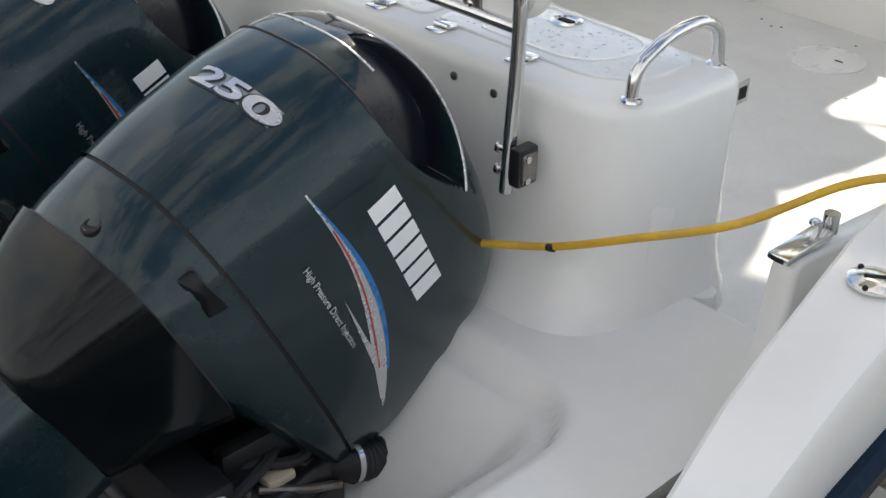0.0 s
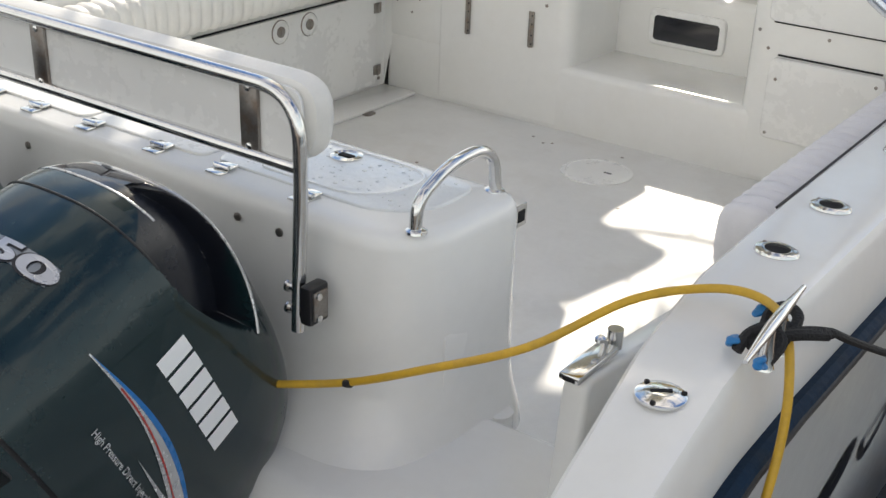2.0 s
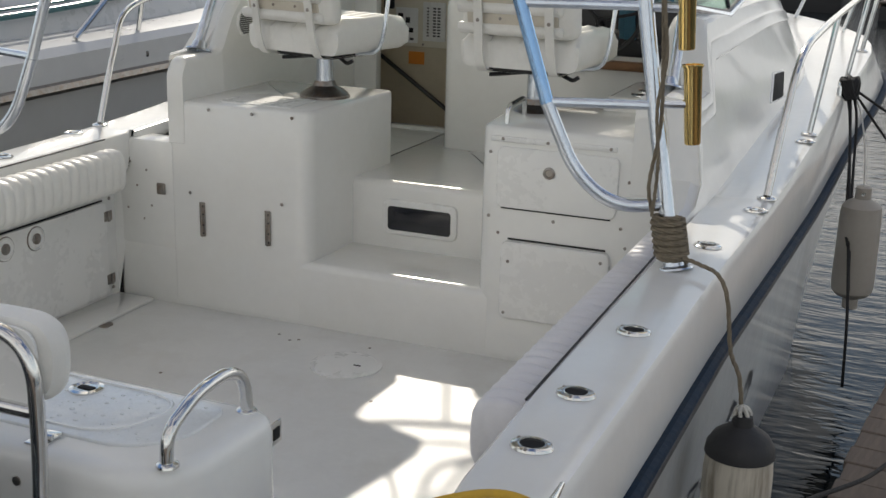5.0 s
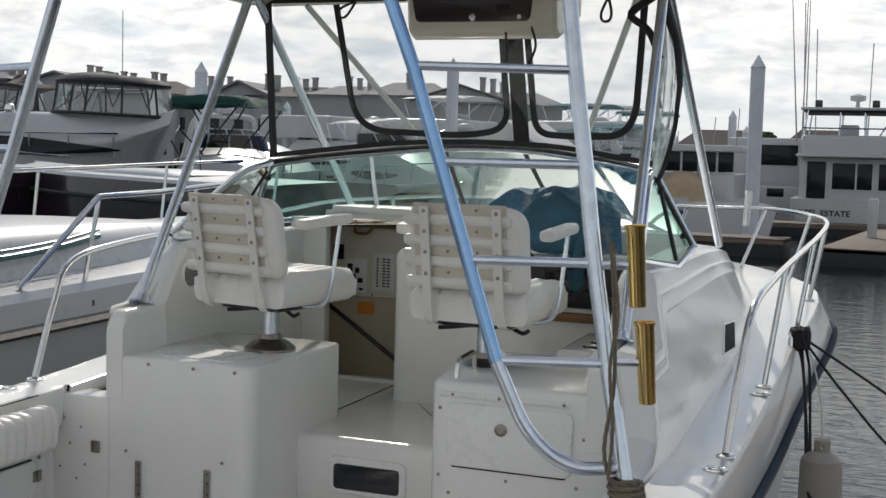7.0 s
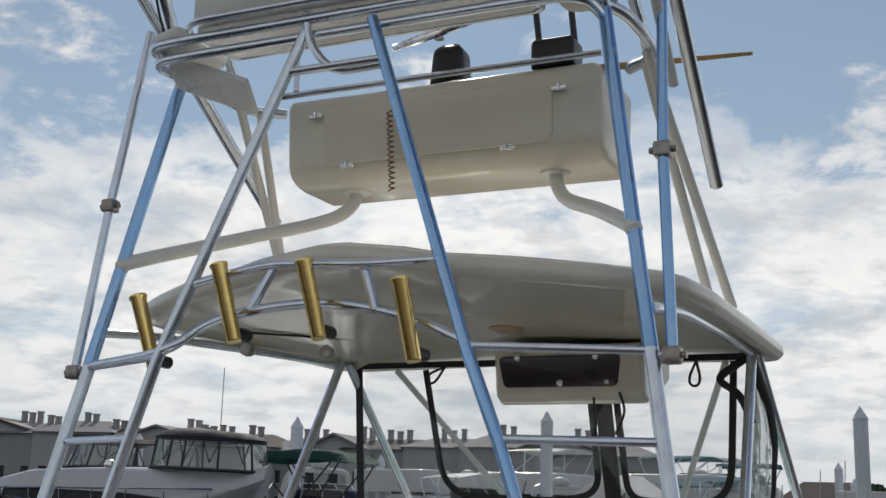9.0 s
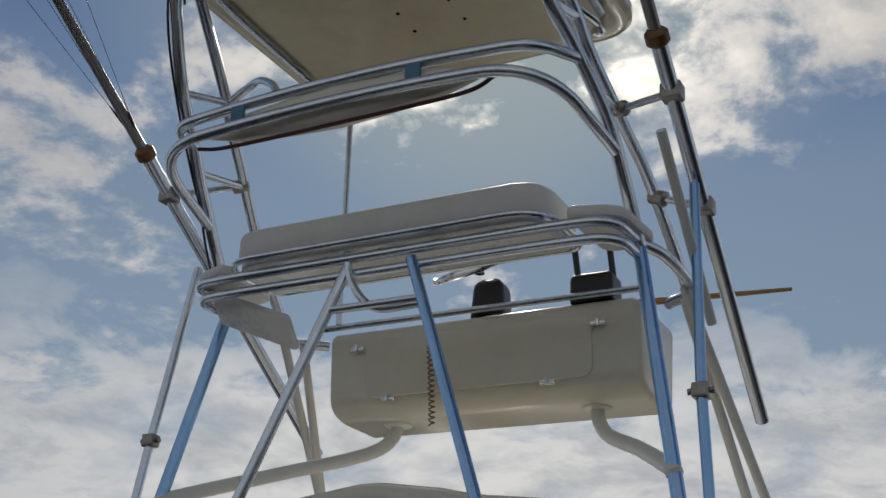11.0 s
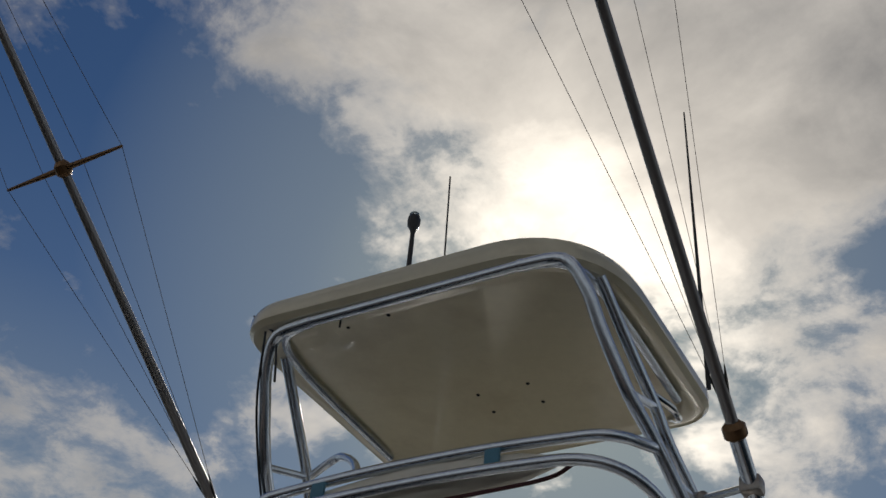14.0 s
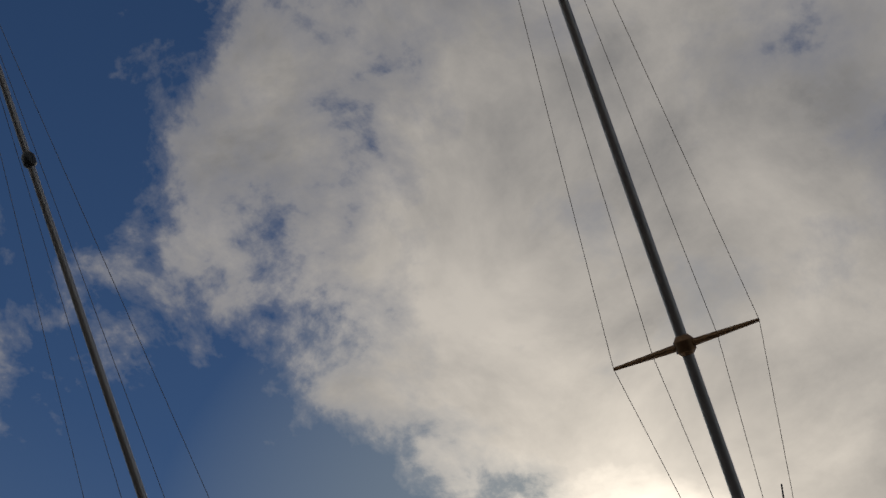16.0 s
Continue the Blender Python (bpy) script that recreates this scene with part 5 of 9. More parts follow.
def build_chair(x, turn, label):
    """A helm chair with a ladder of padded rolls, flat straps and hinged arms; it is built facing forward about its pedestal."""
    chair = thing("helm_chair", (x, 1.28, 0.875), label, "chair", "helm chairs")
    m = Matrix.Translation((x, 1.28, 0.0)) @ Matrix.Rotation(radians(turn), 4, "Z")
    P = lambda a, b, c: m @ Vector((a, b, c))
    bm = bmesh.new()
    turned(bm, P(0, 0, 0.872), (0, 0, 1), [(0, 0.105), (0.012, 0.105), (0.03, 0.085), (0.05, 0.05), (0.07, 0.042)], 28)
    part("pedestal_foot", bm, DULL, chair, "grey cast pedestal foot")
    bm = bmesh.new()
    cylinder(bm, P(0, 0, 0.93), P(0, 0, 1.06), 0.036, 0.034)
    part("pedestal", bm, ALU, chair, "aluminium pedestal")
    bm = bmesh.new()
    box(bm, (-0.15, -0.13, 1.05), (0.15, 0.13, 1.072), 0.006, matrix=m)
    part("swivel_plate", bm, BLACK, chair)
    for lever in ([P(-0.03, -0.02, 1.045), P(-0.12, -0.06, 1.035), P(-0.17, -0.07, 1.03)], fillet([P(0.10, -0.03, 1.05), P(0.17, -0.06, 1.03), P(0.19, -0.05, 1.045)], 0.02)):
        part("swivel_lever", tubes([lever], 0.008, 8), BLACK, chair)
    # seat cushion with pleats running fore and aft
    bm = bmesh.new()
    rows = []
    for i in range(61):
        t = i / 60
        xx = -0.235 + 0.47 * t
        puff = 0.022 * abs(math.sin(math.pi * t * 8)) ** 0.7
        e = min(1.0, t / 0.08, (1 - t) / 0.08)
        e = math.sqrt(max(0.0, 1 - (1 - e) ** 2))
        prof = [(-0.20, 1.075 + 0.04 * (1 - e)), (0.24, 1.075 + 0.04 * (1 - e)), (0.265, 1.10), (0.27, 1.16), (0.25, 1.185 + puff * e - 0.02 * (1 - e)), (0.15, 1.20 + puff * e - 0.03 * (1 - e)), (0.0, 1.195 + puff * e - 0.03 * (1 - e)), (-0.14, 1.20 + puff * e - 0.03 * (1 - e)), (-0.20, 1.17)]
        rows.append([P(xx, b, c) for b, c in prof])
    skin(bm, rows, True, True, True)
    part("seat", bm, VINYL, chair, "white pleated vinyl seat cushion", angle=60)
    # backrest: a cushion with a slatted board and rolls behind it
    tilt = lambda z: -0.215 - (z - 1.2) * 0.16
    bm = bmesh.new()
    slab(bm, rounded([(-0.225, 1.195), (0.235, 1.195), (0.235, 1.505), (-0.225, 1.505)], [0.05, 0.05, 0.09, 0.05], 8), -0.012, 0.052, 0.022, place=lambda u, v, w: P(u, tilt(v) + w + 0.10 * u * u, v), low=True)
    part("back_cushion", bm, VINYL, chair, "white padded back cushion", angle=70)
    for k in range(4):
        z = 1.222 + k * 0.077
        bm = bmesh.new()
        slab(bm, rounded([(-0.195, z + 0.018), (0.165, z + 0.018), (0.165, z + 0.060), (-0.195, z + 0.060)], 0.006, 3), -0.022, -0.006, 0.003, place=lambda u, v, w: P(u, tilt(v) + w + 0.10 * u * u, v), low=True)
        slat = part("back_slat", bm, CHAIRBOARD, chair)
        bm = bmesh.new()
        for u in (-0.06, 0.055):
            screw(bm, P(u, tilt(z + 0.04) - 0.0225, z + 0.04), m.to_3x3() @ Vector((0, -1, 0)), 0.006)
        part_each("bolt", bm, DULL, slat)
        bm = bmesh.new()
        slab(bm, rounded([(-0.238, z - 0.021), (0.185, z - 0.021), (0.185, z + 0.021), (-0.238, z + 0.021)], 0.018, 5), -0.036, 0.004, 0.017, place=lambda u, v, w: P(u, tilt(v) + w + 0.10 * u * u, v), low=True)
        part("back_roll", bm, VINYL, chair, angle=70)
    for sx in (-0.14, 0.14):
        bm = bmesh.new()
        path = [P(sx, tilt(1.50) - 0.042, 1.50), P(sx, tilt(1.23) - 0.042, 1.23), P(sx * 1.02, -0.245, 1.13), P(sx * 1.02, -0.215, 1.058), P(sx, 0.1, 1.056)]
        rows = []
        for q in fillet(path, 0.05, 5):
            rows.append([q + m.to_3x3() @ Vector((a, b, 0)) for a, b in ((-0.017, -0.004), (0.017, -0.004), (0.017, 0.004), (-0.017, 0.004))])
        skin(bm, rows, True, True, True)
        strap = part("back_strap", bm, PAINTED, chair, "white painted flat strap with bolts")
        bm = bmesh.new()
        for z in (1.485, 1.41, 1.335, 1.255):
            screw(bm, P(sx, tilt(z) - 0.047, z), m.to_3x3() @ Vector((0, -1, 0)), 0.0075)
        part_each("bolt", bm, DULL, strap)
    for s in MIRROR:
        bm = bmesh.new()
        slab(bm, rounded([(-0.20, -0.032), (0.12, -0.032), (0.12, 0.032), (-0.20, 0.032)], 0.03), 1.385, 1.425, 0.015, place=lambda u, v, w: P(s * 0.285 + v, u + 0.02, w + (u + 0.2) * 0.06), low=True)
        arm = part("armrest", bm, VINYL, chair, "white padded armrest")
        part("arm_support", tubes([fillet([P(s * 0.285, 0.08, 1.40), P(s * 0.27, 0.05, 1.15), P(s * 0.25, 0.04, 1.075), P(s * 0.15, 0.02, 1.065)], 0.04)], 0.009, 8), ALU, arm)
    return chair


build_chair(-0.50, -12, "white padded helm chair on a pedestal over the port seat box")
build_chair(0.43, -3, "white padded helm chair on a pedestal at the helm")


# The tower
tower = thing("tuna_tower", (0, 0.6, 0.7), "tall aluminium tower with ladders, hardtop and upper station", "tower")
TUBE = 0.0225


def LEG(z):
    """A point on the starboard after leg at a height."""
    rows = [(0.709, 1.263, 0.0), (1.15, 1.165, 0.063), (1.412, 1.115, 0.085), (1.672, 1.073, 0.114), (1.924, 1.028, 0.15), (2.181, 0.985, 0.193), (3.30, 0.80, 0.36)]
    x, y = lerp_table(rows, z)
    return (x, y, z)


def INNER(z):
    rows = [(1.142, 0.887, -0.028), (1.403, 0.796, -0.02), (1.662, 0.707, -0.012), (1.92, 0.62, -0.01), (2.169, 0.525, -0.02), (3.25, 0.12, 0.10), (3.36, 0.08, 0.11)]
    x, y = lerp_table(rows, z)
    return (x, y, z)


def flip(p, s):
    return (p[0] * s, p[1], p[2])


def build_tower():
    for s in MIRROR:
        leg = [flip(LEG(z), s) for z in (0.71, 0.95, 1.15, 1.412, 1.672, 1.924, 2.181, 2.6, 3.0, 3.30)]
        after = part("after_leg", tubes([spline(leg, 4)[:25]], TUBE, 16), ALU, tower, "bright aluminium leg")
        part("leg_extension", tubes([spline(leg, 4)[24:]], TUBE, 16), ALUSKY, after, "aluminium leg above the hardtop, reflected sky tinted into its colour")
        bm = bmesh.new()
        turned(bm, flip((1.266, -0.002, 0.714), s), (-0.2 * s, 0.1, 1), [(0, 0.052), (0.005, 0.050), (0.009, 0.030), (0.03, 0.025)], 28)
        foot = part("foot_flange", bm, ALU, after)
        # ladder between the after leg and an inner rail
        hoop = [flip(p, s) for p in fillet([(1.224, 0.025, 0.885), (1.085, 0.0, 0.866), (0.975, -0.022, 0.955), INNER(1.142)], 0.10, 8)]
        ladder = part("ladder_rail", tubes([[flip(INNER(z), s) for z in (1.142, 1.403, 1.662, 1.92, 2.169, 2.6, 3.0, 3.25)]], 0.019, 14), ALUSKY if s > 0 else ALU, tower, "ladder rail with reflected sky tinted into its colour" if s > 0 else "bright ladder rail")
        part("ladder_hoop", tubes([hoop], 0.019, 14), ALU, ladder, "bright curved ladder foot")
        for z in (1.146, 1.408, 1.667, 1.922, 2.175):
            part("rung", tubes([[flip(LEG(z), s), flip(INNER(z), s)]], 0.013, 10), ALU, ladder)
        # support tube of the outrigger beside the leg
        stay = [flip(p, s) for p in ((1.046, 0.191, 2.158), (1.01, 0.255, 2.772), (0.985, 0.365, 3.47))]
        post = part("outrigger_stay", tubes([stay], 0.0165, 12), ALUSKY if s > 0 else ALU, tower, "bright stay tube with clamps")
        bm = bmesh.new()
        for p in ((1.046, 0.191, 2.16), (1.0105, 0.2545, 2.765)):
            q = Vector(flip(p, s))
            box(bm, q - Vector((0.026, 0.024, 0.024)), q + Vector((0.026, 0.024, 0.024)), 0.008)
            cylinder(bm, q - Vector((0.04, 0, 0)), q + Vector((0.04, 0, 0)), 0.01, n=10)
            part("clamp", bm, DULL, post, "weathered clamp")
            bm = bmesh.new()
        bm.free()
        a, b = Vector(flip(LEG(2.16), s)), Vector(flip((1.046, 0.191, 2.16), s))
        part("clamp_arm", tubes([[a, b]], 0.012, 8), ALU, post)
        # middle and forward legs under the hardtop
        part("middle_leg", tubes([[flip((1.0, 1.08, 1.045), s), flip((0.951, 1.865, 2.40), s)]], 0.021, 14), ALU, tower)
        bm = bmesh.new()
        turned(bm, flip((0.985, 1.075, 1.05), s), (0, 0.4, 1), [(0, 0.055), (0.008, 0.052), (0.012, 0.034), (0.04, 0.028)], 24)
        part("leg_flange", bm, ALU, tower)
        part("forward_leg", tubes([[flip((1.028, 3.34, 1.262), s), flip((0.955, 1.93, 2.40), s)]], 0.021, 14), ALU, tower)
        part("cross_brace", tubes([[flip((0.79, 2.12, 2.38), s), flip((0.30, 2.95, 1.55), s)]], 0.015, 10), PAINTED, tower)
        part("hardtop_rail", tubes([fillet([flip((0.99, 0.22, 2.30), s), flip((1.0, 0.5, 2.33), s), flip((0.98, 1.2, 2.36), s), flip((0.95, 1.88, 2.38), s)], 0.1)], 0.016, 10), ALU, tower)
        # arms that carry the upper control box
        arm = [(0.416, 1.0, 2.985), (0.43, 0.985, 2.90), (0.50, 0.90, 2.82), (0.70, 0.62, 2.70), (0.90, 0.28, 2.56), LEG(2.53)]
        part("box_arm", tubes([spline([flip(p, s) for p in arm], 6)], 0.026, 14), PAINTED, tower, "cream painted bent tube")
        bm = bmesh.new()
        turned(bm, flip((0.416, 1.0, 2.957), s), (0, 0, -1), [(0, 0.06), (0.008, 0.055), (0.014, 0.03)], 20)
        part("arm_flange", bm, PAINTED, tower)
        # legs of the upper station and its curved rails
        one = [LEG(3.28), (0.80, 0.24, 3.45), (0.791, 0.137, 3.60), (0.772, 0.048, 3.70), (0.744, -0.041, 3.80), (0.711, -0.150, 3.90), (0.687, -0.225, 4.00), (0.664, -0.285, 4.10), (0.64, -0.345, 4.215), (0.58, -0.39, 4.312), (0.42, -0.40, 4.327)]
        part("upper_leg", tubes([spline([flip(p, s) for p in one], 5)], 0.023, 14), ALU, tower)
        two = [(0.83, 0.78, 3.29), (0.815, 0.61, 3.45), (0.793, 0.46, 3.60), (0.768, 0.353, 3.70), (0.743, 0.254, 3.80), (0.720, 0.150, 3.90), (0.705, 0.075, 4.00), (0.685, -0.025, 4.10), (0.667, -0.126, 4.20), (0.652, -0.215, 4.29), (0.645, -0.25, 4.322)]
        part("upper_leg", tubes([spline([flip(p, s) for p in two], 5)], 0.021, 14), ALU, tower)
        part("upper_strut", tubes([[flip((0.757, 0.305, 3.75), s), flip((0.772, 0.048, 3.70), s)]], 0.014, 10), ALU, tower)
        part("upper_strut", tubes([[flip((0.706, 0.08, 3.995), s), flip((0.708, -0.16, 3.912), s)]], 0.014, 10), ALU, tower)
        part("platform_side", tubes([spline([flip(p, s) for p in ((0.80, 0.36, 3.30), (0.845, 0.5, 3.295), (0.84, 0.8, 3.29), (0.72, 0.92, 3.29))], 6)], 0.020, 12), ALU, tower)
        part("lower_strut", tubes([[flip((0.83, 0.75, 3.28), s), flip((0.96, 1.45, 2.50), s)], [flip((0.80, 0.85, 3.28), s), flip((0.90, 1.30, 2.54), s)]], 0.018, 12), PAINTED, tower)
        # short grab rail under the top
        if s > 0:
            part("grab_loop", tubes([fillet([(0.53, 0.37, 4.33), (0.57, 0.36, 4.26), (0.62, 0.50, 4.25), (0.60, 0.60, 4.27), (0.55, 0.64, 4.31)], 0.06, 6)], 0.016, 10), CHROME, tower, "bent stainless grab loop")
        else:
            part("bolster_brace", tubes([spline([(-0.704, 0.085, 3.99), (-0.62, 0.09, 4.045), (-0.54, 0.06, 4.04), (-0.42, -0.02, 3.95), (-0.30, -0.15, 3.82), (-0.26, -0.205, 3.77)], 6)], 0.016, 12), ALU, tower, "curved brace behind the rail")
        part("top_side_tube", tubes([spline([flip(p, s) for p in ((0.42, -0.40, 4.327), (0.58, -0.34, 4.322), (0.63, -0.1, 4.312), (0.63, 0.50, 4.292))], 6)], 0.017, 10), ALU, tower)
    part("top_after_tube", tubes([[(-0.43, -0.40, 4.327), (0.43, -0.40, 4.327)]], 0.020, 12), ALU, tower)
    for z0, z1, y1, lab in ((3.775, 3.765, -0.215, "upper"), (3.535, 3.665, -0.255, "lower")):
        y0 = -0.02 if z0 > 3.7 else 0.18
        x0 = 0.748 if z0 > 3.7 else 0.795
        path = fillet([(x0, y0, z0), (x0 - 0.07, y1, z1 - 0.025), (0.25, y1, z1 + 0.004), (-0.25, y1, z1 + 0.004), (-x0 + 0.07, y1, z1 - 0.025), (-x0, y0, z0)], 0.24, 10)
        part("back_rail", tubes([path], 0.0195, 14), ALU, tower, "bright curved back rail")
    bm = bmesh.new()
    pleated(bm, (-0.57, -0.19, 3.685), (0.55, -0.19, 3.69), (0, 0.040, 0), (0, 0, 0.075), 0.03, 1, 0.6)
    part("rail_bolster", bm, LIGHTCREAM, tower, "slim cream bolster strapped between the back rails")
    bm = bmesh.new()
    tube(bm, spline([(-0.56, -0.205, 3.635), (-0.45, -0.215, 3.612), (-0.2, -0.22, 3.606), (0.3, -0.22, 3.610), (0.48, -0.215, 3.622), (0.55, -0.205, 3.66)], 5), 0.007, 8)
    part("bolster_trim", bm, material("maroon_trim", (0.08, 0.02, 0.025), 0.6), tower)
    bm = bmesh.new()
    for x in (-0.39, 0.28):
        box(bm, (x - 0.027, -0.236, 3.672), (x + 0.027, -0.222, 3.752), 0.004)
    part_each("bolster_strap", bm, COVER, tower)
    # bench of the upper station
    seat_poly = rounded([(-0.60, 0.05), (0.60, 0.05), (0.60, 0.36), (-0.60, 0.36)], [0.13, 0.13, 0.05, 0.05], 8)
    bm = bmesh.new()
    slab(bm, seat_poly, 3.33, 3.435, 0.025, low=True)
    bench = part("bench_cushion", bm, VINYL, tower, "white upholstered bench cushion")
    bm = bmesh.new()
    slab(bm, offset(seat_poly, -0.015), 3.30, 3.324, 0.003)
    under = part("bench_board", bm, GELTOP, bench)
    bm = bmesh.new()
    for k in range(5):
        screw(bm, (-0.42 + 0.21 * k, 0.10, 3.299), (0, 0, -1), 0.008)
    part_each("bolt", bm, DULL, bench)
    part("bench_tube", tubes([[Vector((x, y, 3.315)) for x, y in offset(seat_poly, 0.012)] + [Vector((*offset(seat_poly, 0.012)[0], 3.315))]], 0.012, 10), ALU, tower)
    ring_path = fillet([(0.80, 0.36, 3.30), (0.80, 0.12, 3.285), (0.60, 0.085, 3.275), (-0.60, 0.085, 3.275), (-0.80, 0.12, 3.285), (-0.80, 0.36, 3.30)], 0.12, 8)
    part("platform_tube", tubes([ring_path, [p + Vector((0, 0.03, -0.045)) for p in ring_path]], 0.017, 12), ALU, tower)
    for s in MIRROR:
        bm = bmesh.new()
        slab(bm, rounded([(s * 0.64, 0.10), (s * 0.82, 0.16), (s * 0.84, 0.44), (s * 0.66, 0.44)][:: 1 if s > 0 else -1], 0.06), 3.31, 3.35, 0.012, low=True)
        part("side_pad", bm, VINYL, tower, "small white side pad")
        bm = bmesh.new()
        m = Matrix.Translation((s * 0.60, 0.25, 3.175)) @ Matrix.Rotation(radians(-s * 22), 4, "Y") @ Matrix.Rotation(radians(-35), 4, "X")
        box(bm, (-0.19, -0.075, -0.014), (0.19, 0.075, 0.014), 0.012, matrix=m)
        if s < 0:
            part("foot_pad", bm, GELTOP, tower, "white fold-up foot rest")
        else:
            bm.free()
    # frame in the middle below the bench
    part("centre_loop", tubes([fillet([(-0.12, 0.085, 3.36), (-0.11, 0.09, 3.20), (-0.02, 0.10, 3.085), (0.165, 0.09, 3.085)], 0.08, 8), [INNER(3.10), flip(INNER(3.10), -1)]], 0.014, 10), ALU, tower)
    # upper control box
    bm = bmesh.new()
    side = [(0.80, 3.30), (0.827, 3.00), (0.90, 2.955), (1.20, 2.955), (1.24, 3.30)]
    skin(bm, [[(x, y * 1.0, z) for y, z in offset(rounded(side, 0.045), d)] for x, d in ((-0.645, -0.03), (-0.638, -0.012), (-0.62, 0.0), (0.62, 0.0), (0.638, -0.012), (0.645, -0.03))], True, True, True)
    cbox = part("control_box", bm, LIGHTCREAM, tower, "cream moulded control box with a hatch", angle=40)
    bm = bmesh.new()
    face = lambda u, v, w: (u, 0.80 + (3.30 - v) * 0.087 - w, v)
    slab(bm, rounded([(-0.47, 3.02), (0.47, 3.02), (0.47, 3.245), (-0.47, 3.245)], 0.05), 0.0, 0.010, 0.004, place=face)
    hatch = part("box_hatch", bm, LIGHTCREAM, cbox, "cream hatch with small latches")
    bm = bmesh.new()
    for u, v in ((-0.50, 3.215), (0.50, 3.205), (-0.36, 3.01), (0.30, 3.01)):
        q = Vector(face(u, v, 0.014))
        box(bm, q - Vector((0.030, 0.008, 0.010)), q + Vector((0.030, 0.004, 0.010)), 0.004)
        cylinder(bm, q - Vector((0.0, 0.012, 0.012)), q + Vector((0.0, -0.012, 0.012)), 0.006, n=8)
        part("latch", bm, CHROME, cbox, "small chrome latch")
        bm = bmesh.new()
    bm.free()
    part("rim_tube", tubes([[(-0.66, 0.79, 3.315), (0.66, 0.79, 3.315)]], 0.013, 10), ALU, cbox)
    bm = bmesh.new()
    tube(bm, [(-0.172 + 0.0003 * k + 0.013 * math.sin(k * 1.3), 0.785 + 0.008 * math.cos(k * 1.3), 3.20 - 0.0042 * k) for k in range(77)], 0.003, 6)
    part("coiled_cord", bm, TEAK, cbox, "dangling coiled cord")
    bm = bmesh.new()
    c = Vector((0.0, 0.84, 3.50))
    tube(bm, [c + Vector((0.17 * math.cos(a), 0.14 * math.sin(a) - 0.02, 0.085 * math.sin(a) + 0.03 * math.cos(a))) for a in np.linspace(0, 2 * math.pi, 33)[:-1]], 0.011, 8, closed=True)
    for a in (0.5, 2.6, 4.7):
        tube(bm, [c, c + Vector((0.17 * math.cos(a), 0.14 * math.sin(a) - 0.02, 0.085 * math.sin(a) + 0.03 * math.cos(a)))], 0.006, 6)
    turned(bm, c - Vector((0, 0, 0.02)), (0, 0, 1), [(0, 0.02), (0.04, 0.015), (0.05, 0.0)], 12)
    part("upper_wheel", bm, CHROME, tower, "stainless steering wheel")
    bm = bmesh.new()
    slab(bm, rounded([(-0.025, 0.82), (0.105, 0.82), (0.095, 0.94), (-0.015, 0.94)], 0.03), 3.30, 3.455, 0.045, flare=0.008)
    part("wheel_cover", bm, BLACK, tower, "black helm cover")
    bm = bmesh.new()
    slab(bm, rounded([(0.385, 0.80), (0.55, 0.80), (0.55, 0.92), (0.385, 0.92)], 0.02), 3.30, 3.41, 0.025)
    throttle = part("throttle_cover", bm, BLACK, tower, "black throttle cover with two levers")
    for x in (0.395, 0.53):
        part("lever", tubes([[(x + 0.005, 0.86, 3.40), (x, 0.82, 3.56)]], 0.012, 10), BLACK, throttle)
    bm = bmesh.new()
    tube(bm, [(0.40, 0.90, 3.31), (1.15, 0.95, 3.30)], lambda q: 0.018 - 0.011 * q, 8)
    part("side_spike", bm, material("tan_lance", (0.45, 0.28, 0.10), 0.5), tower, "tan tapered rod tip")
    part("mast", tubes([[(-0.55, 0.72, 3.3), (-0.56, 0.70, 4.27)]], 0.012, 10), ALU, tower)
    # top panel
    plan = rounded([(-0.755, -0.435), (0.70, -0.402), (0.705, 0.71), (-0.70, 0.71)], [0.18, 0.40, 0.15, 0.15], 14)
    bm = bmesh.new()
    rows = [(4.308, -0.06), (4.302, -0.03), (4.306, -0.006), (4.325, 0.012), (4.36, 0.014), (4.388, 0.002), (4.408, -0.03), (4.416, -0.08)]
    swell = lambda x, z: 0.03 * max(0.0, 1 - (x / 0.75) ** 2) * min(1.0, max(0.0, (z - 4.33) / 0.06))
    skin(bm, [[(x, y, z + 0.036 * (0.70 - y) + swell(x, z)) for x, y in offset(plan, d)] for z, d in rows], True, True, True)
    top = part("sun_top", bm, material("sun_top_gelcoat", (0.76, 0.69, 0.50), 0.10, vary=0.06, scale=3, spec=0.8, coat=0.7, stain=(0.50, 0.42, 0.27), stain_amount=0.5, stain_scale=3.0), tower, "cream moulded sun top")
    bm = bmesh.new()
    for x, y in ((-0.08, 0.246), (0.135, 0.243), (-0.076, 0.37), (0.138, 0.371), (-0.33, -0.30), (-0.15, -0.31)):
        turned(bm, (x, y, 4.3065 + 0.036 * (0.70 - y)), (0, 0, -1), [(0, 0.008), (0.003, 0.006)], 10)
    part_each("bolt_hole", bm, DARK, top)
    part("hanging_cord", tubes([spline([(-0.70, -0.41, 4.42), (-0.66, -0.42, 4.37), (-0.60, -0.39, 4.33), (-0.585, -0.37, 4.24), (-0.60, -0.33, 4.15)], 5)], 0.005, 6), BLACK, top)
    part("hanging_cord", tubes([spline([(-0.625, -0.41, 4.33), (-0.675, -0.32, 4.10), (-0.722, -0.18, 3.90), (-0.783, 0.02, 3.70), (-0.80, 0.11, 3.60), (-0.815, 0.2, 3.45), (-0.82, 0.3, 3.30)], 8)], 0.0045, 6), BLACK, top)
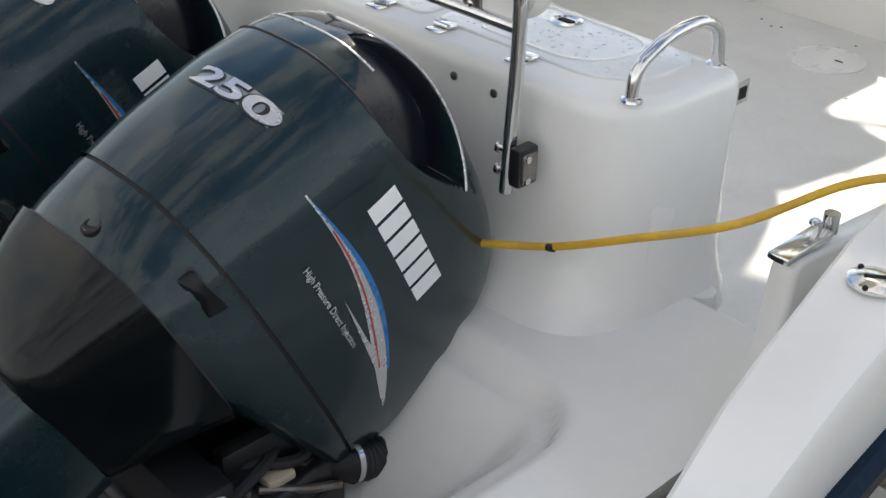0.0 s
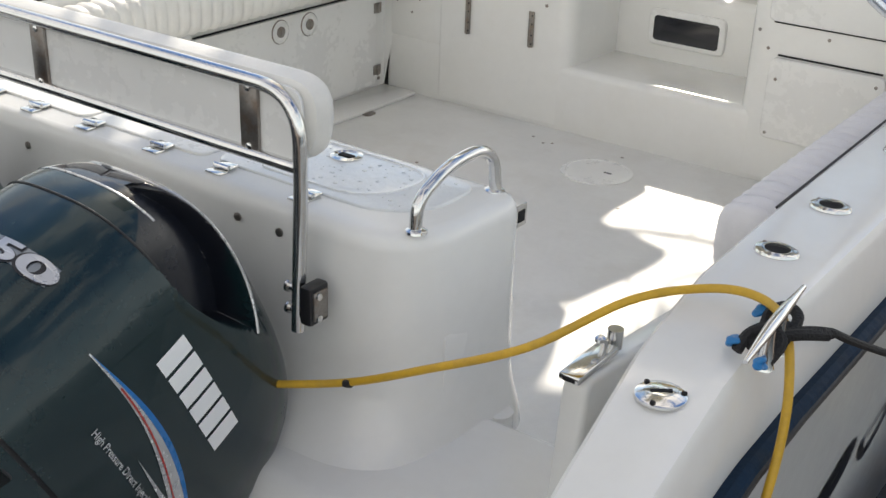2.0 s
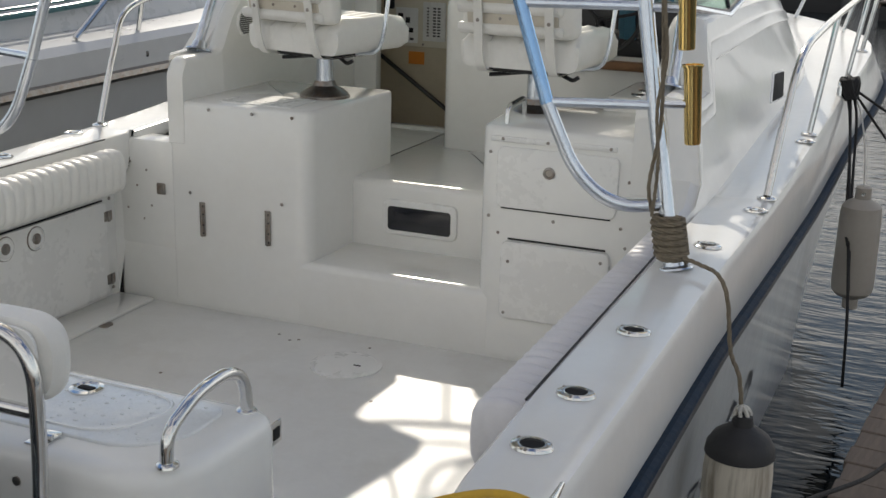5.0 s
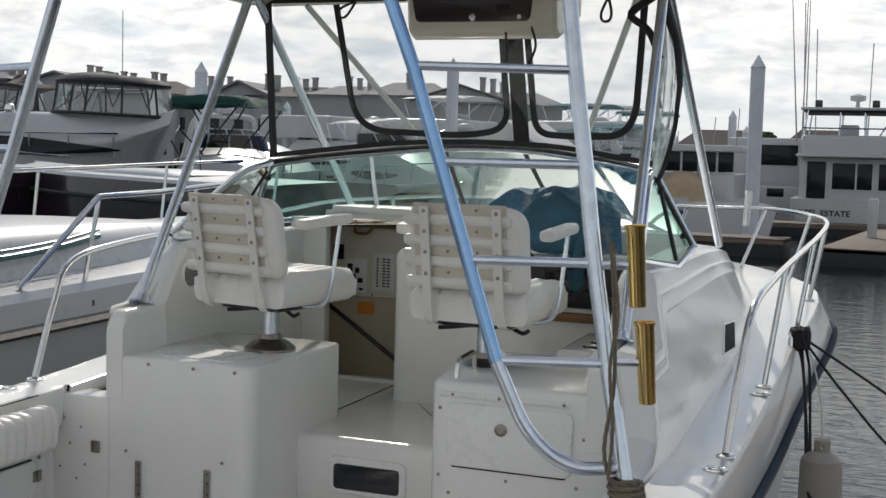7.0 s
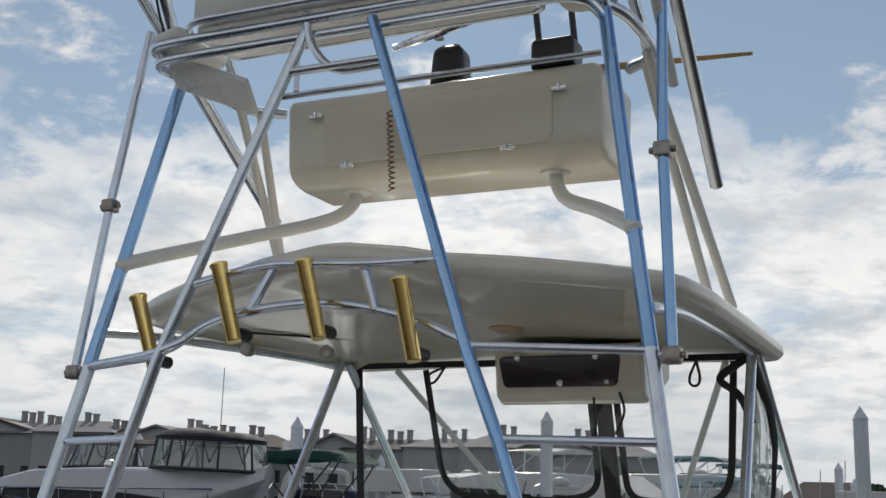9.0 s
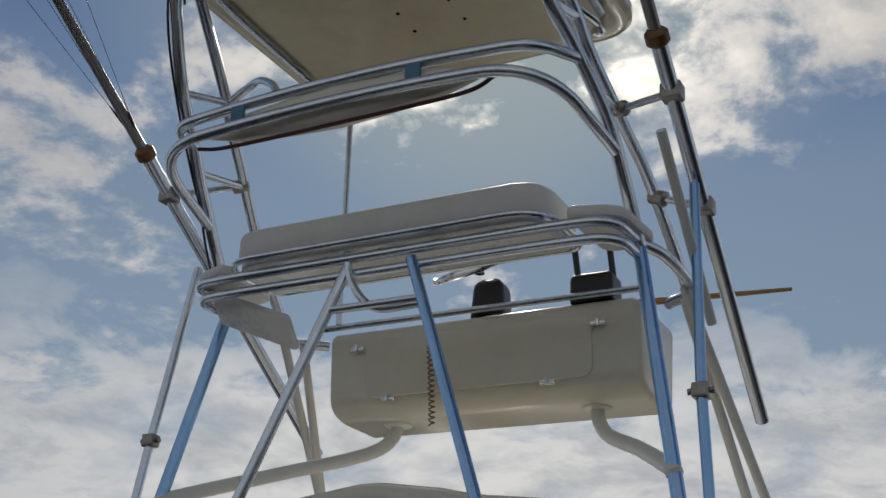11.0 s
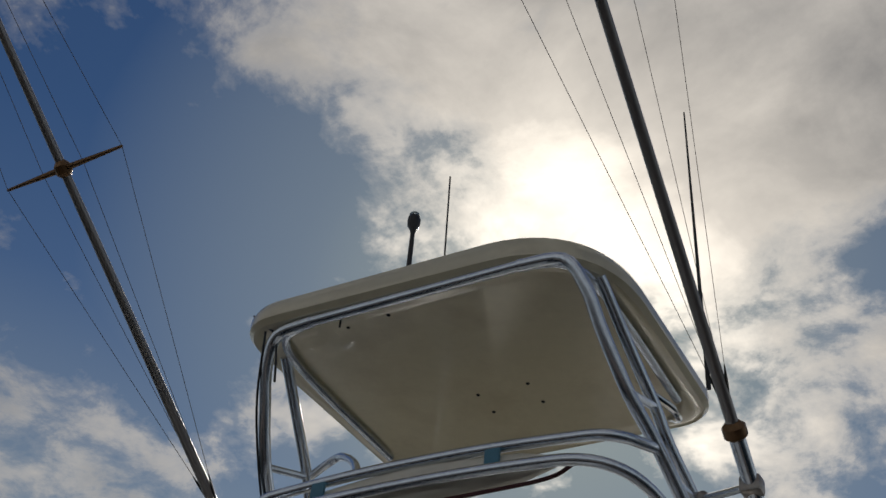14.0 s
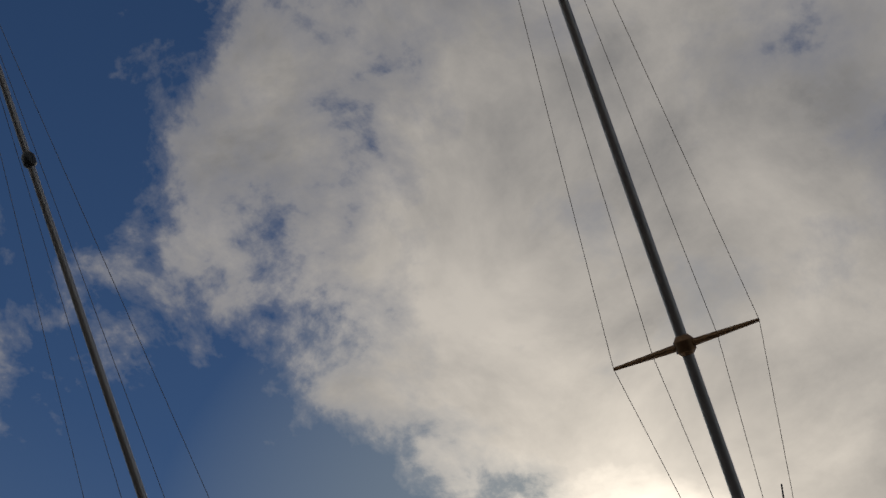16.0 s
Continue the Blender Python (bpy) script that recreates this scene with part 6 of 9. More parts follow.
    part("cord_end", tubes([[(-0.33, -0.35, 4.365), (-0.33, -0.35, 4.31)]], 0.004, 6), BLACK, top)
    bm = bmesh.new()
    turned(bm, (-0.117, -0.27, 4.42), (-0.03, 0.0, 1), [(0, 0.020), (0.02, 0.011), (0.33, 0.009), (0.35, 0.013), (0.37, 0.024), (0.40, 0.026), (0.415, 0.022), (0.42, 0.01)], 18)
    light = part("anchor_light", bm, BLACK, top, "black pole light with a clear lens")
    bm = bmesh.new()
    turned(bm, (-0.1295, -0.27, 4.838), (-0.03, 0.0, 1), [(0, 0.021), (0.012, 0.019), (0.022, 0.0)], 18)
    part("light_lens", bm, LENS, light)
    part("whip_aerial", tubes([[(-0.19, 0.10, 4.40), (-0.24, 0.10, 5.41)]], 0.004, 6), BLACK, top)
    part("wire_loop", tubes([[Vector((-0.19 + 0.03 * math.cos(a), -0.27, 4.40 + 0.02 * math.sin(a))) for a in np.linspace(0, 6, 16)]], 0.003, 5), BLACK, top)


build_tower()


def build_hardtop():
    top = thing("hardtop", (0, 1.3, 2.38), "cream fibreglass hardtop carried by the tower legs", "hardtop")
    plan = [(0.0, 0.08), (0.35, 0.10), (0.62, 0.21), (0.88, 0.36), (1.02, 0.46), (1.055, 0.70), (1.06, 1.4), (1.06, 2.0), (1.0, 2.13), (0.5, 2.30), (0.0, 2.36)]
    full = rounded(plan + [(-x, y) for x, y in plan[-2:0:-1]], [0.05, 0.1, 0.1, 0.1, 0.05] + [0.08] * 5 + [0.05] + [0.08] * 5 + [0.05, 0.1, 0.1, 0.1], 4)

    def crown(x, y):
        return 0.045 * max(0.0, 1 - (x / 1.06) ** 2) + 0.042 * max(0.0, 1 - (x / 0.36) ** 2) ** 1.3 * max(0.0, 1 - max(0.0, y - 0.9) / 1.2)

    bm = bmesh.new()
    cx, cy = 0.0, 1.25
    rows = []
    for shrink, dz in ((0.0, 2.405), (0.45, 2.405), (0.80, 2.402), (0.90, 2.398), (0.925, 2.385), (0.945, 2.37), (0.985, 2.370), (1.0, 2.388), (1.0, 2.415), (0.985, 2.435), (0.95, 2.448), (0.85, 2.456), (0.5, 2.462), (0.0, 2.464)):
        row = []
        for x, y in full:
            px, py = cx + (x - cx) * max(shrink, 0.001), cy + (y - cy) * max(shrink, 0.001)
            row.append((px, py, dz + crown(px, py)))
        rows.append(row)
    skin(bm, rows)
    shell = part("shell", bm, LIGHTCREAM, top, "cream moulded hardtop shell", angle=50)
    bm = bmesh.new()
    turned(bm, (0.02, 1.52, 2.475), (0, 0, -1), [(0, 0.075), (0.01, 0.073), (0.022, 0.05), (0.024, 0.0)], 28)
    part("dome_lamp", bm, material("lamp_lens", (0.45, 0.30, 0.18), 0.3), top, "round unlit dome lamp")
    # overhead electronics box
    bm = bmesh.new()
    prof = rounded([(1.70, 2.42), (1.735, 2.20), (1.80, 2.175), (2.16, 2.30), (2.16, 2.46)], 0.03)
    skin(bm, [[(x, y, z) for y, z in offset(prof, d)] for x, d in ((-0.115, -0.02), (-0.10, 0.0), (0.525, 0.0), (0.54, -0.02))], True, True, True)
    ebox = part("overhead_box", bm, LIGHTCREAM, top, "cream overhead electronics box")
    bm = bmesh.new()
    face = lambda u, v, w: (u, 1.703 + (2.42 - v) * 0.16 - w, v)
    slab(bm, rounded([(-0.07, 2.245), (0.43, 2.245), (0.45, 2.375), (-0.09, 2.375)], 0.025), 0.0, 0.012, 0.005, place=face)
    radio = part("smoked_door", bm, BURGUNDY, ebox, "dark smoked door with hinges and a lock")
    bm = bmesh.new()
    for u, v in ((0.0, 2.375), (0.345, 2.375)):
        q = Vector(face(u, v, 0.014))
        box(bm, q - Vector((0.012, 0.006, 0.02)), q + Vector((0.012, 0.004, 0.02)), 0.003)
    turned(bm, face(0.185, 2.262, 0.012), (0, -1, -0.16), [(0, 0.016), (0.006, 0.014), (0.010, 0.006)], 16)
    turned(bm, face(0.39, 2.262, 0.012), (0, -1, -0.16), [(0, 0.012), (0.012, 0.010)], 12)
    part_each("door_hinge", bm, CHROME, radio)
    bm = bmesh.new()
    box(bm, face(0.29, 2.285, 0.016), Vector(face(0.345, 2.325, 0.012)) + Vector((0, 0.002, 0)))
    part("display", bm, SMOKE, radio)
    part("hanging_wire", tubes([spline([(0.33, 1.72, 2.20), (0.34, 1.72, 2.10), (0.33, 1.73, 2.04)], 5), spline([(0.44, 1.72, 2.22), (0.46, 1.72, 2.14), (0.42, 1.73, 2.05)], 5)], 0.006, 6), BLACK, ebox)
    # cords and track under the top
    part("zip_track", tubes([spline([(-0.92, 0.9, 2.40), (-0.4, 1.85, 2.46), (0.1, 1.9, 2.46)], 8), spline([(-0.55, 0.9, 2.49), (0.0, 1.75, 2.50)], 6)], 0.005, 6), BLACK, top)
    bm = bmesh.new()
    for x, y, z in ((-0.36, 0.25, 2.215), (-0.06, 0.25, 2.20)):
        turned(bm, (x, y, z), (0, -1, 0.2), [(0, 0.012), (0.02, 0.020), (0.04, 0.021), (0.042, 0.014)], 16)
    part_each("spreader_light", bm, DULL, top, "small round spreader light")


build_hardtop()


def build_rod_holders():
    """Gold rod holders on the tower and their curved carrying bars."""
    low = part("holder_bar", tubes([spline([INNER(2.19), (0.40, 0.02, 2.24), (0.27, 0.05, 2.285), (0.08, 0.06, 2.325), (-0.10, 0.06, 2.33), (-0.30, 0.05, 2.305), (-0.42, 0.03, 2.26), flip(INNER(2.19), -1), flip(LEG(2.18), -1)], 5)], 0.0155, 12), ALU, tower, "arched bar")
    up = part("holder_bar", tubes([spline([INNER(2.43), (0.16, 0.04, 2.44), (-0.05, 0.045, 2.452), (-0.20, 0.04, 2.452), flip(INNER(2.40), -1)], 5)], 0.0135, 12), ALU, tower)
    for a, b in (((-0.24, 0.05, 2.32), (-0.17, 0.06, 2.45)), ((0.20, 0.05, 2.30), (0.15, 0.06, 2.44))):
        part("bar_stay", tubes([[a, b]], 0.016, 8), ALU, tower)
    holders = [((-0.241, -0.02, 2.21), (-0.319, -0.02, 2.454)), ((0.056, -0.02, 2.209), (-0.011, -0.02, 2.446)), ((0.367, -0.02, 2.134), (0.312, -0.02, 2.374)), ((-0.582, 0.04, 2.144), (-0.673, 0.04, 2.382)), ((1.232, 0.1, 1.297), (1.217, 0.1, 1.515)), ((1.268, 0.1, 1.042), (1.252, 0.1, 1.26))]
    for a, b in holders:
        a, b = Vector(a), Vector(b)
        d = b - a
        bm = bmesh.new()
        turned(bm, a, d, [(0, 0.020), (0.004, 0.0225), (d.length - 0.012, 0.0255), (d.length - 0.006, 0.0295), (d.length, 0.0295), (d.length, 0.0255), (d.length - 0.05, 0.0235)], 24)
        h = part("rod_holder", bm, GOLD, tower, "gold anodised rod holder")
        bm = bmesh.new()
        turned(bm, a + d.normalized() * (d.length - 0.03), d, [(0, 0.0235), (0.001, 0.0)], 20)
        part("bore", bm, DARK, h)
        if a.x > 1.0:
            mid = a.lerp(b, 0.5)
            part("holder_arm", tubes([[mid, Vector(LEG(mid.z))]], 0.012, 8), ALU, h)
        else:
            bm = bmesh.new()
            turned(bm, a.lerp(b, 0.12) + Vector((0, 0.03, 0)), (0, 1, 0), [(-0.02, 0.02), (0.05, 0.02)], 12)
            part("holder_clamp", bm, BLACK, h)


build_rod_holders()


def build_outriggers():
    for s in MIRROR:
        rig = thing("outrigger", flip((0.985, 0.37, 3.47), s), "long aluminium outrigger pole with wire stays and spreaders", "outrigger", "outriggers")
        c, d = Vector((0.993, -0.005, 3.798)), Vector((0.037, -1.19, 0.832))
        P = lambda k, e=(0, 0, 0): Vector(flip(c + d * k + Vector(e), s))
        part("pole_base", tubes([[P(-1.05), P(0.0)]], 0.026, 14), ALU, rig, "bright aluminium base tube")
        part("pole", tubes([[P(0.0), P(2.9)]], lambda q: 0.020 - 0.009 * q, 12), material("outrigger_pole", (0.34, 0.32, 0.31), 0.4, metal=0.7, vary=0.04, scale=1.5), rig, "grey tapering pole")
        rust = material("bronze_collar", (0.20, 0.11, 0.05), 0.45, metal=0.6, vary=0.4, scale=30)
        for k, r in ((0.0, 0.038), (1.0, 0.030), (2.0, 0.026)):
            bm = bmesh.new()
            turned(bm, P(k) - (P(k + 0.01) - P(k)).normalized() * 0.03, P(k + 0.1) - P(k), [(0, r * 0.6), (0.012, r), (0.045, r), (0.06, r * 0.6)], 12)
            part("collar", bm, rust if k < 2 else BLACK, rig, "rusty collar")
        # spreaders
        across = Vector((s * 1, 0.02, 0.02))
        ends = []
        for half, thick in ((0.225 if s > 0 else 0.29, 0.009), (0.10, 0.007)):
            a, b = P(1.0) - across * half, P(1.0) + across * half
            bm = bmesh.new()
            tube(bm, [a, a.lerp(b, 0.5), b], lambda q: thick * (0.6 + 0.8 * (1 - abs(2 * q - 1))), 8)
            part("spreader", bm, rust, rig, "short spreader bar")
            ends += [a, b]
        tip, root = P(2.85), P(0.02)
        for k, e in enumerate(ends):
            bm = bmesh.new()
            tube(bm, [root.lerp(e, 0.04), e], 0.0012, 4)
            tube(bm, [e, tip], 0.0012, 4)
            part("stay_wire", bm, DULL, rig, "thin stay wire")
            if k < 2:
                bm = bmesh.new()
                q0, q1 = root.lerp(e, 0.02), root.lerp(e, 0.13)
                tube(bm, [q0, q0.lerp(q1, 0.3), q0.lerp(q1, 0.7), q1], lambda q: 0.002 + 0.004 * math.sin(math.pi * q), 6)
                part("turnbuckle", bm, BLACK, rig)
        # clamps that hold the pole to the tower
        for k, leg in ((-0.13, (0.757, 0.30, 3.755)), (-0.42, (0.806, 0.53, 3.53))):
            q, e = P(k), Vector(flip(leg, s))
            bm = bmesh.new()
            box(bm, q - Vector((0.035, 0.03, 0.03)), q + Vector((0.035, 0.03, 0.03)), 0.012)
            part("clamp", bm, DULL, rig, "weathered clamp")
            part("clamp_arm", tubes([[q, e]], 0.013, 10), ALU, rig)
            bm = bmesh.new()
            turned(bm, e - (q - e).normalized() * 0.02, q - e, [(0, 0.018), (0.004, 0.027), (0.06, 0.027), (0.066, 0.016)], 12)
            part("leg_clamp", bm, DULL, rig, "round clamp on the tower leg")
        if s > 0:
            part("stub_tube", tubes([[Vector(flip((0.985, 0.03, 3.50), s)), Vector(flip((0.985, 0.50, 3.05), s))]], 0.016, 12), PAINTED, rig)
    part("side_aerial", tubes([[(0.95, -0.10, 3.9), (0.95, -0.22, 5.005)]], lambda q: 0.008 - 0.005 * q, 8), BLACK, tower, "thin black whip aerial")


build_outriggers()


def build_enclosure():
    """Clear curtains between windshield and hardtop, with black binding."""
    screen = thing("clear_curtain", (0, 2.05, 1.66), "clear vinyl curtain with black binding under the hardtop", "curtain")
    y = lambda x: 2.03 + 0.40 * max(0.0, 1 - (x / 0.95) ** 2)
    k = lambda x: 1.0
    zb = lambda x: 1.735 - 0.10 * (abs(x) / 0.93) ** 2
    for x0, x1 in ((-0.93, -0.62), (-0.62, 0.20), (0.20, 0.90)):
        bm = bmesh.new()
        xs = np.linspace(x0, x1, 10)
        skin(bm, [[(x, y(x), zb(x)) for x in xs], [(x, y(x) * 0.6 + 0.82, 2.06) for x in xs], [(x, 2.05 + 0.3 * (y(x) - 2.03), 2.42) for x in xs]], False)
        p = part("clear_panel", bm, CLEAR, screen, "clear vinyl panel")
        p.visible_shadow = False
    at = lambda x, z: Vector((x, (y(x) * (2.42 - z) + (2.05 + 0.3 * (y(x) - 2.03)) * (z - zb(x))) / (2.42 - zb(x)) - 0.012, z))

    def binding(pts, r, name="binding"):
        bm = bmesh.new()
        rows = []
        path = fillet([at(a, b) for a, b in pts], 0.16, 8) if len(pts) > 2 else [at(*pts[0]).lerp(at(*pts[1]), q) for q in np.linspace(0, 1, 12)]
        for i, p in enumerate(path):
            d = (path[min(i + 1, len(path) - 1)] - path[max(i - 1, 0)]).normalized()
            side = d.cross(Vector((0, 1, 0))).normalized() * r
            out = Vector((0, 0.003, 0))
            rows.append([p + side - out, p - side - out, p - side + out, p + side + out])
        skin(bm, rows, True, True, True)
        part(name, bm, RUBBER, screen, "black fabric binding")

    binding([(-0.955, 2.40), (-0.915, 1.66)], 0.018)
    binding([(-0.632, 2.38), (-0.577, 1.80), (-0.067, 1.785), (0.15, 1.82), (0.155, 2.38)], 0.015)
    binding([(0.215, 2.38), (0.215, 1.76)], 0.038)
    binding([(0.275, 2.38), (0.29, 1.80), (0.46, 1.79), (0.80, 1.79), (0.835, 2.38)], 0.015)
    binding([(-0.93, 1.665), (-0.4, 1.745), (0.0, 1.76), (0.4, 1.745), (0.90, 1.675)], 0.012)
    binding([(-0.95, 2.395), (0.9, 2.395)], 0.014)
    # starboard side curtain, gathered and hanging loose
    bm = bmesh.new()
    rows = []
    for i in range(29):
        t = i / 28
        z = 2.40 - 0.80 * t
        w = 0.005 + 0.105 * math.sin(math.pi * min(1.0, t * 0.93)) ** 0.85
        rows.append([(0.905 + w * q + 0.016 * math.sin(17 * q + 7 * t) * (1 - q), 2.03 - 0.10 * q + 0.018 * math.sin(23 * q + 11 * t) + 0.008 * math.sin(31 * t + 5 * q), z) for q in np.linspace(0, 1, 26)])
    skin(bm, rows, False)
    fold = part("gathered_curtain", bm, FOLDED, screen, "creased clear curtain hanging loose", angle=80)
    fold.visible_shadow = False
    edge = [Vector(r[-1]) + Vector((0.004, -0.006, 0)) for r in rows]
    bm = bmesh.new()
    tube(bm, edge, lambda q: 0.024 - 0.014 * min(1.0, 1.6 * q), 8)
    part("curtain_edge", bm, RUBBER, fold)
    part("strap", tubes([fillet([(0.93, 1.88, 2.37), (0.80, 1.86, 2.28), (0.90, 1.85, 2.22), (0.95, 1.84, 2.10)], 0.05)], 0.017, 6), RUBBER, screen, "black tie strap")
    for x, lean in ((0.72, -0.10), (-0.42, -0.9)):
        bm = bmesh.new()
        pts = [(0.024 * math.sin(a) * (1 - math.cos(a)) * 0.7, 0.055 * math.cos(a) - 0.055) for a in np.linspace(0, 2 * math.pi, 24)[:-1]]
        tube(bm, [Vector((x + u * math.cos(lean) - w * math.sin(lean), 1.88, 2.365 + u * math.sin(lean) + w * math.cos(lean))) for u, w in pts], 0.006, 6, closed=True)
        part("strap_loop", bm, RUBBER, screen)


build_enclosure()


def cloth(name, label, base, mat, cat, size):
    ob = thing(name, base, label, cat)
    bm = bmesh.new()
    (w, d, h), n = size, 24
    rows = []
    for i in range(n + 1):
        a = i / n
        row = []
        for j in range(n + 1):
            b = j / n
            x = (a - 0.5) * w
            drop = max(0.0, b - 0.45) / 0.55
            yy = base[1] + d * (0.5 - min(b, 0.45) / 0.45) - 0.03 * drop
            z = base[2] + h * (1 - drop) * (1 - (2 * a - 1) ** 4 * 0.35) + 0.018 * math.sin(11 * a + 3 * b) + 0.010 * math.sin(23 * a - 7 * b)
            yy += 0.02 * math.sin(15 * a + 2) * drop
            row.append((base[0] + x * (1 + 0.08 * drop), yy, z))
        rows.append(row)
    skin(bm, rows, False)
    part("cloth", bm, mat, ob, angle=80)
    return ob


cloth("towel", "blue and white beach towel thrown over the dash", (0.43, 2.34, 1.26), TOWEL, "towel", (0.62, 0.30, 0.29))


def build_wheel_cover():
    """A round fabric cover drawn over the wheel, with one end hanging down beside it."""
    ob = thing("console_cover", (0.487, 2.0, 1.27), "round dusty blue fabric cover drawn over the steering wheel", "cover")
    bm = bmesh.new()
    rows = []
    for i in range(1, 13):
        a = i / 12 * math.pi / 2
        row = []
        for j in range(36):
            b = j / 36 * 2 * math.pi
            k = math.sin(a) * (1 + 0.03 * math.sin(5 * b) * (i / 12) ** 2 + 0.02 * math.sin(9 * b + 1) * (i / 12) ** 3)
            row.append((0.487 + 0.14 * k * math.cos(b), 1.99 - 0.07 * math.cos(a) + 0.03 * math.sin(b) * k, 1.405 + 0.135 * k * math.sin(b)))
        rows.append(row)
    skin(bm, rows, True, True, False)
    bmesh.ops.solidify(bm, geom=bm.faces[:], thickness=0.008)
    part("hood", bm, COVER, ob, angle=60)
    bm = bmesh.new()
    rows = [[(0.605 + 0.035 * q + 0.012 * math.sin(6 * q + 9 * z), 1.985 - 0.025 * math.cos(2.4 * q) + 0.006 * math.sin(14 * z), z) for q in np.linspace(-1, 1, 11)] for z in np.linspace(1.46, 1.12, 14)]
    skin(bm, rows, False)
    bmesh.ops.solidify(bm, geom=bm.faces[:], thickness=0.006)
    part("hanging_end", bm, COVER, ob, angle=60)


build_wheel_cover()

# Outboard motors, tilted up
EU, EV = Vector((0, 0.9, 0.436)).normalized(), Vector((0, -0.436, 0.9)).normalized()
COWL = [(0.0, 0.226, -0.468, 0.33), (0.10, 0.234, -0.485, 0.335), (0.25, 0.231, -0.470, 0.33), (0.35, 0.224, -0.445, 0.315), (0.41, 0.217, -0.415, 0.297), (0.455, 0.204, -0.38, 0.27), (0.49, 0.180, -0.33, 0.235), (0.515, 0.148, -0.28, 0.19), (0.532, 0.10, -0.20, 0.12), (0.538, 0.04, -0.09, 0.03)]
POWER = 2.9


def cowl_at(u):
    # the table's kinks rounded off
    d = 0.035 * min(1.0, max(0.0, (0.538 - u) / 0.16)) * min(1.0, max(0.0, u / 0.05))
    rows = [lerp_table(COWL, u + d * k) for k in (-1, -0.75, -0.5, -0.25, 0, 0.25, 0.5, 0.75, 1)]
    return [sum(c) / len(rows) for c in zip(*rows)]


def cowl_side(u, v):
    hw, vf, va = cowl_at(u)
    c, h = (vf + va) / 2, (va - vf) / 2
    return hw * max(0.0, 1 - abs((v - c) / h) ** POWER) ** (1 / POWER)


def cowl_back(u, w):
    hw, vf, va = cowl_at(u)
    c, h = (vf + va) / 2, (va - vf) / 2
    return c + h * max(0.0, 1 - abs(w / hw) ** POWER) ** (1 / POWER)


def oval(hw, vf, va, n, power=POWER):
    c, h = (vf + va) / 2, (va - vf) / 2
    out = []
    for k in range(n):
        a = 2 * math.pi * k / n
        ca, sa = math.cos(a), math.sin(a)
        out.append((hw * math.copysign(abs(ca) ** (2 / power), ca), c + h * math.copysign(abs(sa) ** (2 / power), sa)))
    return out


def text_mesh(words, size, bold=0.0):
    """The outline of words as flat polygons, in metres, standing on the line v = 0."""
    cu = bpy.data.curves.new("words", "FONT")
    cu.body, cu.size, cu.offset = words, size, bold
    ob = bpy.data.objects.new("words", cu)
    scene.collection.objects.link(ob)
    bpy.context.view_layer.update()
    me = bpy.data.meshes.new_from_object(ob.evaluated_get(bpy.context.evaluated_depsgraph_get()))
    bpy.data.objects.remove(ob)
    bm = bmesh.new()
    bm.from_mesh(me)
    bpy.data.meshes.remove(me)
    return bm


def intake_low(v):
    return 0.352 + 2.14 * max(0.0, 0.2 - v) ** 2.2 + 3.0 * max(0.0, v - 0.25)


def intake_top(v):
    return 0.502 - 2.0 * (v - 0.12) ** 2


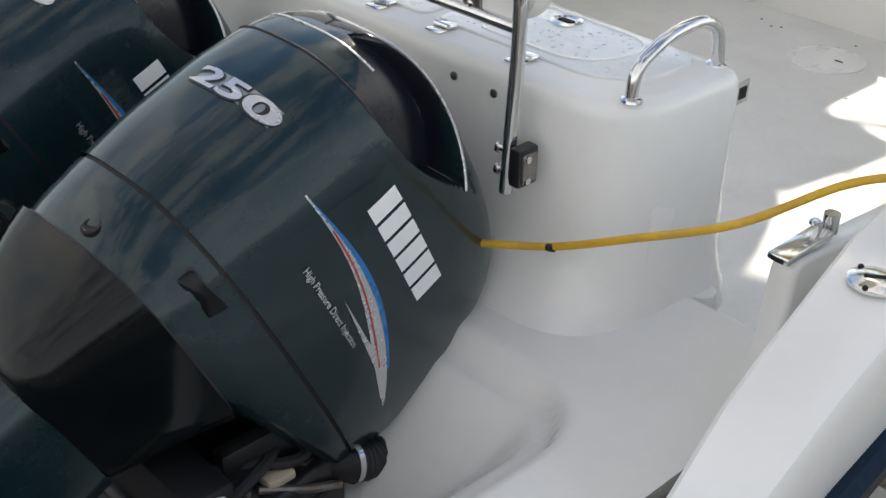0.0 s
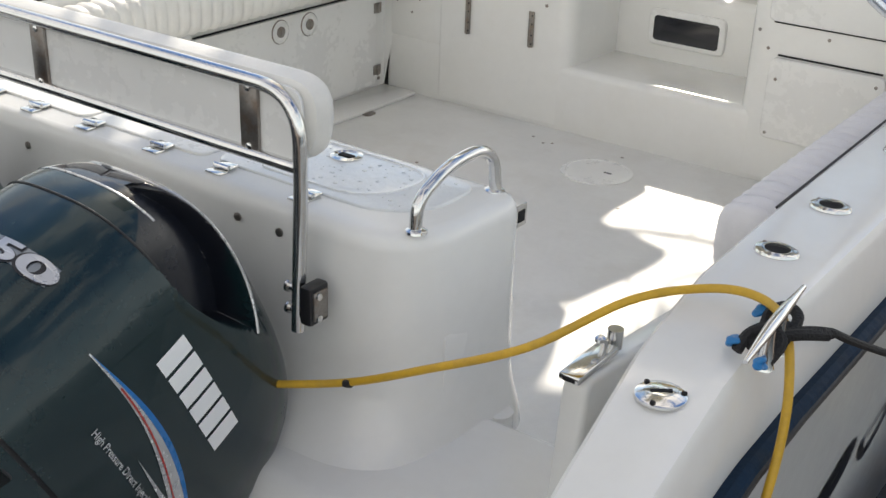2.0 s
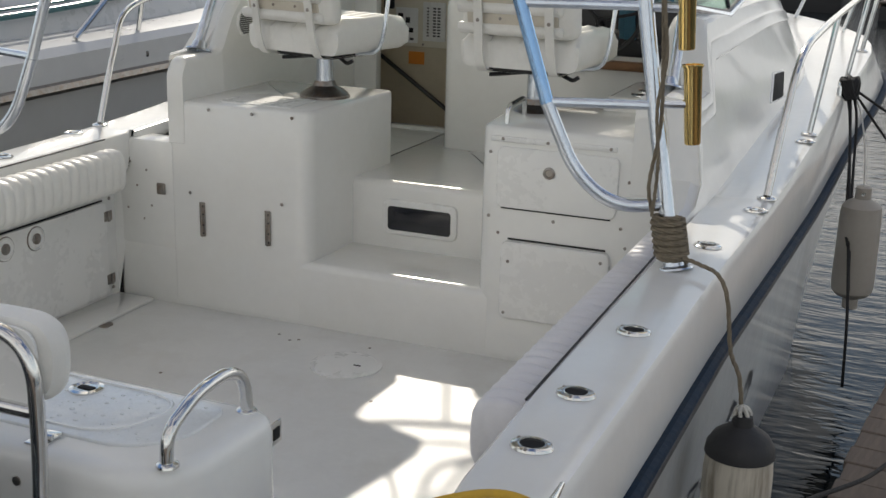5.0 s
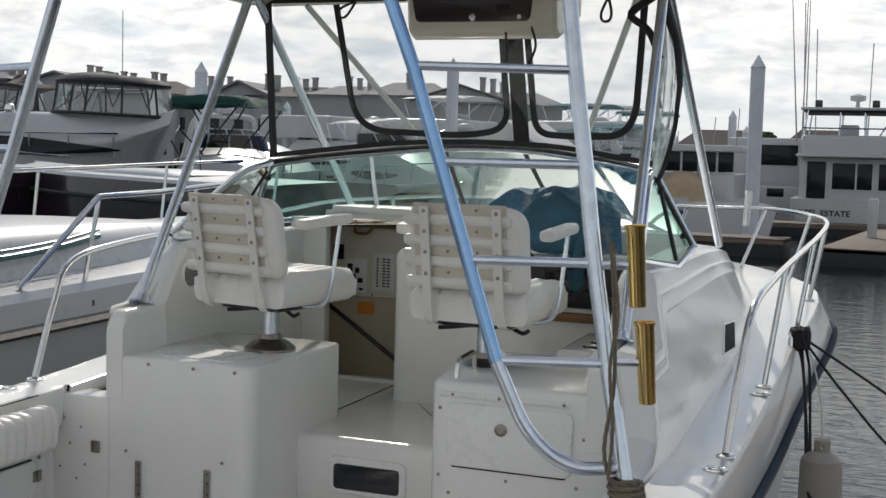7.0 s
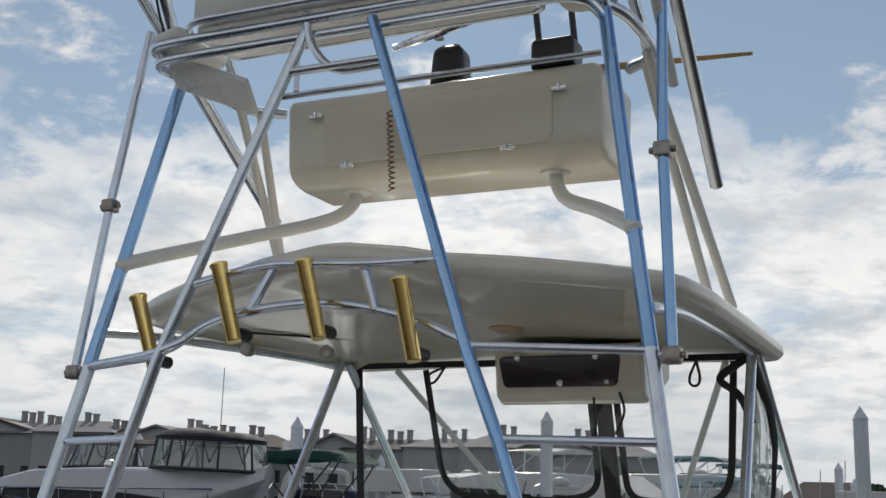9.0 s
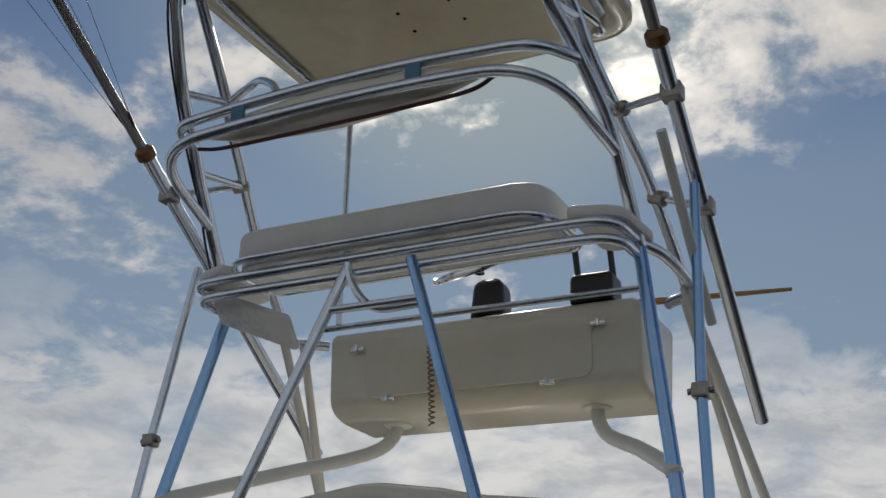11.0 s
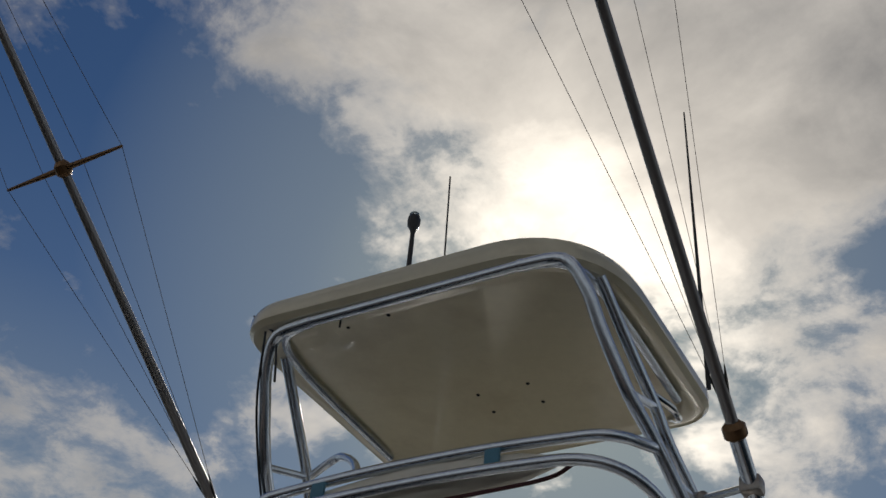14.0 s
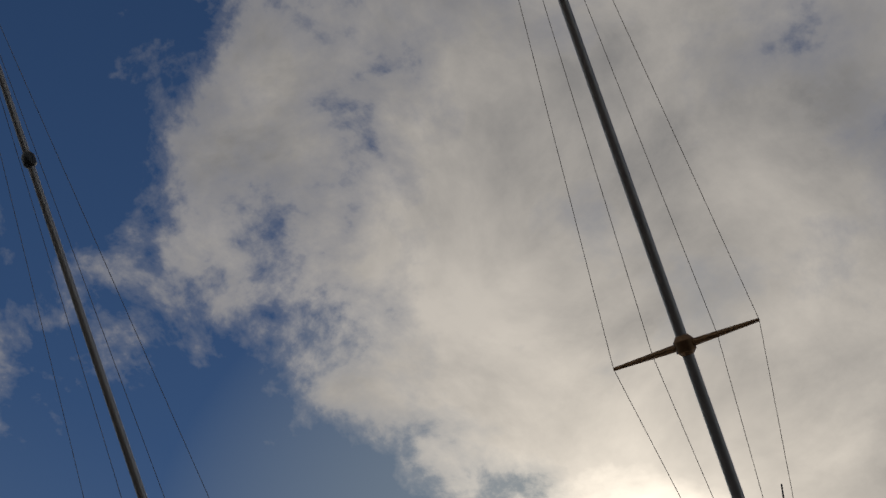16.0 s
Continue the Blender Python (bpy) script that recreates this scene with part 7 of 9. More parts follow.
def build_motor(cx, hose):
    O = Vector((cx, -2.267, 0.418))
    at = lambda w, v, u: O + Vector((w, 0, 0)) + EV * v + EU * u
    motor = thing("outboard_motor", (cx, -2.10, 0.2), "dark teal outboard motor tilted up " + ("before the yellow hose" if hose else "beside its twin"), "outboard motor", "twin outboard motors")
    # cowl: rings along the motor's axis, with a scooped intake on each side of the crown
    n, us = 320, list(np.linspace(0.004, 0.335, 26)) + list(np.linspace(0.34, 0.538, 120))
    bm = bmesh.new()
    rows, inset = [], {}
    for i, u in enumerate(us):
        hw, vf, va = cowl_at(u)
        row = []
        for k, (w, v) in enumerate(oval(hw, vf, va, n)):
            deep = min(1.0, max(0.0, (u - intake_low(v)) / 0.010)) * min(1.0, max(0.0, (intake_top(v) - u) / 0.010)) if abs(w) > 0.075 else 0.0
            inset[(i, k)] = deep
            row.append(at(w * (1 - 0.36 * deep), v, u - 0.012 * deep))
        rows.append(row)
    rs = [ring(bm, r) for r in rows]
    for i in range(len(rs) - 1):
        for k in range(n):
            j = (k + 1) % n
            f = bm.faces.new((rs[i][k], rs[i][j], rs[i + 1][j], rs[i + 1][k]))
            d = sum(inset[c] for c in ((i, k), (i, j), (i + 1, j), (i + 1, k))) / 4
            u, v = us[i], (rows[i][k] - O).dot(EV)
            if d > 0.45:
                f.material_index = 1
            elif u > 0.405 and v > 0.0 and abs((rows[i][k] - O).x) < 0.15:
                f.material_index = 2
    bm.faces.new(rs[-1])
    cowl = part("cowl", bm, [TEAL, INTAKE, SMOKE], motor, "glossy dark teal cowl with dark air intakes", angle=40)
    # bright lip along the upper edge of each intake
    for s in MIRROR:
        lip = []
        for v in np.linspace(-0.055, 0.285, 34):
            u = intake_top(v) + 0.004
            lip.append(at(s * (cowl_side(u, v) + 0.001), v, u))
        part("intake_lip", tubes([lip], 0.0030, 6), SILVER, cowl)
    part("crown_seam", tubes([[at(w, cowl_back(0.352, w) + 0.0005, 0.352) for w in np.linspace(-0.19, 0.19, 40)]], 0.0022, 6), RUBBER, cowl)
    part("crown_trim", tubes([[at(w, cowl_back(0.408, w) + 0.0005, 0.408) for w in np.linspace(-0.15, 0.15, 30)]], 0.0022, 6), SILVER, cowl)
    # black gasket and lower cowl
    bm = bmesh.new()
    skin(bm, [[at(w, v, u) for w, v in oval(0.221, -0.455, 0.325, 60)] for u in (-0.006, 0.006)], True, True, True)
    part("gasket", bm, RUBBER, motor)
    bm = bmesh.new()
    low = [(-0.004, 0.226, -0.468, 0.33), (-0.03, 0.2255, -0.455, 0.328), (-0.05, 0.223, -0.40, 0.324), (-0.075, 0.219, -0.28, 0.319), (-0.10, 0.212, -0.17, 0.312), (-0.117, 0.207, -0.12, 0.307), (-0.119, 0.20, -0.11, 0.30)]
    skin(bm, [[at(w, v, u) for w, v in oval(hw, vf, va, 72)] for u, hw, vf, va in low], True, True, True)
    pan = part("lower_cowl", bm, TEAL, motor, "dark teal lower cowl")
    bm = bmesh.new()
    apron = [(-0.121, 0.205, -0.115, 0.306), (-0.16, 0.193, -0.10, 0.299), (-0.22, 0.172, -0.08, 0.284), (-0.28, 0.150, -0.07, 0.266), (-0.325, 0.132, -0.06, 0.248), (-0.335, 0.118, -0.05, 0.235)]
    skin(bm, [[at(w, v, u) for w, v in oval(hw, vf, va, 72, 4.2)] for u, hw, vf, va in apron], True, True, True)
    part("apron", bm, TEALDARK, motor, "glossy apron under the cowl, its shade painted near-black")
    bm = bmesh.new()
    tube(bm, [at(w, v, -0.119) for w, v in oval(0.207, -0.119, 0.307, 60)], 0.0025, 6, closed=True)
    part("seam", bm, RUBBER, pan)
    # leg
    bm = bmesh.new()
    skin(bm, [[at(w, v, u) for w, v in oval(hw, vf, va, 48, 3.2)] for u, hw, vf, va in ((-0.33, 0.126, -0.09, 0.240), (-0.45, 0.112, -0.10, 0.232), (-0.62, 0.095, -0.11, 0.222), (-0.80, 0.08, -0.10, 0.21), (-0.95, 0.06, -0.10, 0.19))], True, True, True)
    part("leg", bm, TEAL, motor, "teal mid section")
    bm = bmesh.new()
    box(bm, (-0.15, -0.34, -0.62), (0.15, -0.20, -0.26), 0.04, 3, Matrix.Translation(O) @ Matrix(((1, 0, 0, 0), (0, EV.y, EU.y, 0), (0, EV.z, EU.z, 0), (0, 0, 0, 1))))
    part("bracket", bm, BLACK, motor, "black clamp bracket")
    for s in MIRROR:
        bm = bmesh.new()
        box(bm, (cx + s * 0.13 - 0.02, -2.36, -0.10), (cx + s * 0.13 + 0.02, -2.16, 0.20), 0.015)
        cylinder(bm, (cx + s * 0.10, -2.20, 0.06), (cx + s * 0.155, -2.20, 0.06), 0.03, n=16)
        part("clamp_arm", bm, BLACK, motor, "black transom clamp")
    # pad, swivel bracket, tilt ram and clamp screws on the transom
    bm = bmesh.new()
    box(bm, (cx - 0.225, -2.475, 0.04), (cx + 0.225, -2.385, 0.213), 0.008)
    part("transom_pad", bm, BLACK, motor, "black pad over the transom edge")
    bm = bmesh.new()
    slab(bm, rounded([(cx - 0.20, -2.50), (cx + 0.20, -2.50), (cx + 0.21, -2.28), (cx + 0.17, -2.10), (cx - 0.17, -2.10), (cx - 0.21, -2.28)], 0.03), -0.15, 0.10, 0.02)
    swivel = part("swivel_bracket", bm, BLACK, motor, "black swivel bracket")
    part("tilt_ram", tubes([[(cx + 0.10, -2.40, 0.12), (cx + 0.11, -2.16, 0.11)]], 0.024, 16), DULL, swivel)
    for sx, sy in ((0.165, -2.33), (0.145, -2.19), (0.16, -2.43)):
        bm = bmesh.new()
        turned(bm, (cx + sx, sy, 0.097), (0, 0, 1), [(0, 0.024), (0.010, 0.024), (0.014, 0.014), (0.024, 0.012), (0.026, 0.0)], 6)
        part("clamp_screw", bm, DULL, swivel)
    bm = bmesh.new()
    box(bm, (cx + 0.125, -2.29, 0.101), (cx + 0.185, -2.23, 0.122), 0.006)
    part("anode", bm, BEIGE, swivel, "pale corroded anode block")
    for pts in ([(0.19, -2.48, 0.11), (0.19, -2.38, 0.14), (0.16, -2.28, 0.15), (0.10, -2.17, 0.16), (0.08, -2.08, 0.18)], [(0.16, -2.49, 0.13), (0.13, -2.36, 0.16), (0.17, -2.22, 0.13), (0.12, -2.12, 0.13)]):
        part("wiring_loom", tubes([spline([(cx + p, q, r) for p, q, r in pts], 8)], 0.012, 8), RUBBER, swivel)
    # hoses, link and side plate in the open space before the leg
    for pts, r, mat, nm in (([(0.16, -0.42, -0.04), (0.19, -0.36, -0.14), (0.15, -0.30, -0.24), (0.12, -0.26, -0.36)], 0.014, RUBBER, "fuel_hose"), ([(0.05, -0.44, -0.03), (0.10, -0.40, -0.16), (0.17, -0.33, -0.20), (0.18, -0.27, -0.30)], 0.011, BLACK, "cable"), ([(0.19, -0.40, -0.05), (0.20, -0.33, -0.10), (0.17, -0.26, -0.17)], 0.009, DULL, "shift_link")):
        part(nm, tubes([spline([at(*p) for p in pts], 8)], r, 10), mat, motor)
    bm = bmesh.new()
    slab(bm, rounded([(-0.13, -0.43), (-0.03, -0.43), (-0.05, -0.33), (-0.12, -0.32)], 0.02), 0.15, 0.158, 0.003, place=lambda u, v, w: at(w, v, u))
    part("side_plate", bm, DULL, motor)
    # latch
    bm = bmesh.new()
    lat = lambda u, v, w: at(cowl_side(0.0, v) + w + 0.002 + min(0.0, u) * 0.16, v, u)
    slab(bm, rounded([(-0.108, 0.165), (-0.022, 0.150), (-0.028, 0.240), (-0.108, 0.243)], 0.010), 0.0, 0.0035, 0.002, place=lat)
    clip = part("cowl_latch", bm, RUBBER, motor, "latch recess with a steel-faced dark handle")
    bm = bmesh.new()
    slab(bm, rounded([(-0.102, 0.168), (-0.062, 0.161), (-0.062, 0.236), (-0.102, 0.238)], 0.008), 0.003, 0.0045, 0.001, place=lat)
    part("recess_face", bm, SILVER, clip)
    bm = bmesh.new()
    slab(bm, rounded([(-0.062, 0.160), (-0.027, 0.154), (-0.032, 0.235), (-0.062, 0.238)], 0.006), 0.003, 0.009, 0.003, place=lat)
    part("latch_handle", bm, TEALDARK, clip)
    bm = bmesh.new()
    for v, u in ((0.119, -0.064), (0.255, -0.109)):
        w = cowl_side(0.0, v) + u * 0.15
        turned(bm, at(w, v, u), (1, -0.1, 0.2), [(-0.01, 0.009), (0.001, 0.009), (0.002, 0.005)], 14)
    part_each("plug", bm, BLACK, pan)
    bm = bmesh.new()
    turned(bm, at(0.047, cowl_back(0.0, 0.047) - 0.013, -0.085), EV, [(-0.01, 0.019), (0.001, 0.019), (0.002, 0.014), (-0.001, 0.012), (-0.001, 0)], 20)
    part("water_outlet", bm, DARK, pan)
    # decals on the side: six plain letter blocks, swoosh, small lettering
    for s in MIRROR:
        wide, gap = 0.0345, 0.0072
        for k in range(6):
            bm = bmesh.new()
            v0 = 0.100 - k * (wide + gap)
            for i in range(4):
                for j in range(4):
                    q = []
                    for a, b in ((i, j), (i + 1, j), (i + 1, j + 1), (i, j + 1)):
                        u = 0.248 + 0.068 * b / 4
                        v = v0 - wide * a / 4 - 0.004 * (b / 4 - 0.5)
                        if k == 0:
                            v -= 0.0
                        q.append(bm.verts.new(at(s * (cowl_side(u, v) + 0.0015), v, u)))
                    bm.faces.new(q)
            part("brand_block", bm, WHITE, cowl, "white decal block")

        def band(curve, mat, name):
            bm = bmesh.new()
            rows = [[at(s * (cowl_side(u, v) + lift), v, u) for u, v, lift in line] for line in curve]
            skin(bm, rows, False)
            part(name, bm, mat, cowl)

        steps = np.linspace(0, 1, 26)
        centre = lambda q: (0.178 - 0.082 * q + 0.042 * math.sin(math.pi * q ** 1.1), 0.203 - 0.496 * q)
        wide_silver = lambda q: 0.003 + 0.030 * math.sin(math.pi * q ** 1.9) ** 0.9
        band([[(centre(q)[0] + wide_silver(q) * (f - 0.9), centre(q)[1], 0.0014) for f in (0, 0.5, 1)] for q in steps], SILVER, "silver_swoosh")
        band([[(centre(q)[0] + wide_silver(q) * 0.1 + 0.011 * math.sin(math.pi * q) * f, centre(q)[1], 0.0018) for f in (0, 0.5, 1)] for q in steps[:22]], BLUE, "blue_stripe")
        band([[(centre(q)[0] - wide_silver(q) * 0.62 + 0.0035 * f, centre(q)[1], 0.0020) for f in (0, 1)] for q in steps[4:21]], RED, "red_stripe")
        band([[(0.131 - 0.010 * q + 0.011 * q * (f - 0.5) * 1.5, 0.0 - 0.20 * q, 0.0016) for f in (0, 1)] for q in steps], SILVER, "lower_swoosh")
        bm = text_mesh("High Pressure Direct Injection", 0.0185, 0.0003)
        bmesh.ops.subdivide_edges(bm, edges=[e for e in bm.edges if e.calc_length() > 0.02], cuts=2)
        for vert in bm.verts:
            a, b = vert.co.x, vert.co.y
            v = 0.108 - a * 0.92 if s > 0 else -0.11 + a * 0.92
            u = 0.099 + b
            vert.co = at(s * (cowl_side(u, v) + 0.0016), v, u)
        part("small_lettering", bm, SILVER, cowl, "silver words High Pressure Direct Injection", smooth=False)
    # rating number on the after face
    bm = bmesh.new()
    plate = [[at(w, cowl_back(u, w) + 0.0008, u) for u in np.linspace(0.203, 0.240, 5)] for w in np.linspace(-0.04, 0.138, 24)]
    skin(bm, plate, False)
    part("number_plate", bm, SILVERDARK, cowl, "dull silver patch behind the number")
    for mat, grow, lift, name in ((BLACK, 0.0038, 0.0016, "number_edge"), (SILVER, 0.0016, 0.0028, "number")):
        bm = text_mesh("250", 0.058, grow)
        bmesh.ops.triangulate(bm, faces=bm.faces)
        x0, wide = min(v.co.x for v in bm.verts), max(v.co.x for v in bm.verts) - min(v.co.x for v in bm.verts)
        for _ in range(2):
            bmesh.ops.subdivide_edges(bm, edges=[e for e in bm.edges if e.calc_length() > 0.010], cuts=1)
        for vert in bm.verts:
            w, u = -0.047 + (vert.co.x - x0) / wide * 0.192 + (vert.co.y - 0.02) * 0.12, 0.2005 + vert.co.y * 0.92 + (0.0015 if name == "number" else 0.0)
            vert.co = at(w, cowl_back(u, w) + lift, u)
        part(name, bm, mat, cowl, "silver number 250", smooth=False)
    # ribbed cable sleeve from the lower front
    bm = bmesh.new()
    path = spline([at(0.14, -0.37, -0.035), at(0.170, -0.415, 0.0), at(0.172, -0.450, 0.05), at(0.135, -0.475, 0.125), at(0.08, -0.48, 0.22), at(0.04, -0.47, 0.30)], 14)
    tube(bm, path, lambda q: 0.040 - 0.006 * q + 0.0015 * math.sin(q * 260) * min(1, q * 3), 16)
    part("cable_sleeve", bm, RUBBER, motor, "ribbed black cable sleeve")
    bm = bmesh.new()
    turned(bm, at(0.166, -0.408, -0.006), (at(0.172, -0.450, 0.05) - at(0.160, -0.395, -0.02)), [(0, 0.043), (0.012, 0.043)], 20)
    part("sleeve_clamp", bm, CHROME, motor)
    return motor


build_motor(0.365, True)
build_motor(-0.365, False)

# Hose, lines and fenders
hose = thing("water_hose", (1.25, -1.55, 0.72), "yellow water hose lying over the covering board and down the hull", "hose")
path = [(0.42, -1.67, 0.31), (0.49, -1.735, 0.375), (0.545, -1.797, 0.425), (0.70, -1.75, 0.466), (0.87, -1.745, 0.555), (1.04, -1.70, 0.640), (1.16, -1.60, 0.724), (1.25, -1.515, 0.742), (1.33, -1.505, 0.752), (1.395, -1.545, 0.745), (1.43, -1.585, 0.68), (1.445, -1.62, 0.58), (1.45, -1.69, 0.42), (1.46, -1.80, 0.1), (1.50, -1.9, -0.3)]
part("hose", tubes([spline(path, 8)], 0.0075, 14), HOSE, hose)
bm = bmesh.new()
turned(bm, (0.695, -1.752, 0.4635), (1, 0, 0.3), [(0, 0.0077), (0.008, 0.0083), (0.016, 0.0077)], 12)
part("scuff", bm, RUBBER, hose)


def strands(bm, p, r):
    """Three twisted strands along a path."""
    dense = []
    for a, b in zip(p, p[1:]):
        m = max(1, int((b - a).length / (r * 1.2)))
        dense += [a.lerp(b, k / m) for k in range(m)]
    dense.append(p[-1])
    for s in range(3):
        strand = []
        for i, q in enumerate(dense):
            d = (dense[min(i + 1, len(dense) - 1)] - dense[max(i - 1, 0)]).normalized()
            side = d.cross(Vector((0.31, 0.52, 0.79))).normalized()
            up = d.cross(side)
            ang = i * 0.55 + s * 2.094
            strand.append(q + (side * math.cos(ang) + up * math.sin(ang)) * r * 0.5)
        tube(bm, strand, r * 0.58, 5)


def rope(name, label, pts, r, mat, cat="rope", twist=True):
    ob = thing(name, pts[0], label, cat)
    p = spline(pts, 10)
    bm = bmesh.new()
    if not twist:
        tube(bm, p, r, 8)
    else:
        strands(bm, p, r)
    part("line", bm, mat, ob)
    return ob


DOCKLINE = [(1.440, -1.545, 0.742), (1.458, -1.51, 0.733), (1.474, -1.40, 0.671), (1.494, -1.05, 0.487), (1.526, -0.75, 0.346), (1.588, -0.45, 0.241), (1.622, -0.32, 0.20), (1.70, -0.1, 0.16), (1.82, 0.3, 0.06), (1.90, 0.7, -0.03)]
spring = rope("dock_line", "black mooring line made fast to the after cleat", DOCKLINE, 0.0068, ROPEB, twist=False)
for pts in ([(1.366, -1.545, 0.724), (1.366, -1.522, 0.742), (1.388, -1.510, 0.753), (1.412, -1.530, 0.748), (1.410, -1.575, 0.730)], [(1.362, -1.640, 0.724), (1.368, -1.615, 0.743), (1.392, -1.600, 0.756), (1.418, -1.612, 0.746), (1.412, -1.645, 0.724)], [(1.372, -1.625, 0.730), (1.395, -1.585, 0.742), (1.402, -1.55, 0.740), (1.385, -1.525, 0.728)], [(1.395, -1.600, 0.740), (1.428, -1.566, 0.742), (1.460, -1.526, 0.735)], [(1.400, -1.575, 0.738), (1.436, -1.545, 0.741), (1.462, -1.515, 0.734)]):
    bm = bmesh.new()
    tube(bm, spline(pts, 6), 0.0092, 8)
    part("cleat_turn", bm, ROPEB, spring)
rag = thing("blue_wrapping", (1.35, -1.62, 0.72), "crumpled blue plastic wrapping round the cleat turns", "wrapping")
for c in ((1.350, -1.512, 0.735), (1.352, -1.632, 0.733), (1.408, -1.662, 0.728)):
    bm = bmesh.new()
    bmesh.ops.create_icosphere(bm, subdivisions=3, radius=0.0125)
    for v in bm.verts:
        n = noise.noise(v.co * 60 + Vector(c) * 9)
        v.co = Vector((v.co.x * 1.0, v.co.y * 1.3, v.co.z * 0.65)) * (1 + 1.1 * n) + Vector(c)
    part("scrap", bm, TARP, rag, angle=20)

# hemp line lashed round the foot of the tower
lash = thing("hemp_line", (1.25, 0.02, 0.77), "weathered tan rope lashed round the tower foot, holding a fender", "rope")
bm = bmesh.new()
turns = []
for i in range(240):
    a = i / 240 * 9 * 2 * math.pi
    z = 0.735 + 0.118 * i / 240
    cx, cy, _ = LEG(z)
    turns.append(Vector((cx + 0.036 * math.cos(a), cy + 0.036 * math.sin(a), z)))
strands(bm, turns, 0.0088)
turns = [Vector((LEG(z)[0] + 0.043 * math.cos(a), LEG(z)[1] + 0.043 * math.sin(a), z)) for z, a in ((0.745 + 0.10 * k / 160, k / 160 * 6 * 6.283 + 1) for k in range(160))]
strands(bm, turns, 0.0080)
part("lashing", bm, ROPET, lash)
rope("halyard", "two grey-brown lines hanging down along the tower leg", [(1.195, -0.02, 0.87), (1.185, -0.03, 0.95), (1.20, -0.01, 1.1), (1.190, 0.015, 1.25), (1.180, 0.02, 1.38), (1.170, 0.03, 1.47)], 0.0055, ROPET)
rope("halyard", "two grey-brown lines hanging down along the tower leg", [(1.200, -0.035, 0.86), (1.205, -0.03, 1.0), (1.190, -0.02, 1.15), (1.200, 0.005, 1.28), (1.185, 0.015, 1.40), (1.172, 0.032, 1.47)], 0.0050, ROPET)
rope("fender_line", "tan rope led over the covering board to the fender", [(1.29, -0.02, 0.752), (1.34, -0.04, 0.745), (1.395, -0.07, 0.732), (1.43, -0.10, 0.68), (1.455, -0.13, 0.55), (1.49, -0.18, 0.50), (1.51, -0.21, 0.41)], 0.0060, ROPET)


def build_fender(base, r, h, label, black_top, skin_mat, looks):
    f = thing("fender", base, label, "fender", "fenders along the hull")
    bm = bmesh.new()
    x, y, z = base
    prof = [(0, 0.03), (0.02, 0.07 * r / 0.11), (0.05, r * 0.85), (0.10, r), (h - 0.12, r), (h - 0.06, r * 0.95)]
    if not black_top:
        prof = [(0, 0.028), (0.005, 0.034), (0.05, 0.034), (0.065, r * 0.75), (0.085, r * 0.95), (0.12, r), (h - 0.13, r * 0.97), (h - 0.09, r * 0.92), (h - 0.07, r * 0.7), (h - 0.055, 0.034), (h - 0.005, 0.034), (h, 0.026), (h, 0.0)]
    turned(bm, base, (0, 0, 1), prof, 32)
    part("body", bm, skin_mat, f, looks)
    bm = bmesh.new()
    if black_top:
        turned(bm, (x, y, z + h - 0.07), (0, 0, 1), [(0, r * 1.01), (0.025, r * 0.97), (0.05, r * 0.80), (0.068, r * 0.52), (0.08, r * 0.32), (0.105, r * 0.27), (0.11, r * 0.1)], 32)
        part("cap", bm, RUBBER, f, "black rubber end")
    else:
        turned(bm, (x + 0.002, y - 0.028, z + h - 0.03), (0, -1, 0), [(0, 0.011), (0.009, 0.011), (0.009, 0.006), (0.004, 0.0)], 16)
        part("eye", bm, CHROME, f)
    return f


build_fender((1.515, -0.22, -0.26), 0.090, 0.637, "off-white cylindrical fender with a black top, stained brown", True, FENDER, "scuffed off-white body streaked with brown")
bm = bmesh.new()
knot = thing("rope_knot", (1.51, -0.21, 0.33), "frayed white rope knot on the fender", "knot")
for k in range(7):
    a = k * 0.9
    tube(bm, spline([(1.512, -0.215, 0.435), (1.512 + 0.02 * math.cos(a), -0.215 + 0.02 * math.sin(a), 0.42), (1.512 + 0.022 * math.cos(a + 1), -0.215 + 0.022 * math.sin(a + 1), 0.375)], 4), 0.006, 6)
part("strands", bm, ROPEW, knot)
build_fender((1.634, 2.30, -0.05), 0.092, 0.565, "long grey-brown fender hanging from the bow cleat", False, FENDERGREY, "dull grey-brown vinyl body")
rope("thin_rope", "thin pale cord holding the fender", [(1.50, 2.86, 0.86), (1.56, 2.7, 0.78), (1.61, 2.45, 0.66), (1.634, 2.30, 0.51)], 0.004, ROPEW, twist=False)
for pts in ([(1.485, 2.78, 0.85), (1.52, 2.7, 0.72), (1.585, 2.3, 0.36), (1.64, 2.02, 0.02), (1.66, 1.95, -0.3)], [(1.515, 2.80, 0.85), (1.545, 2.75, 0.72), (1.575, 2.5, 0.44), (1.615, 2.17, 0.20), (1.63, 2.12, 0.08)], [(1.50, 2.80, 0.85), (1.54, 2.6, 0.60), (1.575, 2.3, 0.34), (1.60, 2.18, 0.27)], [(1.51, 2.82, 0.86), (1.70, 2.85, 0.62), (1.96, 2.9, 0.34), (2.25, 3.0, 0.20)], [(1.50, 2.86, 0.87), (1.78, 3.1, 0.66), (2.1, 3.35, 0.42), (2.4, 3.6, 0.25)]):
    rope("mooring_line", "black mooring line from the bow cleat", pts, 0.0065, ROPEB, twist=False)
bm = bmesh.new()
coil = thing("coiled_line", (1.49, 2.80, 0.86), "tangle of black line on the bow cleat", "rope")
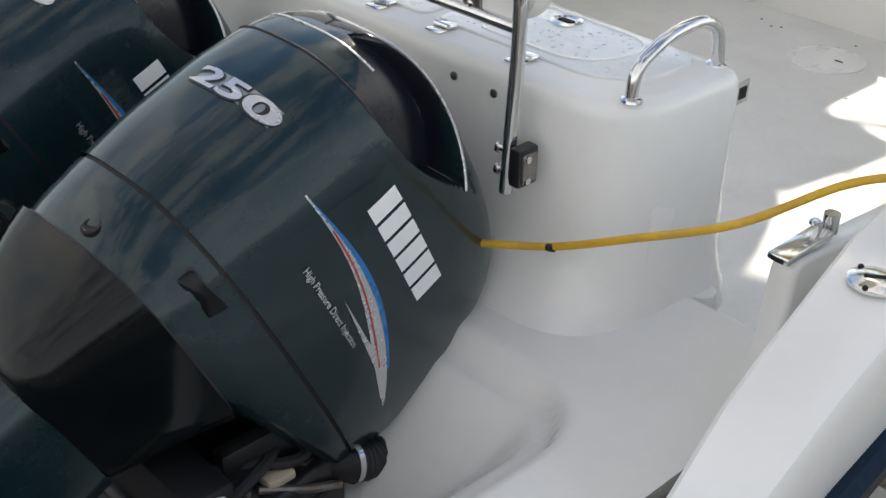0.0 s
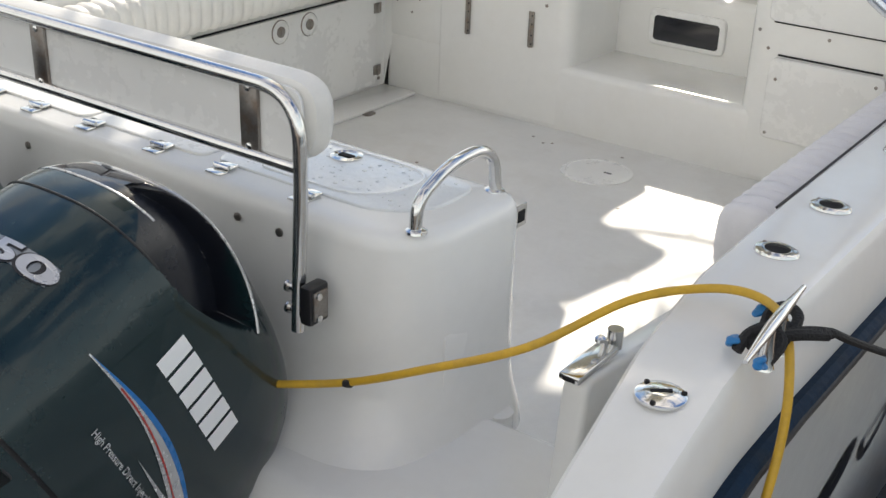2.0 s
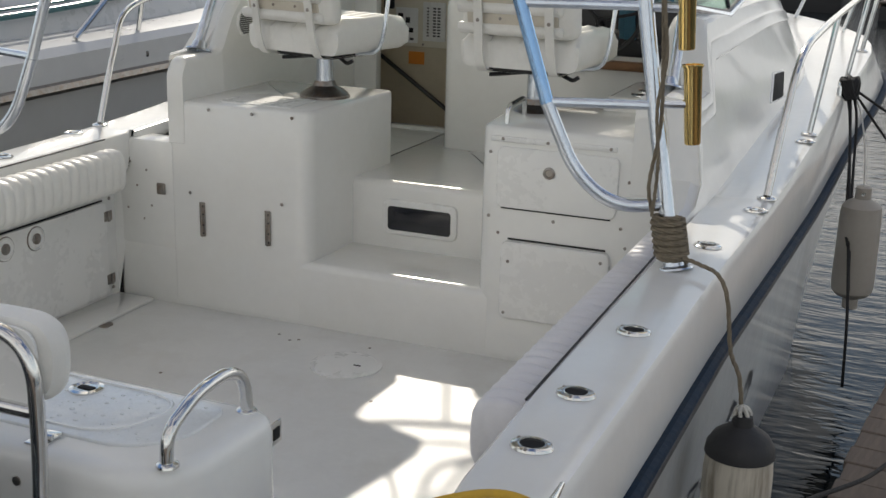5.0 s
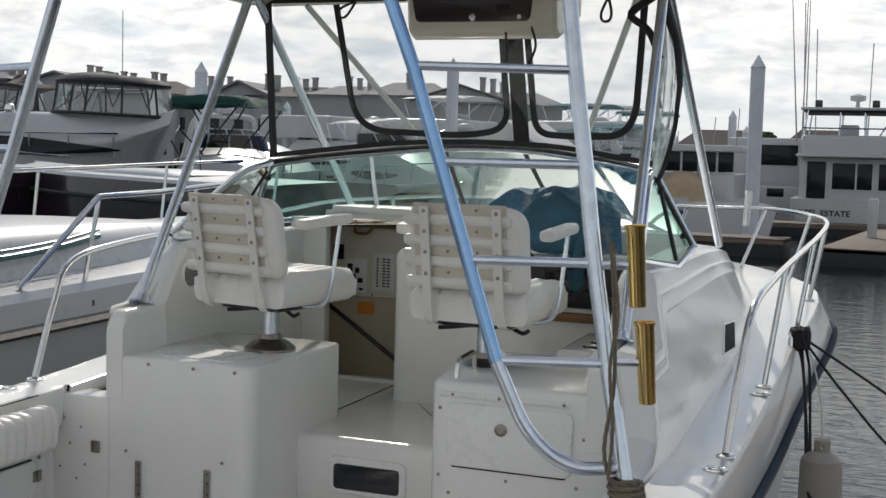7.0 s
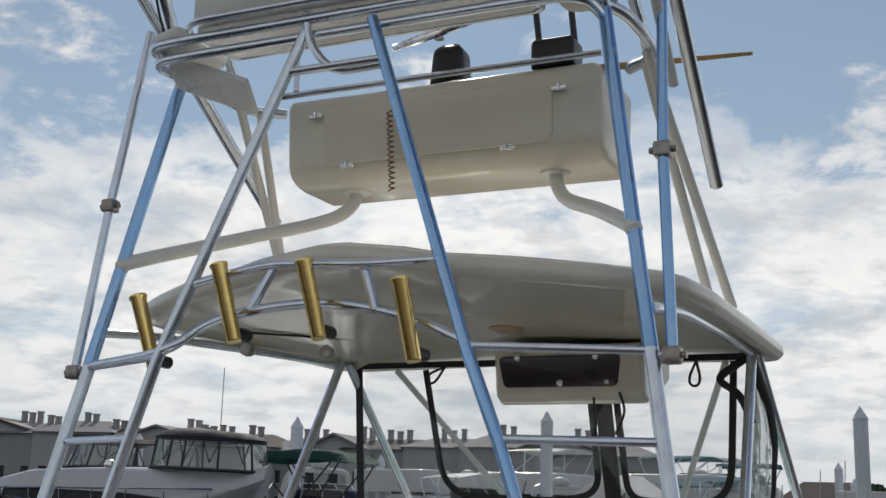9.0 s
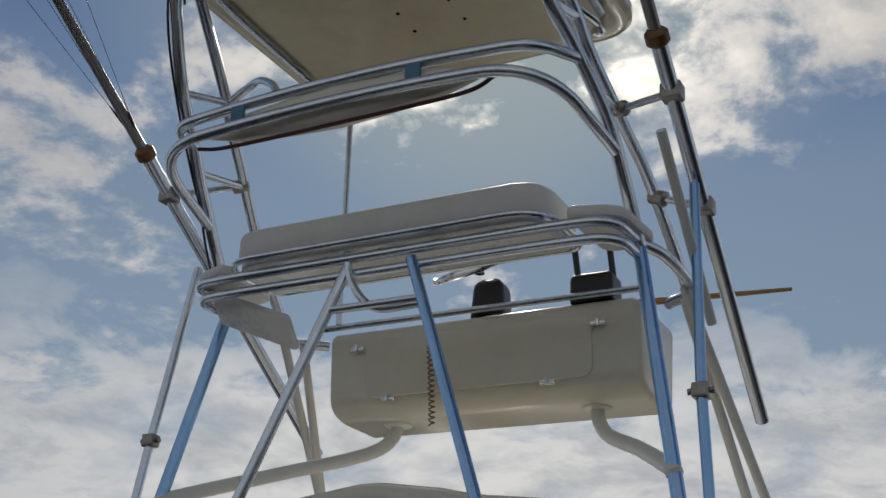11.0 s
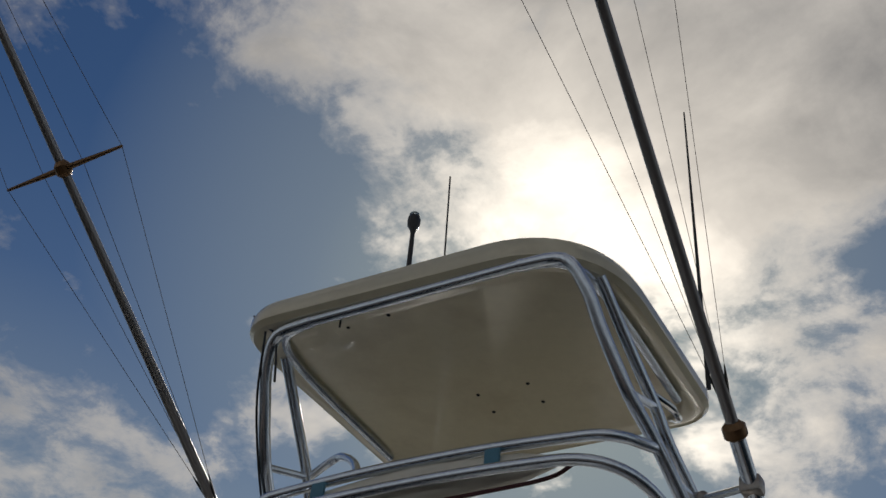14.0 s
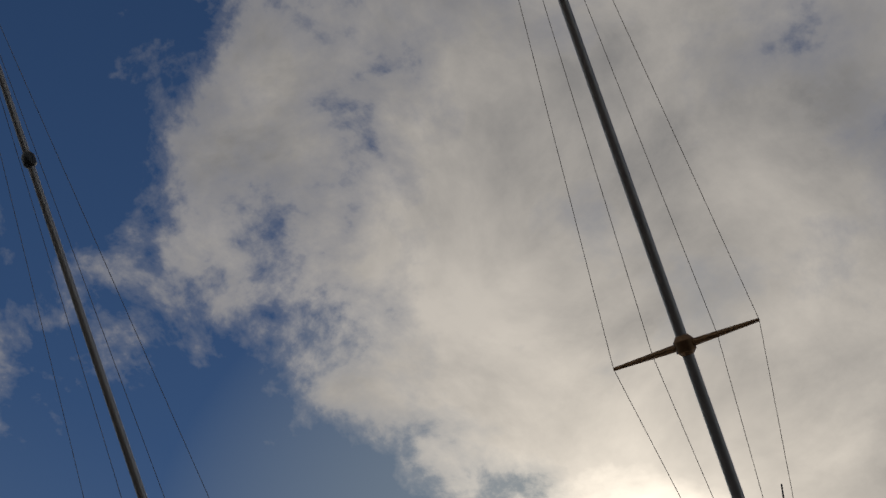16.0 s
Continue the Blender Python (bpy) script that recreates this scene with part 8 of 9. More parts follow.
for k in range(9):
    a = k * 0.7
    tube(bm, [Vector((1.49 + 0.042 * math.cos(a + q) * (0.6 + 0.4 * math.sin(a)), 2.80 + 0.065 * math.sin(q + a), 0.875 + 0.045 * math.cos(2 * q + a))) for q in np.linspace(0, 6, 14)], 0.011, 6)
part_each("turn", bm, ROPEB, coil)

# painted letters on the hull side, not readable: slanted outlines
def on_hull(y, z):
    _, _, r, zr = sheer(y)
    low = r * 0.93
    x = lerp_table([(-0.45, low), (-0.2, low + 0.02), (zr - 0.12, r - 0.03), (zr - 0.04, r - 0.012)], z)[0]
    return Vector((x + 0.004, y, z))


for k in range(7):
    bm = bmesh.new()
    y0, z0, wide, tall = -0.86 + k * 0.30, 0.045 - 0.01 * k, 0.11, 0.085
    loop = []
    for q in np.linspace(0, 2 * math.pi, 25)[:-1]:
        u, v = math.cos(q), math.sin(q) * (0.6 + 0.4 * math.cos(q + 0.8 * k))
        loop.append((y0 + wide * u + 0.06 * v, z0 + tall * v))
    inner = [(y0 + (y - y0) * (0.70 if k else 0.2), z0 + (z - z0) * (0.62 if k else 0.2)) for y, z in loop]
    skin(bm, [[on_hull(y, z) for y, z in loop], [on_hull(y, z) for y, z in inner]], True)
    part("hull_letter", bm, BLACK, boat, "dark slanted painted letter stroke")
bm = bmesh.new()
for y, z in ((-1.75, 0.38), (-1.70, 0.50)):
    turned(bm, (1.405, y, z), (1, 0, 0.1), [(-0.02, 0.024), (0.012, 0.024), (0.014, 0.014), (0.004, 0.012), (0.004, 0)], 18)
part_each("through_hull", bm, DULL, boat, "stainless through-hull outlet")


# Water, docks and pilings
def sheet(name, x0, x1, y0, y1, z, mat, label, cat):
    bm = bmesh.new()
    bm.faces.new(ring(bm, [(x0, y0, z), (x1, y0, z), (x1, y1, z), (x0, y1, z)]))
    return structure(part(name, bm, mat), label, cat)


sheet("water", -1500, 1500, -1500, 1500, WATERLINE, WATER, "rippled dark harbour water", "water")


def build_dock(name, a, b, width, z, label, planks):
    """A floating dock between two points: dark floats, a fascia and separate planks."""
    a, b = Vector((*a, z)), Vector((*b, z))
    d = (b - a).normalized()
    side = Vector((-d.y, d.x, 0))
    ob = thing(name, a, label, "dock", "docks")
    m = Matrix.Translation(a) @ Matrix((( *(d.x, side.x, 0), 0), (d.y, side.y, 0, 0), (0, 0, 1, 0), (0, 0, 0, 1)))
    L = (b - a).length
    bm = bmesh.new()
    lo, hi = min(0, width), max(0, width)
    box(bm, (0, lo + 0.03, -0.55), (L, hi - 0.03, -0.10), 0.02, matrix=m)
    part("float", bm, FLOAT, ob, "black dock floats")
    bm = bmesh.new()
    box(bm, (0, lo, -0.14), (L, lo + 0.045, -0.040), 0.006, matrix=m)
    box(bm, (0, hi - 0.045, -0.14), (L, hi, -0.040), 0.006, matrix=m)
    part("fascia", bm, WOOD, ob, "weathered timber fascia")
    if planks:
        bm = bmesh.new()
        box(bm, (0.003, lo + 0.003, -0.035), (0.137, hi - 0.003, 0.0), 0.004, 1)
        mesh = bpy.data.meshes.new("plank")
        bm.to_mesh(mesh)
        bm.free()
        mesh.materials.append(WOOD)
        rng = random.Random(5)
        for k in range(int(L / 0.14)):
            p = new("plank", mesh)
            p.parent = ob
            p.matrix_basis = Matrix.Translation(-a) @ m @ Matrix.Translation((k * 0.14, rng.uniform(-0.006, 0.006), rng.uniform(-0.002, 0.002)))
    else:
        bm = bmesh.new()
        box(bm, (0, lo, -0.03), (L, hi, 0.0), 0.01, matrix=m)
        part("decking", bm, WOOD, ob, "grey-brown timber decking")
    return ob


build_dock("finger_dock", (1.02, -6.3), (2.45, 7.4), -1.5, -0.06, "weathered timber finger dock beside the boat", True)


def build_piling(x, y, top, w, mat=PILE):
    p = thing("piling", (x, y, WATERLINE), "pale piling with a pointed white cap", "piling", "pilings in the marina")
    bm = bmesh.new()
    n = 10
    circle = lambda z, r: [(x + r * math.cos(2 * math.pi * k / n), y + r * math.sin(2 * math.pi * k / n), z) for k in range(n)]
    skin(bm, [circle(WATERLINE - 1.0, w), circle(top - w * 1.9, w)], True, True, True)
    part("shaft", bm, mat, p)
    bm = bmesh.new()
    skin(bm, [circle(top - w * 1.9, w * 1.06), circle(top - w * 1.8, w * 1.1), circle(top - 0.01, 0.01)], True, True, True)
    part("cap", bm, mat, p, "pointed cap")



def moored_boat(at, heading, length, beam, free, label, hull=FARWHITE, stripe=FARNAVY, banded=True, glazed=True, cabin=1.0, canopy=None, enclosure=False, rails=True, arch=False, bridge=0.0, gap=1.15, screen=True, lift=1.0, group="boats in the marina"):
    """A moored motor boat, bow along +y of its own frame, turned by heading degrees to its left."""
    ob = thing("motor_boat", (at[0], at[1], WATERLINE), label, "boat", group)
    m = Matrix.Translation((at[0], at[1], WATERLINE)) @ Matrix.Rotation(radians(heading), 4, "Z")

    def add(name, bm, mat, parent=ob, lab="", angle=35):
        bmesh.ops.transform(bm, matrix=m, verts=bm.verts)
        return part(name, bm, mat, parent, lab, angle=angle)

    L, B = length, beam / 2
    plan = [(y * L, b * B, free * (1 + rise * lift)) for y, b, rise in ((-0.5, 0.92, -0.08), (-0.2, 1.0, -0.06), (0.1, 0.98, 0.0), (0.28, 0.82, 0.06), (0.4, 0.52, 0.11), (0.47, 0.24, 0.15), (0.5, 0.02, 0.17))]
    ys = np.linspace(-L / 2, L / 2, 26)
    rows = []
    for y in ys:
        b, z = lerp_table(plan, y)
        half = [(b * 0.55, -0.25), (b * 0.80, 0.0), (b * 0.86, 0.18 * free), (b * 0.97, z * 0.80), (b, z * 0.82), (b, z - 0.05), (b * 0.97, z), (b * 0.90, z + 0.01)]
        rows.append([(x, y, zz) for x, zz in half] + [(0, y, z + 0.05)] + [(-x, y, zz) for x, zz in half[::-1]])
    bm = bmesh.new()
    skin(bm, rows, False)
    stern = [v for v in bm.verts if abs(v.co.y + L / 2) < 1e-4]
    bm.faces.new(sorted(stern, key=lambda v: math.atan2(v.co.z - free * 0.4, v.co.x)))
    bm.faces.ensure_lookup_table()
    for f in bm.faces:
        c = f.calc_center_median()
        if c.z > lerp_table(plan, c.y)[1] - 0.12 or hull is FARWHITE:
            f.material_index = 1 if hull is not FARWHITE else 0
    body = add("hull", bm, [hull, FARWHITE], lab="moulded hull", angle=30)
    for s in MIRROR:
        bm = bmesh.new()
        tube(bm, [(s * (lerp_table(plan, y)[0] + 0.01), y, lerp_table(plan, y)[1] * 0.81) for y in ys[:-1]], 0.035, 6)
        add("rub_rail", bm, stripe, body)
        if not banded:
            continue
        bm = bmesh.new()
        yy = np.linspace(-L * 0.42, L * 0.36, 16)
        face = [[(s * (lerp_table(plan, y)[0] * (0.865 + 0.10 * q) + 0.012), y, (0.2 + 0.58 * q) * lerp_table(plan, y)[1]) for q in (0.74, 0.80, 0.86)] for y in yy]
        skin(bm, face, False)
        add("side_stripe", bm, stripe, body)
    if cabin:
        h = cabin
        trunk_rows = []
        for y in np.linspace(-L * 0.18, L * 0.40, 16):
            b, z = lerp_table(plan, y)
            t = (y + L * 0.18) / (L * 0.58)
            hh = h * (1 - t ** 2.2) * min(1.0, 0.55 + t * 4)
            w = b * 0.74
            half = [(w, z - 0.02), (w * 0.95, z + hh * 0.55), (w * 0.84, z + hh * 0.92), (w * 0.6, z + hh), (0, z + hh * 1.04)]
            trunk_rows.append([(x, y, zz) for x, zz in half] + [(-x, y, zz) for x, zz in half[-2::-1]])
        bm = bmesh.new()
        skin(bm, trunk_rows, False)
        first = [v for v in bm.verts if abs(v.co.y + L * 0.18) < 1e-4]
        bm.faces.new(sorted(first, key=lambda v: math.atan2(v.co.z - free * 1.2, v.co.x)))
        house = add("cabin", bm, FARWHITE, lab="low moulded cabin", angle=40)
        for s in MIRROR if glazed else ():
            bm = bmesh.new()
            strip = []
            for t in np.linspace(0.10, 0.62, 10):
                y = -L * 0.18 + t * L * 0.58
                b, z = lerp_table(plan, y)
                hh = h * (1 - t ** 2.2) * min(1.0, 0.55 + t * 4)
                e = math.sin(math.pi * (t - 0.08) / 0.56) ** 0.5
                strip.append([(s * (b * 0.74 * (0.985 - 0.06 * q) + 0.012), y, z + hh * (0.36 + (q - 0.5) * 0.42 * e)) for q in (0, 0.5, 1)])
            skin(bm, strip, False)
            add("side_window", bm, FARGLASS, house, "dark wrap-around window")
    if cabin and screen:
        # raked windscreen
        zc = lerp_table(plan, -L * 0.08)[1] + cabin * 0.9
        bm = bmesh.new()
        wtop, wbot = B * 0.60, B * 0.70
        pts0 = [(wbot * math.sin(a), -L * 0.10 + L * 0.10 * math.cos(a), zc) for a in np.linspace(-1.5, 1.5, 11)]
        pts1 = [(wtop * math.sin(a), -L * 0.14 + L * 0.06 * math.cos(a), zc + 0.42) for a in np.linspace(-1.5, 1.5, 11)]
        skin(bm, [pts0, pts1], False)
        pane = add("windscreen", bm, FARGLASS, lab="raked dark windscreen")
        bm = bmesh.new()
        tube(bm, pts1, 0.025, 6)
        for k in (0, 3, 5, 7, 10):
            tube(bm, [pts0[k], pts1[k]], 0.02, 6)
        add("frame", bm, FARWHITE, pane)
    if bridge:
        zc = free + cabin
        bm = bmesh.new()
        slab(bm, rounded([(-B * 0.8, -L * 0.30), (B * 0.8, -L * 0.30), (B * 0.62, L * 0.06), (-B * 0.62, L * 0.06)], 0.3), zc - 0.1, zc + bridge, 0.12)
        add("flybridge", bm, FARWHITE, lab="moulded flybridge")
    if canopy:
        zc = free + cabin + bridge + gap
        bm = bmesh.new()
        rows = []
        for y in np.linspace(-L * 0.30, L * 0.0, 9):
            rows.append([(x, y, zc - 0.16 * (x / (B * 0.8)) ** 2 - 0.9 * abs((y + L * 0.15) / L) ** 2 * 2) for x in np.linspace(-B * 0.8, B * 0.8, 11)])
        skin(bm, rows, False)
        bmesh.ops.solidify(bm, geom=bm.faces[:], thickness=0.05)
        add("bimini", bm, canopy, lab="canvas bimini top", angle=60)
        for s in MIRROR:
            bm = bmesh.new()
            for y0, y1 in ((-L * 0.29, -L * 0.24), (-L * 0.02, -L * 0.06), (-L * 0.15, -L * 0.15), (-L * 0.22, -L * 0.10)):
                tube(bm, [(s * B * 0.8, y0, zc - 0.16), (s * B * 0.84, y1, zc - gap)], 0.02, 6)
            add("bimini_frame", bm, RUBBER if enclosure else ALU)
        if enclosure:
            for s in MIRROR:
                bm = bmesh.new()
                skin(bm, [[(s * B * 0.81, y, zc - 0.2) for y in (-L * 0.29, -L * 0.15, -L * 0.02)], [(s * B * 0.86, y, zc - gap + 0.05) for y in (-L * 0.29, -L * 0.15, 0.02 * L)]], False)
                p = add("clear_side", bm, CLEAR, lab="clear side curtain")
                p.visible_shadow = False
            bow = lambda k, low: (math.sin(k) * B * (0.87 if low else 0.80), (0.0 if low else -0.03) * L + math.cos(k) * L * 0.055, zc - gap + 0.05 if low else zc - 0.10 - 0.12 * math.sin(k) ** 2)
            arc = list(np.linspace(-1.57, 1.57, 13))
            bm = bmesh.new()
            skin(bm, [[bow(k, False) for k in arc], [bow(k, True) for k in arc]], False)
            p = add("clear_front", bm, CLEAR, lab="clear front curtain")
            p.visible_shadow = False
            for k in arc[::3]:
                bm = bmesh.new()
                tube(bm, [bow(k, False), bow(k, True)], 0.03, 6)
                add("seam", bm, RUBBER)
            for low in (False, True):
                bm = bmesh.new()
                tube(bm, [bow(k, low) for k in arc], 0.04, 6)
                add("edge_binding", bm, RUBBER)
            for k in arc[1:-1:3]:
                bm = bmesh.new()
                a, b = Vector(bow(k, False)), Vector(bow(k + 0.5, False))
                tube(bm, spline([a, a.lerp(b, 0.25) - Vector((0, 0, gap * 0.45)), a.lerp(b, 0.75) - Vector((0, 0, gap * 0.45)), b], 6), 0.018, 5)
                add("strap_loop", bm, RUBBER)
            for s in MIRROR:
                bm = bmesh.new()
                for y in (-L * 0.29, -L * 0.15, -L * 0.02):
                    tube(bm, [(s * B * 0.815, y, zc - 0.2), (s * B * 0.865, y, zc - gap + 0.05)], 0.035, 6)
                tube(bm, [(s * B * 0.87, -L * 0.3, zc - gap + 0.05), (s * B * 0.87, 0.03 * L, zc - gap + 0.05)], 0.05, 6)
                add("binding", bm, RUBBER)
    if arch:
        zc = free + cabin
        bm = bmesh.new()
        tube(bm, fillet([(-B * 0.9, -L * 0.28, free), (-B * 0.75, -L * 0.20, zc + 0.7), (B * 0.75, -L * 0.20, zc + 0.7), (B * 0.9, -L * 0.28, free)], 0.4), 0.09, 8)
        radar = add("radar_arch", bm, FARWHITE, lab="white radar arch")
        bm = bmesh.new()
        turned(bm, (0, -L * 0.20, zc + 0.78), (0, 0, 1), [(0, 0.28), (0.10, 0.30), (0.2, 0.22), (0.24, 0.05)], 18)
        add("radome", bm, FARWHITE, radar)
    if rails:
        pts = [(lerp_table(plan, y)[0] * 0.93, y, lerp_table(plan, y)[1]) for y in np.linspace(-L * 0.05, L * 0.49, 9)]
        bm = bmesh.new()
        for s in MIRROR:
            tube(bm, [(s * x, y, z + 0.02)for x, y, z in pts[:1]] + [(s * x * 1.02, y + 0.1, z + 0.55) for x, y, z in pts[1:]], 0.02, 8)
            for x, y, z in pts[1::2]:
                tube(bm, [(s * x, y, z), (s * x * 1.02, y + 0.1, z + 0.55)], 0.016, 6)
        add("bow_rail", bm, CHROME, lab="stainless bow rail")
    return ob


def build_bimini(ob, x0, x1, y0, y1, z, mat):
    """A deep canvas top on folding bows, with a skirt all round."""
    bm = bmesh.new()
    rows = []
    for v in np.linspace(-1, 1, 13):
        row = []
        for u in np.linspace(-1, 1, 17):
            edge = max(abs(u), abs(v))
            dz = 0.16 * (1 - u * u) * (1 - 0.5 * v * v) - 0.03 * math.sin(6 * u) ** 2 - (0.20 if edge > 0.99 else 0.0)
            row.append((x0 + (x1 - x0) * (u + 1) / 2, y0 + (y1 - y0) * (v + 1) / 2, z + dz))
        rows.append(row)
    skin(bm, rows, False)
    bmesh.ops.solidify(bm, geom=bm.faces[:], thickness=0.04)
    top = part("bimini", bm, mat, ob, "deep canvas bimini top", angle=50)
    for v in (y0 + 0.05, y1 - 0.05):
        for a, b in ((x0 + 0.1, x0 + 0.9), (x0 + 0.2, x0 + 1.6), (x1 - 0.1, x1 - 0.9), (x1 - 0.3, x1 - 1.4)):
            part("bow_tube", tubes([[(a, v, z - 0.1), (b, v, z - 1.35)]], 0.022, 6), RUBBER, top)


def build_cruiser():
    """A high-sided flybridge cruiser lying broadside, bow to starboard, with a curtained bridge."""
    cy = 20.6
    ob = thing("flybridge_cruiser", (-16.5, cy, WATERLINE), "white flybridge cruiser with dark bimini and clear curtains", "boat", "boats in the marina")
    # x, half beam at the waterline, at the sheer, height of the sheer, half width and height of the house top, rake
    table = [(-20.6, 1.30, 1.55, 1.40, 1.25, 2.20, 0.0), (-19.6, 1.35, 1.60, 1.45, 1.30, 2.40, 0.0), (-18.0, 1.35, 1.60, 1.50, 1.25, 2.46, 0.1), (-16.5, 1.25, 1.55, 1.58, 1.12, 2.46, 0.3), (-15.2, 1.0, 1.35, 1.68, 0.90, 2.42, 0.6), (-14.4, 0.65, 1.0, 1.80, 0.62, 2.40, 0.9), (-13.9, 0.32, 0.62, 1.95, 0.36, 2.45, 1.1), (-13.55, 0.08, 0.22, 2.15, 0.12, 2.56, 1.2)]

    def half(x):
        bw, bs, zs, tw, zt, rake = lerp_table(table, x)
        return [(bw, -0.7, rake), (bw * 1.03, 0.2, rake), (bs * 0.98, zs - 0.2, rake * 0.35), (bs, zs, 0.1 * rake), (bs * 0.97, zs + 0.12, 0.0), ((bs + tw) * 0.51, zs + (zt - zs) * 0.62, 0.0), (tw, zt - 0.06, 0.0), (tw * 0.9, zt, 0.0), (0.0, zt + 0.06, 0.0)]

    xs = np.linspace(-20.6, -13.55, 34)
    rows = []
    for x in xs:
        h = half(x)
        rows.append([(x - r, cy - b, z) for b, z, r in h] + [(x - r, cy + b, z) for b, z, r in h[-2::-1]])
    bm = bmesh.new()
    skin(bm, rows, False, False, False)
    bm.faces.new(ring(bm, rows[0]))
    bm.faces.new(ring(bm, rows[-1][::-1]))
    bmesh.ops.recalc_face_normals(bm, faces=bm.faces[:])
    body = part("hull", bm, FARWHITE, ob, "white rounded hull and deckhouse", angle=50)

    def side(x, z):
        h = half(x)
        return cy - float(np.interp(z, [q[1] for q in h], [q[0] for q in h])) - 0.015

    for z0, thick, x0, x1, nm in ((1.78, 0.20, -20.2, -14.35, "side_window"), (0.9, 0.06, -20.3, -15.8, "side_stripe")):
        bm = bmesh.new()
        strip = []
        for q in np.linspace(0, 1, 22):
            x = x0 + (x1 - x0) * q
            t = thick * min(1.0, (1 - q) * 2.6 + 0.02) ** 0.7
            zc = z0 - 0.14 * q
            strip.append([(x, side(x, zc + k * t) - 0.012, zc + k * t) for k in (-1, -0.4, 0.4, 1)])
        skin(bm, strip, False)
        part(nm, bm, FARGLASS if nm == "side_window" else FARNAVY, body, "dark almond-shaped window band" if nm == "side_window" else "")
    part("window_trim", tubes([[(x, side(x, 1.74 - 0.03 * k) - 0.03, 1.74 - 0.03 * k) for k, x in enumerate(np.linspace(-20.0, -15.4, 10))]], 0.02, 6), CHROME, body)
    for k in range(7):
        x = -20.2 + k * 0.95
        part("rail_post", tubes([[(x, side(x, 1.5) + 0.05, 1.5), (x, side(x, 1.5) - 0.02, 1.95)]], 0.018, 6), CHROME, body)
    part("side_rail", tubes([[(x, side(x, 1.5) - 0.02, 1.95 + 0.012 * (x + 20)) for x in np.linspace(-20.2, -14.4, 14)]], 0.022, 6), CHROME, body)
    bm = bmesh.new()
    turned(bm, (-17.4, cy - 1.0, 2.47), (0, 0, 1), [(0, 0.10), (0.06, 0.12), (0.16, 0.10), (0.20, 0.03)], 14)
    part("searchlight", bm, CHROME, body)
    # curtained bridge
    cx = -15.25
    low = lambda a: Vector((cx + 1.50 * math.cos(a), cy + 1.15 * math.sin(a), 2.47 - 0.05 * math.cos(a)))
    up = lambda a: Vector((cx + 1.40 * math.cos(a), cy + 1.02 * math.sin(a), 3.16 - 0.05 * math.cos(a)))
    turn = list(np.linspace(0, 2 * math.pi, 41))
    bm = bmesh.new()
    skin(bm, [[low(a) for a in turn], [up(a) for a in turn]], False)
    p = part("clear_curtain", bm, CLEAR, ob, "clear vinyl curtains")
    p.visible_shadow = False
    bm = bmesh.new()
    rows = [[Vector((cx + (up(a).x - cx) * k, cy + (up(a).y - cy) * k, up(a).z + dz)) for a in turn[:-1]] for k, dz in ((1.01, -0.03), (1.03, 0.05), (0.92, 0.15), (0.7, 0.22), (0.35, 0.26), (0.02, 0.27))]
    skin(bm, rows, True, True, True)
    part("bimini", bm, NAVYCLOTH, ob, "dark canvas bimini top", angle=60)
    for path, r in (([low(a) for a in turn], 0.045), ([up(a) for a in turn], 0.03)):
        part("binding", tubes([path], r, 6), RUBBER, ob)
    for a in (3.35, 3.9, 4.45, 4.75, 5.35, 6.0, 0.6, 1.4, 2.2):
        part("seam", tubes([[low(a), up(a)]], 0.028, 6), RUBBER, ob)
    for a in (3.6, 4.15, 4.6, 5.05, 5.65):
        b = a + 0.32
        m = (low(a) * 0.75 + up(a) * 0.25 + low(b) * 0.75 + up(b) * 0.25) / 2
        part("strap_loop", tubes([spline([up(a), up(a).lerp(m, 0.8), m, up(b).lerp(m, 0.8), up(b)], 5)], 0.016, 5), RUBBER, ob)
    part("aerial", tubes([[(-15.0, cy, 3.4), (-15.0, cy, 4.9)]], 0.012, 5), DULL, ob)


